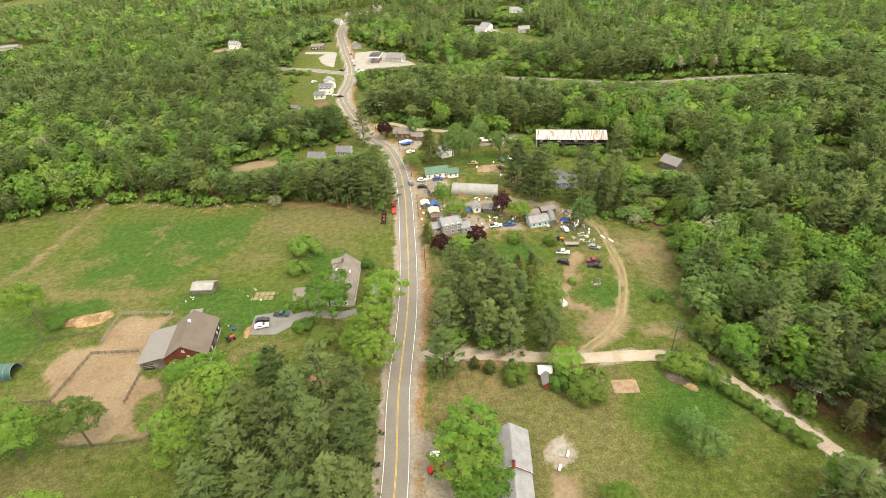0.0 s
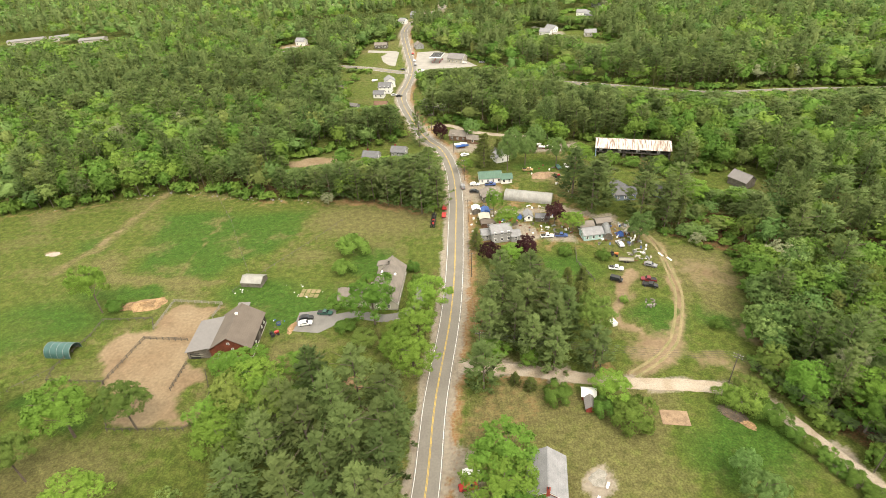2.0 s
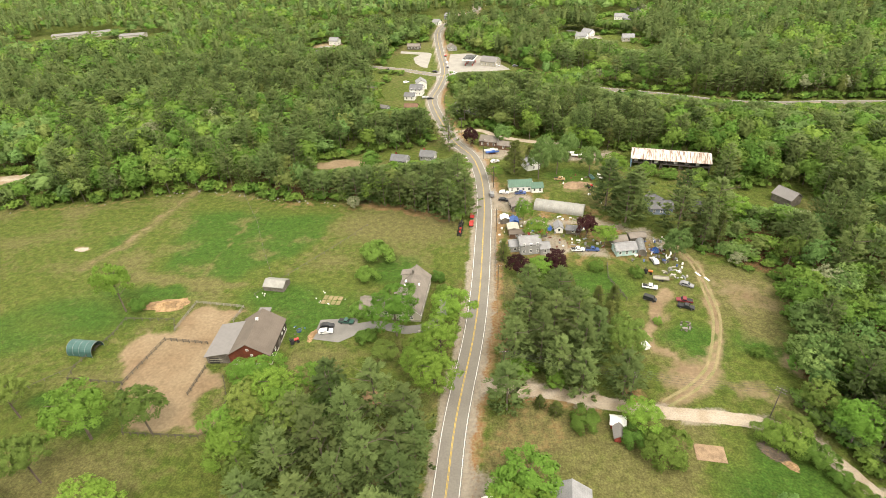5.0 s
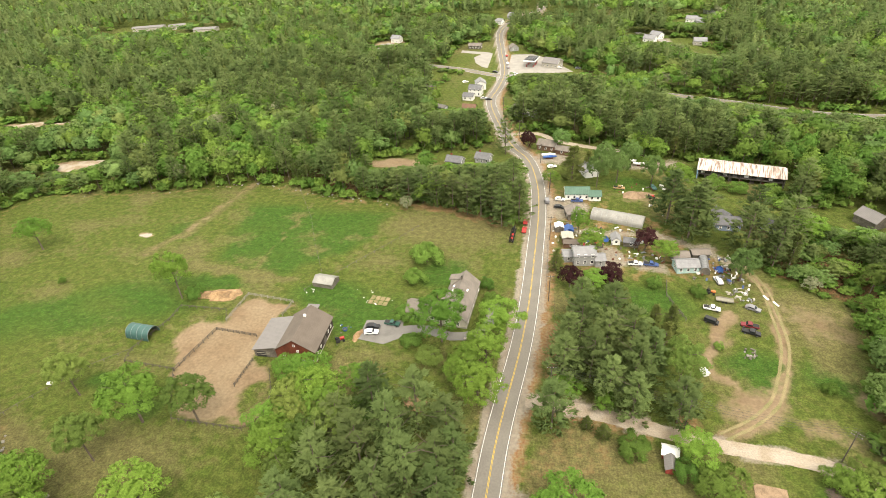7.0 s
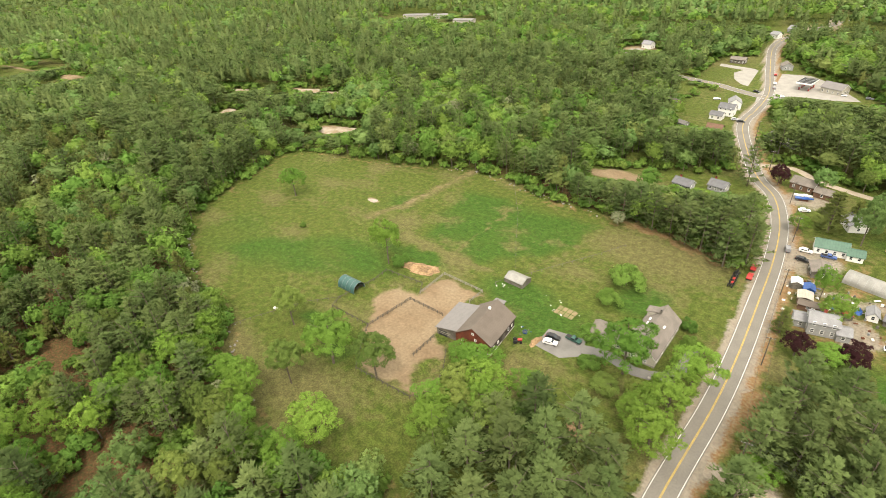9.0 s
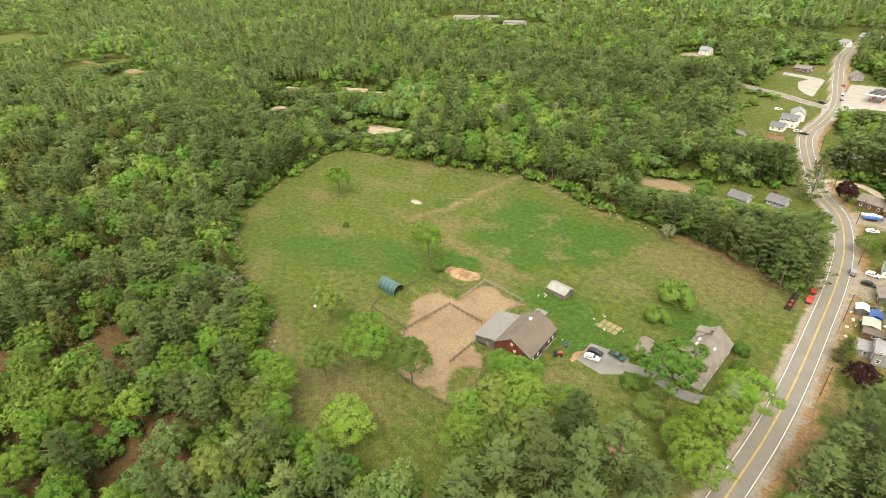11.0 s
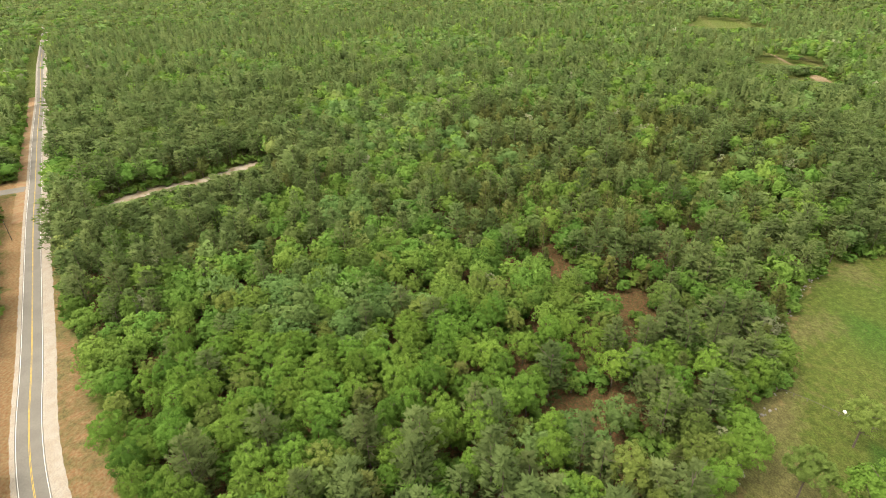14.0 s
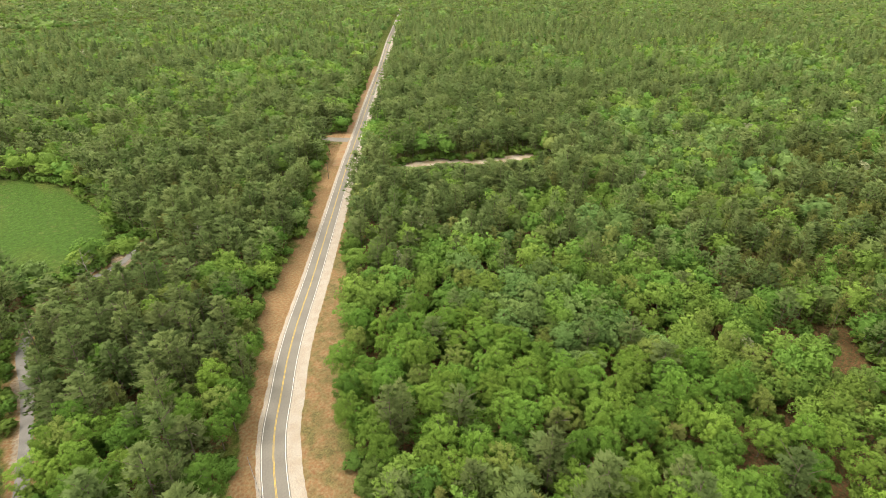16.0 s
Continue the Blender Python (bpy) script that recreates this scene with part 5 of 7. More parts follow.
def gable(name, label, x, y, yaw, W, L, hw, hr, wall, roof, category="house", windows=2, front_windows=1, chimney=None, trim=None, over=0.4, side_doors=0, z=0.0, group="", base=None):
    """A gabled building: ridge along its own y, W across, L long, hw to the eaves, hr to the ridge."""
    root = thing(name, label, category, x, y, yaw, z, group)
    part("wall", prism([(-W / 2, 0), (W / 2, 0), (W / 2, hw), (0, hr - 0.05), (-W / 2, hw)], -L / 2, L / 2), wall, root)
    if base:
        part("foundation", boxes((-W / 2 - 0.08, W / 2 + 0.08, -L / 2 - 0.08, L / 2 + 0.08, -0.1, 0.45)), base, root)
    slope = (hr - hw) / (W / 2)
    e, t = over, 0.16
    ex, ez = W / 2 + e, hw - slope * e
    for s in (-1, 1):
        part("roof", prism([(0, hr), (s * ex, ez), (s * ex, ez + t), (0, hr + t)], -L / 2 - e, L / 2 + e), roof, root, "pitched roof slope")
    part("ridge_cap", boxes((-0.14, 0.14, -L / 2 - e, L / 2 + e, hr + t - 0.05, hr + t + 0.04)), roof, root)
    if trim:
        for yy in (-L / 2 - e, L / 2 + e):
            for s in (-1, 1):
                a, b = (0, hr - 0.16), (s * ex, ez - 0.16)
                part("bargeboard", prism([a, b, (b[0], b[1] + 0.2), (a[0], a[1] + 0.2)], yy - 0.03, yy + 0.03), trim, root)
    zs = 0.9 if hw < 4.4 else 1.0
    floors = [zs] if hw < 4.4 else [zs, zs + 2.7]
    for zz in floors:
        for k in range(windows):
            yy = L * ((k + 0.5) / windows - 0.5)
            for s in (-1, 1):
                window(root, pose(s * W / 2, yy, zz, 0, 0, -90 * s))
        for k in range(front_windows):
            xx = W * 0.8 * ((k + 0.5) / front_windows - 0.5)
            for s in (-1, 1):
                window(root, pose(xx, s * L / 2, zz, 0, 0, 90 - 90 * s))
    if side_doors:
        door(root, pose(W / 2, L * 0.12, 0.1, 0, 0, -90), WHITE_PAINT)
    if chimney:
        cx, cy, mat = chimney
        top = hr + 1.0
        ch = part("chimney", boxes((cx - 0.35, cx + 0.35, cy - 0.35, cy + 0.35, hw, top), (cx - 0.42, cx + 0.42, cy - 0.42, cy + 0.42, top - 0.15, top)), mat, root)
        part("flue", boxes((cx - 0.15, cx + 0.15, cy - 0.15, cy + 0.15, top, top + 0.25)), RUBBER, ch)
    return root


def hoop(name, label, category, x, y, yaw, W, L, h, skin, ends=None, ribs=6, frame_mat=GALV):
    """A round-topped shelter of a skin over hoops; along its own y."""
    root = thing(name, label, category, x, y, yaw)
    n = 14
    out = [(W / 2 * math.cos(math.pi * k / n), h * math.sin(math.pi * k / n) ** 0.75) for k in range(n + 1)]
    inn = [(a * 0.985, b * 0.985) for a, b in out][::-1]
    part("skin", prism(out + inn, -L / 2, L / 2), skin, root)
    for k in range(ribs):
        yy = -L / 2 + L * k / (ribs - 1)
        o2 = [(a * 1.01, b * 1.01) for a, b in out]
        part("hoop", prism(o2 + [(a * 0.97, b * 0.97) for a, b in out][::-1], yy - 0.04, yy + 0.04), frame_mat, root)
    if ends:
        for yy in (-L / 2 + 0.05, L / 2 - 0.05):
            part("end_wall", prism(out, yy - 0.03, yy + 0.03), ends, root)
    return root


# the red barn with its lean-to
barn = gable("barn", "red and dark-boarded barn with brown roof and lean-to", -62.0, 125.0, 0, 12.2, 15.4, 4.0, 8.0, RED_WOOD, BROWN_ROOF, "barn", windows=0, front_windows=0, over=0.5, base=CONCRETE)
part("east_wall", boxes((6.1, 6.16, -7.72, 7.72, 0, 3.95)), DARK_WOOD, barn, "dark brown board wall")
for xx, zz in ((0.0, 5.4), (0.9, 3.3), (-3.6, 1.4)):
    window(barn, pose(xx, -7.7, zz, 0, 0, 180), 0.55, 0.65)
for yy, w in ((-6, 0.8), (-3.2, 0.8), (3.5, 0.8), (5.8, 0.8)):
    window(barn, pose(6.16, yy, 1.6, 0, 0, -90), w * 0.8, 0.75)
door(barn, pose(6.17, 0.4, 0, 0, 0, -90), GREY_WOOD, 2.0, 2.3)
lean = part("lean_to_wall", prism([(-13.3, 0), (-6.1, 0), (-6.1, 4.1), (-13.3, 2.7)], -7.3, 6.4), GREY_WOOD, barn, "weathered grey board lean-to")
part("lean_to_roof", prism([(-13.8, 2.72), (-5.6, 4.28), (-5.6, 4.4), (-13.8, 2.86)], -7.7, 6.8), METAL_ROOF, barn, "pale grey metal lean-to roof")
# flat black panel gives the shade of an open bay; the wall behind is closed
part("lean_to_opening", boxes((-12.6, -9.6, -7.36, -7.28, 0, 2.1)), RUBBER, barn, "black panel standing in for the shade of an open bay")
part("lean_to_gate", boxes((-12.4, -8.6, -7.44, -7.38, 1.5, 1.75), (-12.4, -8.6, -7.44, -7.38, 0.9, 1.05)), PALE_WOOD, barn)
part("cupola", boxes((-0.32, 0.32, 2.5, 3.14, 7.9, 8.6), (-0.42, 0.42, 2.4, 3.24, 8.6, 8.68), bevel=0.03), WHITE_PAINT, barn, "small white roof vent")
part("rear_porch", boxes((-1.6, 1.6, 7.7, 10.0, 0, 6.0)), DARK_WOOD, barn)
part("rear_porch_roof", prism([(-1.9, 6.6), (1.9, 6.6), (1.9, 6.72), (-1.9, 6.72)], 7.5, 10.4), METAL_ROOF, barn, "pale flat metal porch roof")

# the farmhouse with dormers and an ell
house = gable("farmhouse", "weathered shingle-roofed house with dormers and stone base", -17.0, 146.6, -6, 9.2, 20.5, 3.3, 7.2, CREAM, TAN_ROOF, "house", windows=5, front_windows=2, chimney=(-0.3, 5.5, GREY_WOOD), trim=WHITE_PAINT, base=STONE)
for yy in (-5.0, 7.6):
    dm = part("dormer", boxes((-4.4, -1.2, yy - 1.3, yy + 1.3, 3.6, 6.0)), CREAM, house)
    part("dormer_roof", prism([(-4.9, 5.8), (-0.6, 6.7), (-0.6, 6.85), (-4.9, 5.95)], yy - 1.6, yy + 1.6), TAN_ROOF, dm)
    window(house, pose(-4.42, yy, 4.3, 0, 0, 90), 1.0, 1.1)
for xx, yy in ((-2.2, 1.2), (-2.4, 3.6), (2.2, 2.0)):
    part("skylight", boxes((xx - 0.4, xx + 0.4, yy - 0.6, yy + 0.6, 7.2 - abs(xx) * 0.85 + 0.1, 7.2 - abs(xx) * 0.85 + 0.3)), WHITE_PAINT, house)
ell = gable("garage_ell", "low grey-roofed garage wing of the farmhouse", -27.2, 142.0, 84, 6.6, 11.5, 2.7, 4.8, CREAM, TAN_ROOF, "garage", windows=2, front_windows=0, base=STONE)
for xx in (-1.6, 1.6):
    door(ell, pose(xx, 5.77, 0, 0, 0, 0), WHITE_PAINT, 2.4, 2.1)

# the lawn house nearest the road
lawn_house = gable("lawn_house", "house with grey shingle roof and red brick chimney", 23.4, 71.2, -9, 8.2, 10.5, 4.0, 6.6, BRICK_RED, GREY_ROOF, "house", windows=3, front_windows=2, chimney=(0.0, -5.4, BRICK_RED), trim=WHITE_PAINT)
annex = gable("lawn_house_annex", "lower grey-roofed annex with red walls and white windows", 22.0, 61.6, -9, 7.6, 9.6, 3.0, 5.2, BRICK_RED, GREY_ROOF, "house", windows=3, front_windows=0, trim=WHITE_PAINT)
for k in range(6):
    window(annex, pose(-3.0 + 1.2 * k, -4.8, 0.9, 0, 0, 180), 0.85, 1.5)
part("satellite_dish", tube(bmesh.new(), (3.9, 2.0, 3.6), (4.3, 2.0, 3.9), 0.05, 0.4, 10), GALV, lawn_house)

# small sheds and shelters
film_house = gable("plastic_greenhouse", "small greenhouse of milky film over weathered boards", -65.8, 155.0, 81.5, 5.4, 7.6, 1.7, 3.0, GREY_WOOD, PLASTIC_FILM, "greenhouse", 0, 0, over=0.1)
for k in range(6):
    for sgn in (1, -1):
        part("roof_rib", tube(bmesh.new(), (sgn * 2.72, -3.7 + 1.48 * k, 1.76), (sgn * 0.04, -3.7 + 1.48 * k, 3.12), 0.04, 0.04), GALV, film_house)
hoop("tarp_shelter", "green tarp livestock shelter over steel hoops", "shelter", -116.4, 123.3, 84, 5.4, 8.4, 3.4, GREEN_TARP, None, 5)
gable("white_roof_shed", "small shed with white metal roof", 39.0, 96.2, 80, 2.6, 3.2, 2.0, 2.9, BRICK_RED, WHITE_PAINT, "shed", 0, 0)
gable("grey_shed", "small weathered grey-roofed red shed", 38.6, 92.8, -6, 2.2, 3.4, 1.8, 2.6, BRICK_RED, METAL_ROOF, "shed", 0, 0)
gable("white_tent", "white canvas tent by the pines", 53.6, 124.0, 20, 1.6, 2.0, 1.0, 1.6, WHITE_TARP, WHITE_TARP, "tent", 0, 0, over=0.15)

# village
gable("green_roof_house", "white house with green metal roof", 25.0, 227.0, 93, 6.2, 10.2, 2.9, 4.8, WHITE_PAINT, GREEN_ROOF, "house", 4, 1, trim=WHITE_PAINT)
gable("green_roof_wing", "lower white wing with green metal roof", 32.4, 225.8, 93, 5.4, 5.0, 2.4, 3.8, WHITE_PAINT, GREEN_ROOF, "house", 2, 1)
hoop("long_greenhouse", "long milky plastic nursery greenhouse", "greenhouse", 40.2, 207.6, 72, 7.2, 20.5, 3.2, PLASTIC_FILM, PLASTIC_FILM, 11)
gable("grey_house", "two-storey grey house with pale roof", 24.4, 176.6, 98, 6.4, 7.6, 4.5, 6.3, GREY_SIDING, GREY_ROOF, "house", 3, 2, chimney=(0.5, 0, BRICK_RED))
gable("grey_house_wing", "low grey wing beside the house", 29.9, 175.8, 98, 4.8, 3.4, 2.6, 3.8, GREY_SIDING, GREY_ROOF, "house", 1, 1)
gable("grey_house_porch", "low grey porch wing of the house", 18.9, 177.5, 98, 4.6, 3.4, 2.6, 3.6, GREY_SIDING, GREY_ROOF, "house", 1, 1)
gable("white_garage", "small white open-fronted garage with grey roof", 37.4, 190.4, 0, 3.0, 4.4, 2.1, 3.3, WHITE_PAINT, GREY_ROOF, "garage", 0, 1)
gable("dark_shed", "low shed with dark grey roof", 43.0, 188.9, 80, 3.6, 5.4, 2.0, 2.8, GREY_WOOD, DARK_ROOF, "shed", 1, 1)
gable("tan_roof_shed", "small brown shed with tan roof", 19.4, 190.2, 3, 3.8, 4.2, 2.4, 2.8, BROWN_SIDING, CREAM, "shed", 1, 1)
gable("brown_shed", "low brown-roofed shed beside the road", 20.6, 186.2, 90, 3.0, 5.4, 2.2, 2.9, BROWN_SIDING, BROWN_ROOF, "shed", 1, 1)
gable("tan_workshop", "workshop with low tan roof", 22.8, 209.6, 10, 6.2, 7.0, 2.6, 3.6, GREY_WOOD, TAN_ROOF, "workshop", 2, 1)
gable("aqua_house", "pale aqua cottage with grey shingle roof", 59.2, 174.4, 98, 5.2, 7.4, 2.6, 4.0, AQUA, GREY_ROOF, "cottage", 3, 1, trim=WHITE_PAINT)
gable("yard_shed", "dark roofed storage shed behind the cottage", 58.4, 180.2, 98, 3.8, 5.4, 2.4, 3.4, GREY_WOOD, TAN_ROOF, "shed", 1, 0)
gable("store_shed", "brown storage shed behind the hoop hut", 65.6, 182.4, 98, 3.6, 6.0, 2.4, 3.2, GREY_WOOD, TAN_ROOF, "shed", 1, 0)
hoop("steel_hoop_hut", "ribbed galvanised round-roofed hut", "hut", 65.6, 175.6, -8, 3.4, 8.2, 2.9, GALV, GREY_WOOD, 9, METAL_ROOF)
gable("brown_house", "brown house with tan shingle roof", 13.2, 280.4, 70, 6.4, 9.6, 3.0, 5.0, BROWN_SIDING, TAN_ROOF, "house", 3, 2, trim=WHITE_PAINT)
gable("brown_house_garage", "low tan-roofed garage beside the brown house", 21.0, 275.0, 70, 5.4, 6.6, 2.5, 3.9, BROWN_SIDING, TAN_ROOF, "garage", 1, 1)
gable("blue_house", "blue-grey house with grey roof between pines", 80.8, 204.8, 88, 6.4, 8.8, 2.8, 4.8, BLUE_SIDING, DARK_ROOF, "house", 3, 2, trim=WHITE_PAINT)
gable("blue_house_ell", "blue-grey house ell with grey roof", 80.4, 210.0, 30, 5.2, 7.0, 2.8, 4.6, BLUE_SIDING, DARK_ROOF, "house", 2, 1)
gable("blue_garage", "blue-grey garage with grey roof", 97.0, 204.6, 30, 5.8, 6.4, 2.6, 4.4, BLUE_SIDING, DARK_ROOF, "garage", 1, 1, trim=WHITE_PAINT)
gable("old_barn", "old grey board barn with pale metal roof", 134.2, 210.6, 28, 6.6, 8.6, 3.4, 5.8, GREY_WOOD, METAL_ROOF, "barn", 0, 0)
for k, (x, y, yaw, W, L) in enumerate(((-33.0, 258.5, 75, 5.6, 8.2), (-19.0, 263.0, 75, 5.6, 7.4))):
    gable("grey_cottage", "grey cottage with grey shingle roof and dormers", x, y, yaw, W, L, 2.6, 4.6, GREY_SIDING, DARK_ROOF, "cottage", 3, 2, chimney=(0.4, 2, BRICK_RED), trim=WHITE_PAINT, group="cottages behind the pines")
gable("pale_cottage", "small pale cottage half hidden by pines", -15.5, 236.5, 70, 6.0, 8.0, 2.8, 4.6, GREY_SIDING, GREY_ROOF, "cottage", 2, 1)
gable("grey_village_house", "grey-roofed house behind the spruce", 32.0, 250.5, 20, 6.6, 8.0, 3.0, 5.0, WHITE_PAINT, GREY_ROOF, "house", 2, 1)

# the long open barn with the rusted roof
lb = thing("long_barn", "long open-fronted barn with rust-streaked white metal roof", "barn", 98.3, 249.6, -14.5)
part("back_wall", boxes((-17.5, 17.5, 5.6, 5.8, 0, 5.0)), DARK_WOOD, lb)
part("end_wall", prism([(-6, 0), (5.8, 0), (5.8, 5.0), (0, 7.0), (-6, 4.6)], -0.1, 0.1), material("pale_blue_sheeting", (0.24, 0.38, 0.52), 0.7, vary=0.15), lb, "pale blue end wall").matrix_basis = pose(-17.4, 0, 0, 0, 0, 90)
part("end_wall", prism([(-6, 0), (5.8, 0), (5.8, 5.0), (0, 7.0), (-6, 4.6)], -0.1, 0.1), GREY_WOOD, lb, "weathered end wall").matrix_basis = pose(17.4, 0, 0, 0, 0, 90)
for k in range(9):
    part("post", boxes((-17.0 + 4.25 * k - 0.12, -17.0 + 4.25 * k + 0.12, -5.8, -5.56, 0, 4.5)), GREY_WOOD, lb)
    if k < 8:
        part("loft_rail", boxes((-16.9 + 4.25 * k, -12.9 + 4.25 * k, -5.75, -5.6, 2.3, 2.5)), GREY_WOOD, lb)
part("loft_floor", boxes((-17.2, 17.2, -5.5, 5.5, 2.3, 2.45)), GREY_WOOD, lb)
rr = part("roof", prism([(-6.5, 4.55), (0, 7.05), (0, 7.2), (-6.5, 4.7)], -17.9, 17.9), RUST_ROOF, lb, "rust-streaked white metal roof slope")
rr.matrix_basis = pose(0, 0, 0, 0, 0, 90)
r2 = part("roof", prism([(0, 7.05), (6.3, 4.95), (6.3, 5.1), (0, 7.2)], -17.9, 17.9), RUST_ROOF, lb, "rust-streaked white metal roof slope")
r2.matrix_basis = pose(0, 0, 0, 0, 0, 90)
for k in range(14):
    x = -15.5 + 2.3 * k + float(rng.uniform(-0.4, 0.4))
    tagged(link_bm("stored_crate", boxes((-0.8, 0.8, -0.6, 0.6, 0, float(rng.uniform(0.7, 1.5))), bevel=0.04), (WHITE_PAINT, GREY_WOOD, GALV, RUST)[k % 4]), "pale goods stacked in the open barn bay", "crate", "goods in the long barn").matrix_basis = lb.matrix_basis @ pose(x, -3.8, 0 if k % 2 else 2.46)

# the crossroads and far houses
gable("white_house", "white two-storey house by the crossroads", -33.6, 372.5, 80, 7.0, 8.6, 4.6, 6.8, WHITE_PAINT, DARK_ROOF, "house", 3, 2, trim=WHITE_PAINT)
gable("white_house_wing", "white low wing of the house", -37.4, 362.5, 80, 5.4, 7.0, 2.8, 4.4, WHITE_PAINT, DARK_ROOF, "house", 2, 1)
gable("grey_roof_house", "white house with grey roof near the crossroads", -31.8, 387.5, 10, 7.0, 9.0, 4.2, 6.4, WHITE_PAINT, GREY_ROOF, "house", 3, 2)
gable("rust_roof_house", "house with red-brown roof by the road", -34.2, 337.5, 85, 6.0, 8.0, 3.0, 5.0, GREY_SIDING, BROWN_SIDING, "house", 2, 2)
gable("pale_roof_house", "house with pale grey roof by the road", -31.5, 325.0, 10, 7.0, 9.0, 3.0, 5.0, GREY_SIDING, METAL_ROOF, "house", 2, 2)
gable("white_store_shed", "small pale shed among the trees by the road", -52.0, 341.0, 60, 4.0, 6.0, 2.4, 3.4, GREY_SIDING, METAL_ROOF, "shed", 1, 1)
gable("pale_cottage_north", "pale grey-roofed cottage beside the bend", -3.6, 334.0, 20, 7.0, 10.0, 3.0, 5.2, GREY_SIDING, METAL_ROOF, "cottage", 2, 2)
gable("white_shed_north", "white-roofed shed beside the cottage", 3.4, 331.0, 70, 4.0, 7.0, 2.6, 3.8, GREY_SIDING, WHITE_PAINT, "shed", 1, 1)
gable("brown_cottage", "small brown-roofed cottage among trees", -66.0, 377.0, 60, 6.0, 9.0, 3.0, 5.0, BROWN_SIDING, TAN_ROOF, "cottage", 2, 1)
gable("store", "cream store with white gable and pale roof", 19.0, 444.0, 62, 10.0, 13.0, 3.6, 6.4, CREAM, METAL_ROOF, "store", 4, 3, trim=WHITE_PAINT)
gable("shop_house", "small grey shop by the road", -13.0, 497.5, 15, 7.0, 8.0, 3.0, 5.2, GREY_SIDING, TAN_ROOF, "shop", 2, 2)
gable("far_white_house", "white gabled house far along the road", -32.0, 612.0, 60, 6.0, 8.0, 3.4, 5.6, WHITE_PAINT, GREY_ROOF, "house", 3, 2)
gable("far_grey_house", "grey house far along the road", -18.0, 638.0, 60, 8.0, 12.0, 4.0, 6.6, GREY_SIDING, GREY_ROOF, "house", 3, 2)
gable("far_white_garage", "white garage in a woodland clearing", -125.0, 535.0, 70, 7.0, 9.0, 4.0, 6.4, WHITE_PAINT, GREY_ROOF, "garage", 2, 2)
gable("roadside_office", "low pale building beyond the crossing", -47.0, 506.0, 82, 7.0, 11.0, 3.0, 4.6, GREY_WOOD, TAN_ROOF, "building", 4, 2)
for x, y, yaw, w in ((104, 522, 60, WHITE_PAINT), (142, 510, 85, CREAM), (112, 536, 40, WHITE_PAINT), (156, 602, 70, WHITE_PAINT), (162, 590, 20, GREY_SIDING), (240, 620, 60, WHITE_PAINT), (182, 640, 40, GREY_SIDING)):
    gable("hamlet_house", "far house among the trees with grey roof", x, y, yaw, 7, 10, 3.4, 5.8, w, GREY_ROOF, "house", 3, 2, group="far hamlet houses", z=float(land(np.array([float(x)]), np.array([float(y)]))[0]))
gable("forest_house", "pale roof of a house deep in the pine woods", -283, -200, 45, 7, 10, 3, 5, GREY_SIDING, METAL_ROOF, "house", 2, 1)
for x, y, yaw, L in ((-436, 612, 20, 34), (-352, 590, 10, 24), (-404, 618, 30, 18)):
    gable("far_warehouse", "long pale flat-roofed building in a far clearing", x, y, yaw + 90, 14, L, 4, 5, CREAM, METAL_ROOF, "warehouse", 4, 2, group="far warehouses", z=float(land(np.array([float(x)]), np.array([float(y)]))[0]))
gas = thing("fuel_canopy", "flat fuel station canopy on posts", "canopy", 2.8, 447.0, -14)
part("canopy_roof", boxes((-4.6, 4.6, -7.5, 7.5, 4.6, 5.5), bevel=0.05), WHITE_PAINT, gas)
part("canopy_top", boxes((-4.4, 4.4, -7.3, 7.3, 5.5, 5.56)), RUBBER, gas, "dark roofing membrane")
for k in range(4):
    part("roof_joint", boxes((-4.3, 4.3, -5.6 + 3.6 * k, -5.2 + 3.6 * k, 5.56, 5.62)), GALV, gas)
for xx in (-2.8, 2.8):
    for yy in (-5, 0, 5):
        part("post", tube(bmesh.new(), (xx, yy, 0), (xx, yy, 4.6), 0.15, 0.15), GALV, gas)
        part("pump", boxes((xx - 0.4, xx + 0.4, yy + 0.6, yy + 1.2, 0, 1.7), bevel=0.05), PAINTS["red"], gas)

# ---- fences ----
POST = None


def fence(label, pts, mat, rails=3, gap=2.6, h=1.25):
    """Posts and level rails along a broken line of the plan."""
    root = thing("fence", label, "fence", *pts[0])
    x0, y0 = pts[0]
    pm = shared("post", ("post", mat.name, h), lambda: boxes((-0.09, 0.09, -0.09, 0.09, -0.1, h), bevel=0.015), [mat])
    for (ax, ay), (bx, by) in zip(pts[:-1], pts[1:]):
        d = math.hypot(bx - ax, by - ay)
        n = max(1, round(d / gap))
        ang = math.degrees(math.atan2(by - ay, bx - ax))
        step = d / n
        rm = shared("rail", ("rail", mat.name, round(step, 1)), lambda: boxes((0, step, -0.025, 0.025, -0.07, 0.07)), [mat])
        for k in range(n + (1 if (bx, by) == pts[-1] else 0)):
            px, py = ax + (bx - ax) * k / n, ay + (by - ay) * k / n
            p = new("post", pm)
            p.parent, p.matrix_basis = root, pose(px - x0, py - y0, 0, float(rng.uniform(-2, 2)), 0, ang)
            if k < n:
                for j in range(rails):
                    r = new("rail", rm)
                    r.parent, r.matrix_basis = root, pose(px - x0, py - y0, h * (0.9 - 0.3 * j), 0, float(rng.uniform(-1, 1)), ang)
    return root


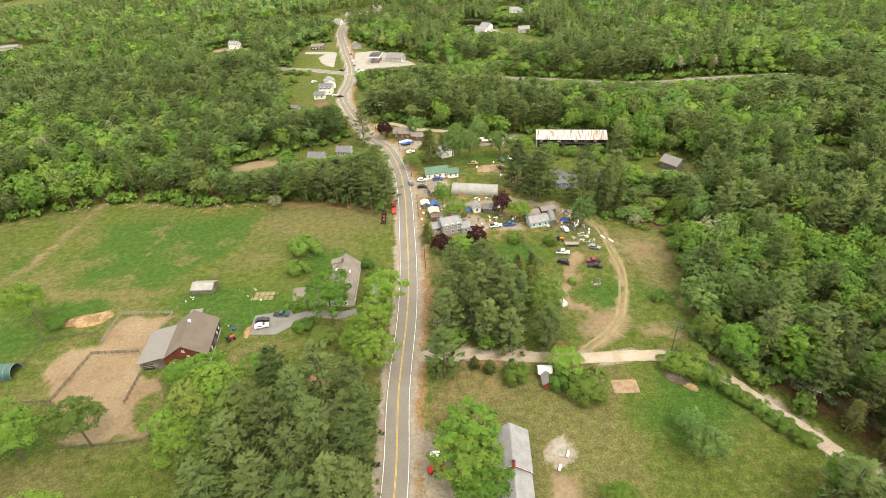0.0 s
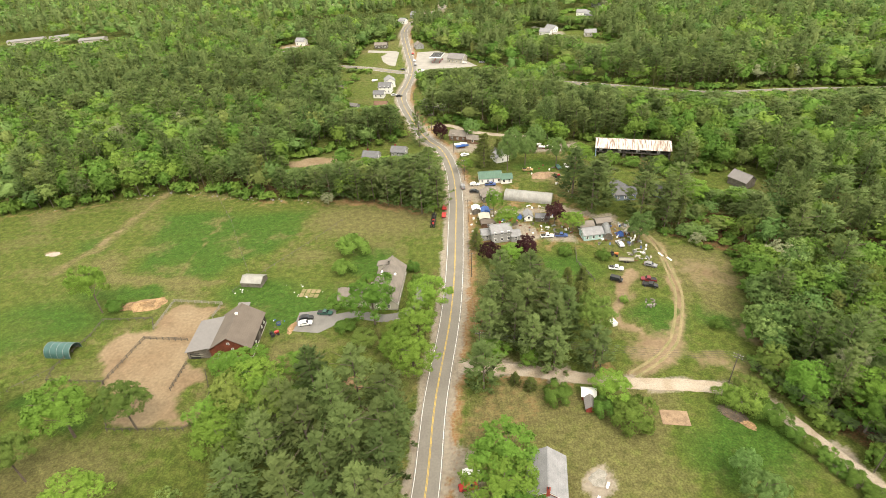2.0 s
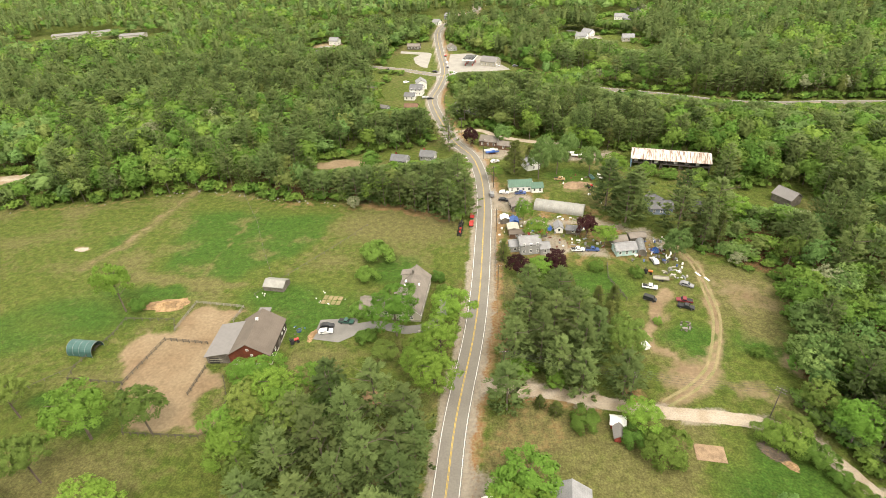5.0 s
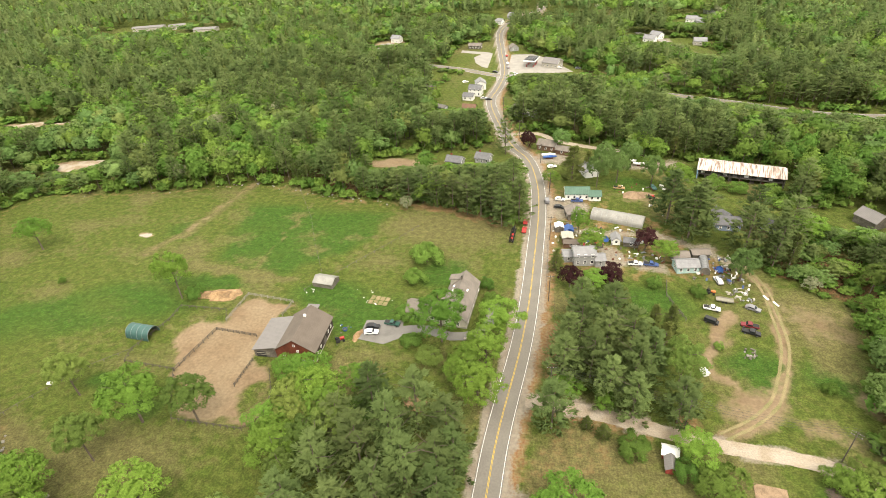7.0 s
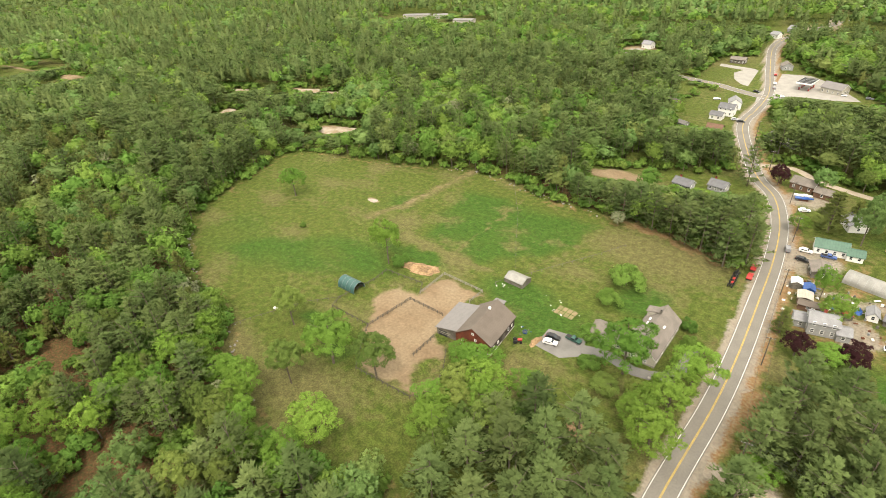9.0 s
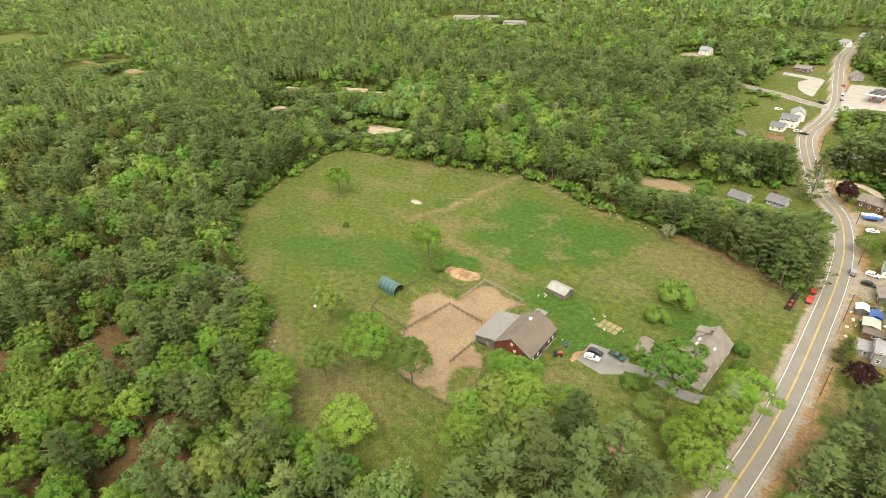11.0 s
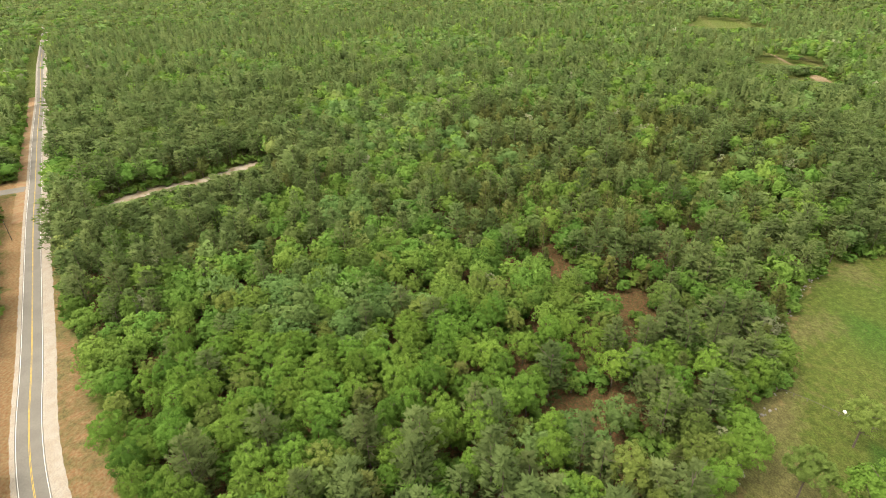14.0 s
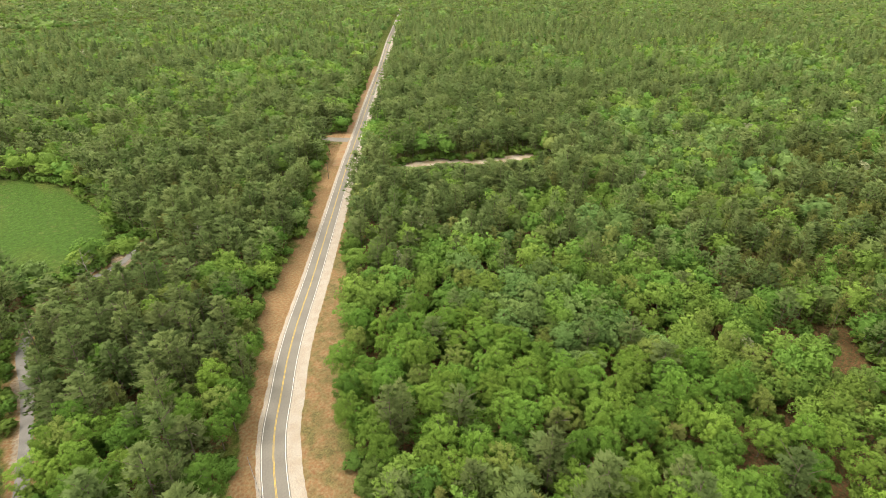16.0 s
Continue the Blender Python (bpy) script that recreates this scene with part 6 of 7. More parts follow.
fence("dark wooden post-and-rail paddock fence", [(-97, 109.4), (-114.3, 111), (-115.3, 116), (-111.5, 130), (-111.3, 137.4), (-94.6, 136.9), (-92.2, 132)], POST_WOOD, 2)
fence("pale wooden rail fence round the sandy pen", [(-92.2, 132), (-91, 146), (-73.6, 143.4), (-74.6, 136.3)], PALE_WOOD, 3)
fence("dark wooden rail fence between two pens", [(-97, 109.4), (-93.2, 127.6), (-78.8, 125.9)], POST_WOOD, 3, 2.0)
fence("short dark rail fence by the barn", [(-76, 105.5), (-75.2, 115.6)], POST_WOOD, 3, 1.8)
fence("dark wire-and-post fence round the lower pen", [(-97, 109.2), (-92, 100), (-87.3, 92.4), (-77, 91.9), (-67, 91.4), (-62.7, 95.8), (-64.3, 104), (-68.4, 112)], POST_WOOD, 2, 2.2)
fence("sagging rail fence across the west meadow", [(-115.3, 116), (-124, 108), (-134, 92), (-137, 86)], GREY_WOOD, 1, 3.5, 1.0)
fence("low rail fence along the sown field", [(-72, 150), (-66, 158), (-56, 172), (-46, 186), (-40, 196)], GREY_WOOD, 1, 4, 1.0)
fence("wire fence across the sown field", [(-103, 226), (-88, 200), (-78, 178), (-70, 162)], GREY_WOOD, 1, 5, 1.0)
fence("pale roadside rail fence by the grey house", [(11.2, 158), (11.6, 168), (12.0, 180), (12.6, 190)], PALE_WOOD, 2, 2.6, 1.1)
fence("dark board fence behind the yard", [(51.5, 166), (50, 158), (53.5, 146)], GREY_WOOD, 3, 2.0, 1.3)

# ---- vehicles ----
CAR_PROFILE = [(-2.2, 0.35), (2.2, 0.35), (2.25, 0.75), (1.0, 0.95), (0.35, 1.42), (-1.3, 1.45), (-1.95, 1.0), (-2.25, 0.9)]
PICKUP_PROFILE = [(-2.8, 0.45), (2.7, 0.45), (2.75, 0.95), (1.3, 1.1), (0.75, 1.78), (-0.6, 1.8), (-0.75, 1.12), (-2.8, 1.1)]
VAN_PROFILE = [(-2.4, 0.4), (2.4, 0.4), (2.45, 1.0), (1.8, 1.25), (1.3, 2.0), (-2.35, 2.05), (-2.45, 1.0)]


def vehicle(style, paint, label, x, y, yaw, group=""):
    prof = dict(car=CAR_PROFILE, pickup=PICKUP_PROFILE, van=VAN_PROFILE)[style]
    W = 1.75 if style == "car" else 1.95
    root = thing(dict(car="car", pickup="pickup_truck", van="van")[style], label, dict(car="car", pickup="pickup truck", van="van")[style], x, y, yaw, 0.0, group)
    root.scale = [{"car": 1.0, "pickup": 0.9, "van": 0.85}[style]] * 3
    mat = PAINTS[paint]
    bm = prism(prof, -W / 2, W / 2)
    bmesh.ops.bevel(bm, geom=bm.edges[:], offset=0.07, segments=2, affect="EDGES")
    body = part("body", bm, mat, root)
    top = max(z for _, z in prof)
    belt = {"car": 0.98, "pickup": 1.18, "van": 1.3}[style]
    xs = {"car": (-1.75, 0.8), "pickup": (-0.62, 1.1), "van": (-2.2, 1.6)}[style]
    xt = {"car": (-1.2, 0.3), "pickup": (-0.55, 0.7), "van": (-2.2, 1.3)}[style]
    side = [(xs[0] + 0.1, belt), (xs[1] - 0.15, belt), (xt[1] - 0.08, top - 0.12), (xt[0] + 0.05, top - 0.12)]
    for s in (-1, 1):
        part("side_window", prism(side, s * W / 2 - 0.02, s * W / 2 + 0.02), GLASS, root)
    for (ax, az), (bx, bz), nm in (((xs[1] + 0.12, belt), (xt[1] + 0.03, top - 0.06), "windscreen"), ((xs[0] - 0.1, belt), (xt[0] - 0.04, top - 0.06), "rear_window")):
        o = 0.05 if nm == "windscreen" else -0.05
        part(nm, prism([(ax, az), (ax + o, az + 0.02), (bx + o, bz + 0.02), (bx, bz)], -W / 2 + 0.14, W / 2 - 0.14), GLASS, root)
    if style == "pickup":
        part("bed", boxes((-2.68, -0.85, -W / 2 + 0.12, W / 2 - 0.12, 1.08, 1.13)), RUBBER, root, "dark open load bed")
    wb, wr = {"car": (1.35, 0.32), "pickup": (1.75, 0.38), "van": (1.5, 0.35)}[style]
    for wx_ in (-wb, wb):
        for s in (-1, 1):
            wh = part("wheel", tube(bmesh.new(), (wx_, s * (W / 2 - 0.16), wr), (wx_, s * (W / 2 + 0.04), wr), wr, wr, 14), RUBBER, root)
            part("rim", tube(bmesh.new(), (wx_, s * (W / 2 + 0.03), wr), (wx_, s * (W / 2 + 0.06), wr), wr * 0.6, wr * 0.55, 10), GALV, wh)
    fx_, rx_ = max(p[0] for p in prof), min(p[0] for p in prof)
    for s in (-0.65, 0.65):
        part("headlight", boxes((fx_ - 0.06, fx_ + 0.02, s - 0.18, s + 0.18, 0.62, 0.8), bevel=0.02), GALV, root)
        part("tail_light", boxes((rx_ - 0.02, rx_ + 0.06, s - 0.12, s + 0.12, 0.72, 0.92), bevel=0.02), PAINTS["red"], root)
    for bx in (fx_, rx_):
        part("bumper", boxes((bx - 0.06, bx + 0.06, -W / 2 + 0.1, W / 2 - 0.1, 0.35, 0.55), bevel=0.03), RUBBER, root)
    return root


for style, paint, label, x, y, yaw in (
        ("car", "white", "white station wagon parked on the asphalt pad", -42.8, 130.9, 8), ("car", "black", "dark saloon parked beside the white car", -43.0, 133.6, 6),
        ("pickup", "green", "dark green pickup parked by the garage", -37.2, 135.6, -10), ("car", "white", "white saloon parked on the gravel verge", 6.8, 75.0, 0),
        ("car", "red", "red saloon parked on the gravel verge", 5.9, 71.6, 8)):
    vehicle(style, paint, label, x, y, yaw, "cars parked at the houses")
for style, paint, label, x, y, yaw in (
        ("pickup", "white", "white work truck standing in the yard", 62.6, 152.4, -16), ("van", "black", "dark van with pale roof in the yard", 60.8, 146, -30),
        ("pickup", "maroon", "dark red pickup standing in the yard", 71.5, 145.0, 166), ("pickup", "black", "black pickup standing in the yard", 71.0, 141.9, -20),
        ("car", "silver", "silver car standing in the yard", 68.4, 167.6, 100), ("car", "grey", "grey car standing among scrap", 75.0, 153.4, -30)):
    vehicle(style, paint, label, x, y, yaw, "vehicles in the scrap yard")
for style, paint, label, x, y, yaw in (
        ("car", "red", "red car parked on the road verge", 3.4, 202.5, 85), ("car", "red", "small red car parked on the verge", 3.0, 196, 85), ("van", "grey", "old grey truck at the roadside", 12.2, 221, 95),
        ("car", "black", "black car on the gravel forecourt", 17.2, 216, -10), ("pickup", "blue", "blue pickup before the white house", 25, 222.2, 0), ("car", "white", "white car before the white house", 17.8, 223, -5),
        ("car", "white", "white car by the hedge", 15, 257, 20), ("pickup", "white", "white truck in the village lane", 42.6, 175.6, 0), ("pickup", "blue", "blue-covered truck in the village lane", 48, 175.6, -6),
        ("pickup", "tan", "old tan truck on the grass", 44.2, 235.6, -10)):
    vehicle(style, paint, label, x, y, yaw, "vehicles in the village")
for paint, x, y, yaw in (("white", -16, 452, 100), ("grey", -15, 440, 100), ("black", -24, 427, -20), ("white", -9, 421, 20), ("silver", -27.5, 363.5, 10), ("black", -24.0, 361.0, 10), ("black", -62, 437, -15), ("white", -44, 401, 30), ("white", 24, 438, 0),
                         ("grey", 38, 436, 0), ("red", -18, 476, 100)):
    vehicle("car", paint, paint + " car at the crossroads", x, y, yaw, "cars at the crossroads")


def tractor(x, y, yaw, paint, label):
    root = thing("tractor", label, "tractor", x, y, yaw)
    part("hood", boxes((0.2, 1.6, -0.35, 0.35, 0.7, 1.35), bevel=0.06), PAINTS[paint], root)
    part("seat", boxes((-0.9, -0.3, -0.3, 0.3, 0.95, 1.5), bevel=0.05), RUBBER, root)
    part("roll_bar", boxes((-1.0, -0.9, -0.6, -0.5, 0.8, 2.1), (-1.0, -0.9, 0.5, 0.6, 0.8, 2.1), (-1.0, -0.9, -0.6, 0.6, 2.0, 2.1)), PAINTS["black"], root)
    part("chassis", boxes((-0.9, 1.5, -0.25, 0.25, 0.45, 0.75)), PAINTS["black"], root)
    for wx_, wr in ((-0.6, 0.62), (1.2, 0.38)):
        for s in (-1, 1):
            part("wheel", tube(bmesh.new(), (wx_, s * 0.6, wr), (wx_, s * 0.85, wr), wr, wr, 12), RUBBER, root)


for x, y, yaw, p in ((-1.2, 195.8, 80, "black"), (-1.4, 193, 80, "black"), (-1.6, 190.2, 80, "red"), (-1.8, 187.6, 80, "red")):
    tractor(x, y, yaw, p, p + " lawn tractor standing in a row on the grass")
tractor(56.4, 227.2, 20, "red", "red tractor beside bare earth")
tractor(64.2, 161.0, -20, "orange", "orange tractor in the scrap yard")
tractor(-51.8, 126.5, 30, "red", "small red tractor beside the barn")

tr = thing("flatbed_trailer", "pale flatbed trailer standing in the yard", "trailer", 67.6, 156.9, -12)
part("deck", boxes((-2.6, 2.6, -1.0, 1.0, 0.6, 0.72)), PALE_WOOD, tr)
part("drawbar", boxes((2.6, 3.9, -0.08, 0.08, 0.5, 0.62)), RUST, tr)
for s in (-1, 1):
    part("side_rail", boxes((-2.6, 2.6, s * 1.0 - 0.05, s * 1.0 + 0.05, 0.72, 1.05)), PALE_WOOD, tr)
    for wx_ in (-0.5, 0.4):
        part("wheel", tube(bmesh.new(), (wx_, s * 0.85, 0.33), (wx_, s * 1.08, 0.33), 0.33, 0.33, 12), RUBBER, tr)


def boat(x, y, yaw, mat, label, L=6.0):
    root = thing("boat", label, "boat", x, y, yaw)
    bm = bmesh.new()
    rings = []
    for k in range(8):
        f = k / 7
        w, zb = 1.0 * (1 - max(0, f - 0.45) ** 2 * 3.2), 0.55 + 0.5 * max(0, f - 0.5) ** 2
        xx = -L / 2 + L * f
        rings.append([bm.verts.new((xx, s * w * a, z)) for s, a, z in ((-1, 1, 1.3), (-1, 0.85, 0.8), (1, 0.02, zb), (1, 0.85, 0.8), (1, 1, 1.3), (1, 0.6, 1.38), (-1, 0.6, 1.38))])
    for a, b in zip(rings[:-1], rings[1:]):
        for k in range(7):
            bm.faces.new((a[k], a[(k + 1) % 7], b[(k + 1) % 7], b[k]))
    bm.faces.new(rings[0]); bm.faces.new(rings[-1][::-1])
    bmesh.ops.recalc_face_normals(bm, faces=bm.faces)
    part("hull", bm, mat, root)
    part("cuddy", boxes((-0.4, 1.4, -0.6, 0.6, 1.35, 1.75), bevel=0.1), mat, root)
    part("cradle", boxes((-2, 1.6, -0.7, 0.7, 0, 0.12), (-1.6, -1.4, -0.6, 0.6, 0.1, 0.75), (1.0, 1.2, -0.6, 0.6, 0.1, 0.75)), RUST, root)


boat(56.2, 264.2, -15, WHITE_PAINT, "white boat on a cradle in the grass", 8)
boat(57.6, 261, -12, WHITE_PAINT, "long white boat on a cradle", 8)
boat(58.8, 236.3, 100, GREEN_TARP, "boat under a green cover", 5)
boat(62.6, 236.6, 100, WHITE_PAINT, "small white boat on the grass", 5)
boat(13.6, 270.5, 10, WHITE_PAINT, "white boat beside the brown house", 7)
boat(14.2, 267.8, 10, BLUE_TARP, "boat under a blue cover beside the house", 7)

# ---- poles and cables ----
def utility_pole(x, y, yaw, h=10.0, arms=1):
    root = thing("utility_pole", "weathered wooden utility pole with crossarm", "utility pole", x, y, yaw, 0, "utility poles")
    part("pole", tube(bmesh.new(), (0, 0, 0), (0, 0, h), 0.16, 0.11, 8), POST_WOOD, root)
    for k in range(arms):
        z = h - 0.5 - 0.9 * k
        part("crossarm", boxes((-1.2, 1.2, -0.06, 0.06, z - 0.07, z + 0.07)), GREY_WOOD, root)
        for xx in (-1.1, -0.4, 0.4, 1.1):
            part("insulator", tube(bmesh.new(), (xx, 0, z + 0.07), (xx, 0, z + 0.25), 0.05, 0.03, 6), WHITE_PAINT, root)
    return root


def cable(a, b, sag=0.8):
    a, b = Vector(a), Vector(b)
    bm = bmesh.new()
    u = (b - a).cross(Vector((0, 0, 1))).normalized()
    rings = []
    for k in range(9):
        f = k / 8
        p = a.lerp(b, f) - Vector((0, 0, sag * 4 * f * (1 - f)))
        rings.append([bm.verts.new(p + (u * math.cos(t) + Vector((0, 0, math.sin(t)))) * 0.022) for t in (0.5, 2.1, 3.7, 5.3)])
    for p, q in zip(rings[:-1], rings[1:]):
        for k in range(4):
            bm.faces.new((p[k], p[(k + 1) % 4], q[(k + 1) % 4], q[k]))
    tagged(link_bm("overhead_cable", bm, WIRE), "dark overhead cable between wooden poles", "cable", "overhead cables")


POLES = [(11.5, 112), (11.8, 152), (12.8, 190), (13.2, 229), (9.5, 262), (-2, 294), (-13, 335)]
for k, (x, y) in enumerate(POLES):
    utility_pole(x, y, 5, 10.5)
for (ax, ay), (bx, by) in zip(POLES[:-1], POLES[1:]):
    for o in (-1.1, 1.1):
        cable((ax + o, ay, 10.25), (bx + o, by, 10.25))
SIDE = [(11.5, 112), (44, 104), (77.5, 99), (97, 71), (118, 40)]
for k, (x, y) in enumerate(SIDE[1:]):
    utility_pole(x, y, -40 if k else 90, 10.5, 2 if k == 1 else 1)
for (ax, ay), (bx, by) in zip(SIDE[:-1], SIDE[1:]):
    for o in (-1.1, -0.4, 0.4, 1.1):
        cable((ax + o * 0.5, ay + o, 10.25), (bx + o * 0.5, by + o, 10.25), 1.0)
for x, y in ((-176, -226), (-236, -296), (-262, -322), (-300, -362)):
    utility_pole(x, y, 45, 10)


# ---- small things ----
def rock_mesh(seed):
    r = np.random.default_rng(seed)
    bm = bmesh.new()
    bmesh.ops.create_icosphere(bm, subdivisions=1, radius=0.5)
    for v in bm.verts:
        v.co *= float(r.uniform(0.75, 1.2))
        v.co.z *= 0.65
    me = bpy.data.meshes.new("stone")
    bm.to_mesh(me)
    bm.free()
    me.materials.append(STONE)
    return me


ROCKS = [rock_mesh(s) for s in range(5)]


def stone_row(label, line, n, spread, size):
    root = thing("stone_wall", label, "stone wall", *line[0])
    for k in range(n):
        f = rng.uniform(0, len(line) - 1.001)
        i = int(f)
        p = line[i] * (1 - f + i) + line[i + 1] * (f - i) + rng.normal(scale=spread, size=2)
        s = float(rng.uniform(0.5, 1.2)) * size
        o = new("stone", ROCKS[int(rng.integers(5))])
        o.parent, o.matrix_basis = root, pose(p[0] - line[0][0], p[1] - line[0][1], 0.15 * s, 0, 0, float(rng.uniform(0, 360))) @ Matrix.Diagonal((s, s, s, 1))


stone_row("tumbled row of pale field stones at the wood's edge", np.array([(-101, 67), (-117, 70.5), (-131, 82), (-146, 90), (-173, 98.5), (-195, 110.5), (-211, 124)], float), 110, 0.8, 1.0)
stone_row("scattered pale field stones along the far hedge", np.array([(-87, 220), (-108, 227), (-129, 230.5), (-171, 219), (-224, 213)], float), 26, 1.2, 0.9)
stone_row("pale boulders on the bare bank by the pines", np.array([(-60, 216), (-76, 219), (-90, 221)], float), 16, 1.4, 1.0)
stone_row("low stone garden wall before the farmhouse", np.array([(-14, 131), (-9, 134), (-6.5, 141), (-8, 148)], float), 60, 0.25, 0.8)


def heap(name, label, category, x, y, a, b, h, mat, yaw=0, seed=1):
    """A loose heap with an uneven surface."""
    bm = bmesh.new()
    n, m_ = 28, 9
    r = np.random.default_rng(seed)
    top = bm.verts.new((0, 0, h))
    rings = []
    for j in range(1, m_ + 1):
        f = j / m_
        ring = []
        for k in range(n):
            t = 2 * math.pi * k / n
            edge = 1 + 0.16 * math.sin(2 * t + seed) + 0.12 * math.sin(3 * t + 2 * seed) + 0.08 * math.sin(7 * t + seed) + 0.05 * math.sin(12 * t)
            ring.append(bm.verts.new((a * f * edge * math.cos(t), b * f * edge * math.sin(t), max(-0.05, h * (1 - f) ** 0.8 * (0.7 + 0.5 * r.uniform()) - (0.08 if j == m_ else 0)))))
        rings.append(ring)
    for k in range(n):
        bm.faces.new((top, rings[0][k], rings[0][(k + 1) % n]))
        for j in range(m_ - 1):
            bm.faces.new((rings[j][k], rings[j + 1][k], rings[j + 1][(k + 1) % n], rings[j][(k + 1) % n]))
    ob = tagged(link_bm(name, bm, mat), label, category)
    ob.matrix_basis = pose(x, y, 0, 0, 0, yaw)
    return ob


stone_row("loose pale boulders beside the woodland lane", np.array([(-58, -206), (-48, -203), (-38, -198), (-30, -190)], float), 110, 1.6, 1.1)
heap("wood_chip_mound", "low orange-brown wood-chip mound on grass", "mound", -101.2, 145.2, 7.6, 3.6, 1.1, MULCH, 15, 3)
def twig_heap(label, x, y, a, b, h, yaw, n, seed):
    """Cut branches thrown on a heap: a low core and many crossed twigs."""
    r = np.random.default_rng(seed)
    root = thing("brush_pile", label, "brush pile", x, y, yaw)
    core = heap("pile_core", "", "", 0, 0, a * 0.85, b * 0.85, h * 0.7, SOIL, 0, seed)
    core.parent = root
    bm = bmesh.new()
    for k in range(n):
        f, t, d = math.sqrt(r.uniform()), r.uniform(0, 6.28), r.uniform(0, 3.14)
        L = r.uniform(0.6, 1.5)
        c = Vector((a * f * math.cos(t), b * f * math.sin(t), h * (1 - f * f) * 0.75 + 0.08))
        v = Vector((math.cos(d), math.sin(d), r.uniform(-0.3, 0.3))) * L * 0.5
        tube(bm, tuple(c - v), tuple(c + v), 0.06, 0.025)
    part("twig_tangle", bm, GREY_WOOD if seed % 2 else BARK, root, "tangle of dead grey-brown twigs")


twig_heap("grey-brown heap of cut brush at the drive's edge", 73.6, 88.6, 3.6, 2.0, 1.0, -45, 380, 4)
heap("earth_pile", "orange earth heap by the brush", "earth", 75.8, 85.4, 2.6, 1.0, 0.5, MULCH, -48, 5)
heap("ash_heap", "pale stony fire-pit heap on the lawn", "heap", 35.6, 72.6, 2.2, 2.0, 0.12, STONE, 10, 6)
heap("earth_mound", "bare brown earth mound in the village meadow", "mound", 51, 230, 6, 4, 1.0, SOIL, 0, 7)
heap("firewood_heap", "heap of split firewood beside the parking pad", "firewood", -47, 129.6, 2.6, 1.3, 0.9, MULCH, 80, 8)
heap("sand_mound", "small pale sand heap in the meadow", "sand", -154, 181, 2.6, 1.7, 0.14, VERGE, 10, 9)
heap("orange_chip_patch", "patch of orange wood chips under the pines", "mulch", -24, 105, 3.5, 2.4, 0.4, MULCH, 10, 10)

for x, y, a, b, turn in ((-339, 243, 8, 5, 0), (-326, 305, 16, 5, 12), (-300, 309, 10, 3.5, 10), (-376, 285, 16, 3, 12), (-566, 245, 18, 7, 0), (-650, 241, 42, 3, 0), (-237, 246, 16, 7, 0)):
    heap("sand_patch", "bare pale sandy patch in the woods", "sand", x, y, a, b, 0.7, PALE_SAND, turn, int(a) + 2)
bed = thing("garden_beds", "pale soil vegetable beds with paths between", "garden", -44.6, 147.2, -8)
for i in range(4):
    for j in range(2):
        part("soil_bed", boxes((-3.2 + 1.75 * i, -1.7 + 1.75 * i, -2.3 + 2.4 * j, -0.2 + 2.4 * j, 0, 0.1), bevel=0.04), RUT, bed)
plot = tagged(link_bm("tilled_plot", boxes((-3.4, 3.4, -2.3, 2.3, -0.05, 0.06), bevel=0.02), SOIL), "rectangular plot of bare tilled soil", "garden plot")
plot.matrix_basis = pose(59, 88.3, 0, 0, 0, -8)


def crate_pile(label, x0, x1, y0, y1, n, mats, seed, smin=0.3, smax=1.0):
    """Separate odds and ends lying about a yard."""
    r = np.random.default_rng(seed)
    for k in range(n):
        s, t, h = r.uniform(smin, smax, 3)
        m = mats[int(r.integers(len(mats)))]
        if k % 3 == 0:
            bm = tube(bmesh.new(), (0, 0, 0), (0, 0, h * 0.9), s * 0.45, s * 0.42, 10)
            nm, cat = "barrel", "barrel"
        elif k % 3 == 1:
            bm = boxes((-s / 2, s / 2, -t / 2, t / 2, 0, h * 0.6), (-s / 2 + 0.05, s / 2 - 0.05, -t / 2 + 0.05, t / 2 - 0.05, h * 0.6, h * 0.65), bevel=0.03)
            nm, cat = "crate", "crate"
        else:
            bm = boxes((-s, s, -t * 0.3, t * 0.3, 0, 0.15), (-s * 0.8, s * 0.7, -t * 0.25, t * 0.4, 0.15, 0.3))
            nm, cat = "board", "board"
        tagged(link_bm(nm, bm, m), label, cat, "odds and ends").matrix_basis = pose(float(r.uniform(x0, x1)), float(r.uniform(y0, y1)), 0, 0, 0, float(r.uniform(0, 360)))


crate_pile("pale scrap lying in the yard", 70, 77, 157, 164, 34, (WHITE_PAINT, GALV, PALE_WOOD, GREY_WOOD, CREAM), 1)
crate_pile("rusty and grey scrap by the hoop hut", 67, 77, 168, 177, 34, (RUST, GREY_WOOD, GALV, RUBBER, WHITE_PAINT), 2)
crate_pile("goods stored between the sheds", 14, 36, 181, 200, 40, (WHITE_PAINT, GREY_WOOD, BLUE_TARP, RUST, CREAM), 3)
crate_pile("goods standing along the lane", 34, 54, 176, 186, 30, (WHITE_PAINT, GREY_WOOD, RUST, GALV), 4)
crate_pile("boards and drums in the village meadow", 44, 70, 224, 244, 14, (GREY_WOOD, WHITE_PAINT, RUST), 5)
crate_pile("scrap behind the long barn", 92, 116, 257, 261, 14, (WHITE_PAINT, GALV, RUST), 6)
crate_pile("stone and wood scraps on the looped track", 66, 70, 131, 135, 12, (STONE, GREY_WOOD), 7, 0.3, 0.9)
crate_pile("garden odds and ends by the greenhouse", -73, -66, 149, 152, 6, (WHITE_PAINT, GREY_WOOD), 8, 0.2, 0.5)
crate_pile("white bags and tools near the barn", -54, -50, 124, 134, 8, (BLUE_TARP, WHITE_PAINT, GREY_WOOD), 9, 0.2, 0.5)
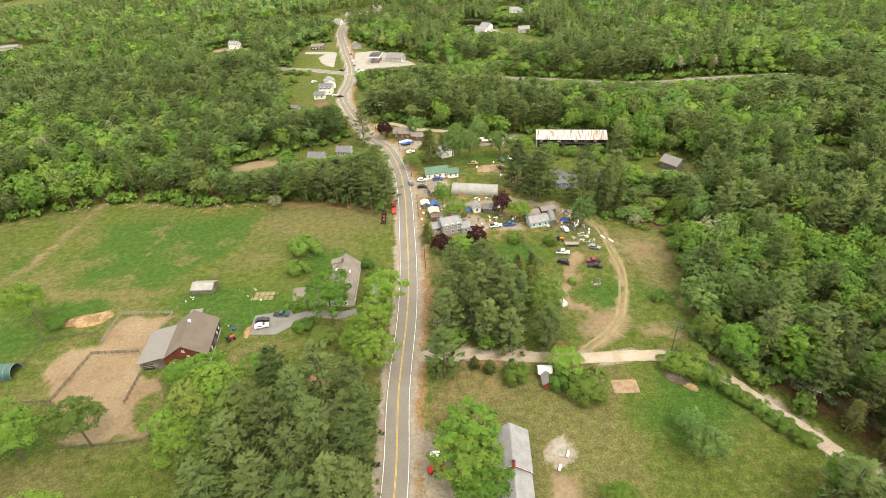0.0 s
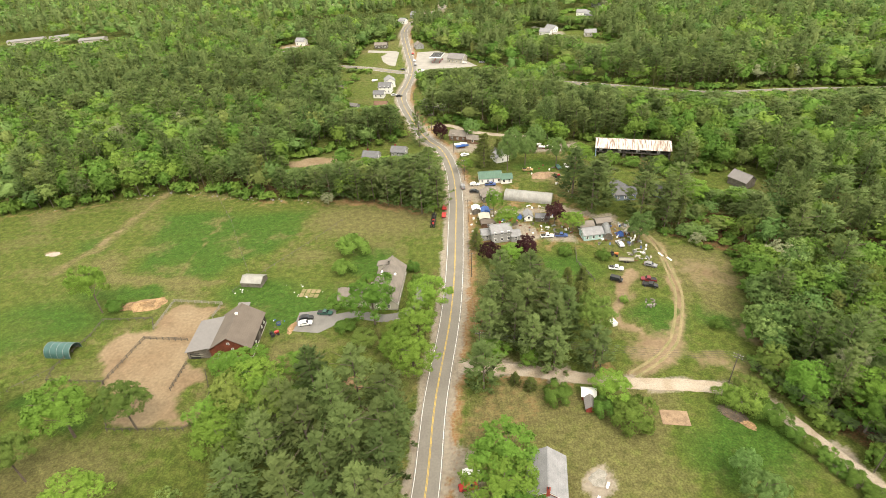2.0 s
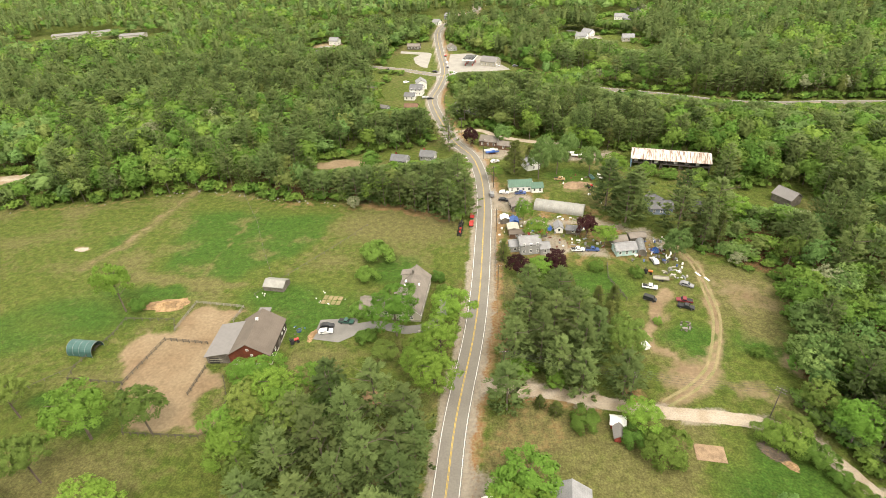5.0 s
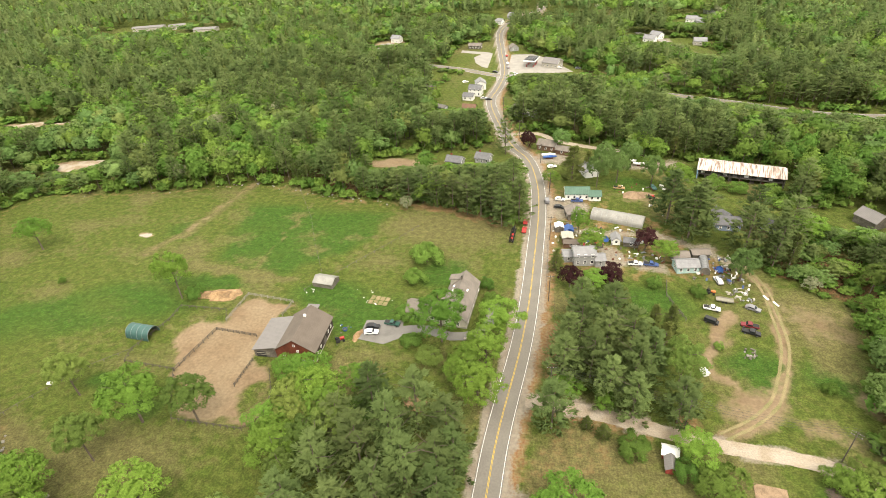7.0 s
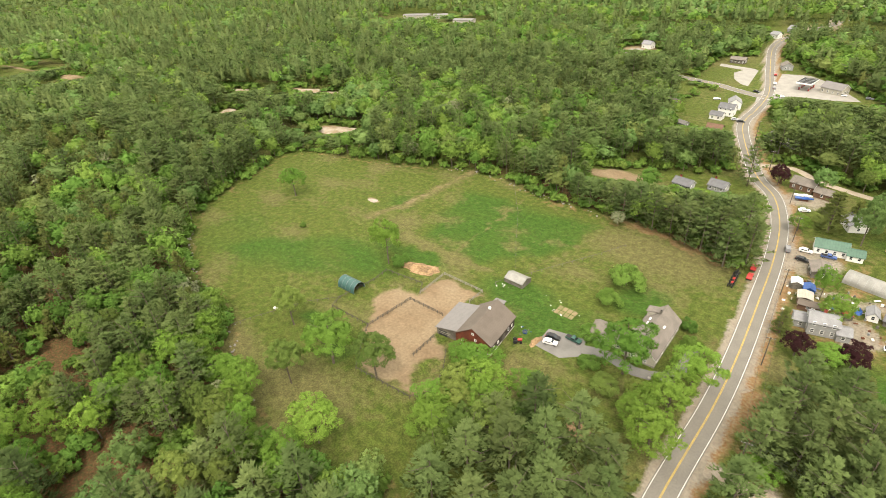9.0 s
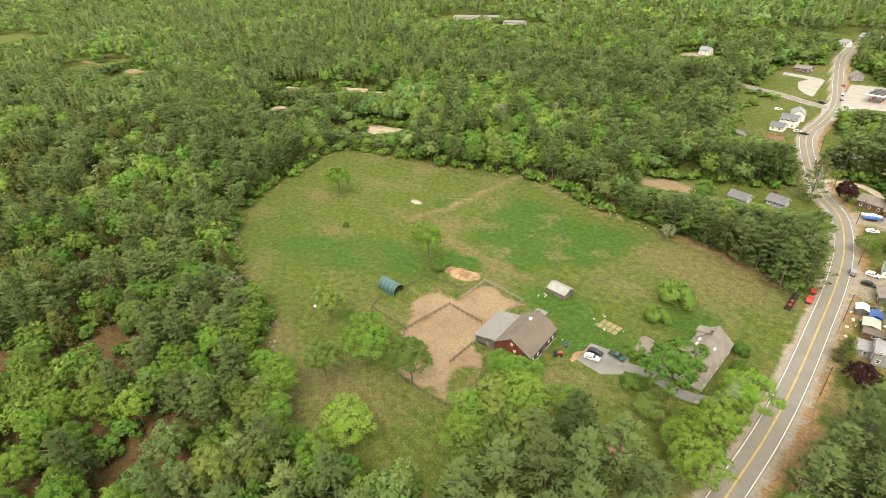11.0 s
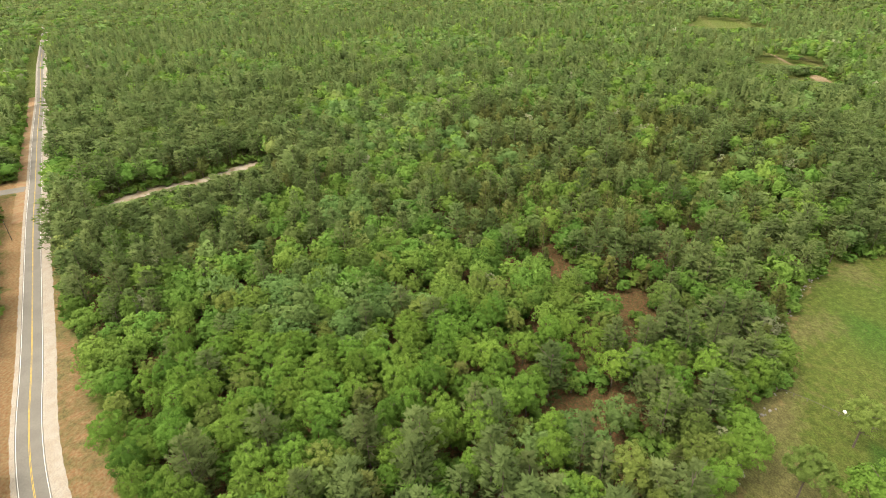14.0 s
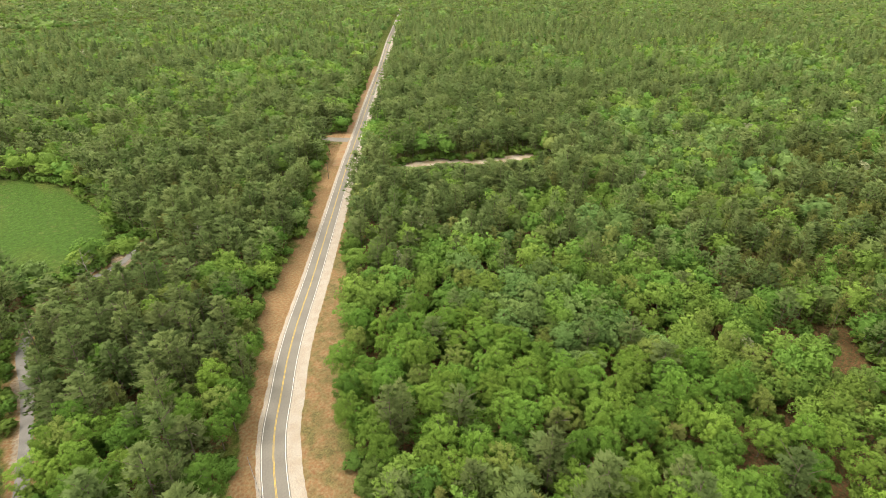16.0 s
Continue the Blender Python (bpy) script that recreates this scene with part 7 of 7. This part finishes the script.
crate_pile("goods along the nursery greenhouse", 30, 50, 198, 202, 14, (GREY_WOOD, WHITE_PAINT, PALE_WOOD), 10)
crate_pile("pale plastic chairs and bins on the meadow", -56, -40, 143, 153, 8, (WHITE_PAINT, CONCRETE), 11, 0.2, 0.45)


def tarp_heap(x, y, a, b, h, mat, label):
    heap("tarpaulin", label, "tarpaulin", x, y, a, b, h, mat, 0, int(abs(x)) + 3)


tarp_heap(70.6, 174.6, 1.8, 1.4, 1.8, BLUE_TARP, "bright blue tarpaulin over stored goods")
gable("blue_canopy", "blue tarpaulin canopy over stored goods", 20.2, 195.8, 5, 3.2, 3.6, 2.2, 2.9, BLUE_TARP, BLUE_TARP, "canopy", 0, 0, over=0.2)
gable("white_canopy", "white canvas canopy over stored goods", 16.5, 197.6, 5, 3.2, 3.4, 2.3, 3.0, GREY_WOOD, WHITE_TARP, "canopy", 0, 0, over=0.2)
tarp_heap(34.0, 191.6, 1.4, 1.4, 1.8, BLUE_TARP, "blue tarpaulin beside the garage")
gable("red_canopy", "small red canopy in the yard", 31.0, 186.6, 20, 2.4, 2.4, 1.7, 2.4, GREY_WOOD, PAINTS["red"], "canopy", 0, 0, over=0.15)
for x, y in ((81, 160), (83, 157)):
    tagged(link_bm("white_board", boxes((-1.2, 1.2, -0.3, 0.3, 0, 0.2), bevel=0.02), WHITE_PAINT), "white board lying beside the track", "board", "odds and ends").matrix_basis = pose(x, y, 0, 0, 0, 110)
tub = thing("water_tub", "round blue plastic water tub beside the barn", "tub", -51.6, 131.6)
bm = tube(bmesh.new(), (0, 0, 0), (0, 0, 0.6), 0.7, 0.8, 14)
bmesh.ops.delete(bm, geom=[max(bm.faces, key=lambda f: f.calc_center_median().z)], context="FACES_ONLY")
part("basin", bm, BLUE_TARP, tub)
part("water", tube(bmesh.new(), (0, 0, 0.42), (0, 0, 0.45), 0.74, 0.74, 14), GLASS, tub)
trough = thing("water_trough", "white water trough in the meadow", "trough", -130.6, 100.6, 10)
part("basin", boxes((-1.2, 1.2, -0.4, 0.4, 0, 0.15), (-1.2, 1.2, -0.4, -0.33, 0.15, 0.55), (-1.2, 1.2, 0.33, 0.4, 0.15, 0.55), (-1.2, -1.12, -0.33, 0.33, 0.15, 0.55), (1.12, 1.2, -0.33, 0.33, 0.15, 0.55)), WHITE_PAINT, trough)
for x, y in ((34.2, 67.4), (37.2, 70.6)):
    tagged(link_bm("white_bench", boxes((-0.8, 0.8, -0.3, 0.3, 0.35, 0.45), (-0.7, -0.6, -0.25, 0.25, 0, 0.35), (0.6, 0.7, -0.25, 0.25, 0, 0.35)), WHITE_PAINT), "small white bench on the lawn", "bench").matrix_basis = pose(x, y, 0, 0, 0, 60)


def dead_tree(x, y, h, seed):
    root = thing("dead_tree", "bare grey dead tree without leaves", "tree", x, y, float(rng.uniform(0, 360)), -0.1, "dead trees")
    new("trunk", tri_mesh("trunk", trunk_tris(h, 0.2, 5, 0, seed, 0.06), [DEADWOOD])).parent = root
    r = np.random.default_rng(seed)
    for k in range(16):
        z, a, L = h * r.uniform(0.3, 0.95), r.uniform(0, 6.28), h * r.uniform(0.12, 0.3)
        c = Vector((0.06 * z + math.cos(a) * L, math.sin(a) * L, z + L * 0.6))
        bm = tube(bmesh.new(), (0.06 * z, 0, z), c, 0.07, 0.03, 4)
        for j in range(3):
            b = a + r.uniform(-0.9, 0.9)
            tube(bm, c.lerp(Vector((0.06 * z, 0, z)), 0.2 * j), c + Vector((math.cos(b), math.sin(b), 0.5)) * float(L * 0.4), 0.035, 0.012, 3)
        part("limb", bm, DEADWOOD, root)


for k, (x, y, h) in enumerate(((-84.7, -57, 8), (-88, -196, 14), (-92, -192, 13), (-94.4, -16, 10), (-86.4, -7, 9), (-131, -11, 10), (-87, -54, 7), (-45.5, -198, 14), (-81, -59, 6))):
    dead_tree(x, y, h, 60 + k)
plant("pale blossoming trees", [("W", 114, 145, 13, 5), ("W", 104, 95, 15, 4.6), ("W", -175, 287, 16, 5.4), ("W", 153, 248, 15, 5), ("O", 35, 287, 11, 4)])
rail = thing("guard_rail", "short galvanised guard rail on the road bank", "guard rail", -42.6, -73.5, 74)
part("beam", boxes((-9, 5, -0.04, 0.04, 0.5, 0.8), bevel=0.02), GALV, rail)
for k in range(7):
    part("post", boxes((-8.6 + 2.2 * k, -8.45 + 2.2 * k, 0.04, 0.16, -0.1, 0.75)), GREY_WOOD, rail)


def scrap(k, x, y, yaw):
    """One piece of the yard's clutter: a barrel, a crate, a board or a tyre."""
    r = np.random.default_rng(900 + k)
    mat = (WHITE_PAINT, GALV, RUST, GREY_WOOD, PAINTS["blue"], CREAM, PAINTS["grey"])[k % 7]
    s = float(r.uniform(0.7, 1.2))
    if k % 4 == 0:
        bm = tube(bmesh.new(), (0, 0, 0), (0, 0, 0.9 * s), 0.32, 0.32, 10)
        name, label, cat = "barrel", "weathered drum standing in the cluttered yard", "barrel"
    elif k % 4 == 1:
        bm = boxes((-0.6 * s, 0.6 * s, -0.45, 0.45, 0, 0.7 * s), bevel=0.05)
        name, label, cat = "crate", "worn box of salvaged goods in the yard", "crate"
    elif k % 4 == 2:
        bm = boxes((-1.1 * s, 1.1 * s, -0.25, 0.25, 0, 0.08), bevel=0.02)
        name, label, cat = "plank", "loose plank lying flat on bare ground", "plank"
    else:
        bm = boxes((-0.8 * s, 0.8 * s, -0.35, 0.35, 0.25, 0.55), (-0.6 * s, -0.4 * s, -0.3, 0.3, 0, 0.25), (0.4 * s, 0.6 * s, -0.3, 0.3, 0, 0.25), (-0.7 * s, -0.5 * s, -0.3, 0.3, 0.55, 1.0), bevel=0.03)
        name, label, cat = "old_bench", "old bench frame amid the scrap of the yard", "bench"
    tagged(link_bm(name, bm, mat), label, cat, "scrap in the yard").matrix_basis = pose(x, y, 0, 0, 0, yaw)


k = 0
for cx, cy, rx, ry, n in ((72, 178, 5, 5, 16), (66, 170.5, 6, 2.5, 8), (74, 167, 5, 4, 10), (30, 190, 6, 3, 8), (20, 200, 4, 3, 6), (46, 191.5, 5, 2, 6), (54, 216, 6, 6, 5)):
    for j in range(n):
        scrap(k, cx + float(rng.uniform(-rx, rx)), cy + float(rng.uniform(-ry, ry)), float(rng.uniform(0, 360)))
        k += 1
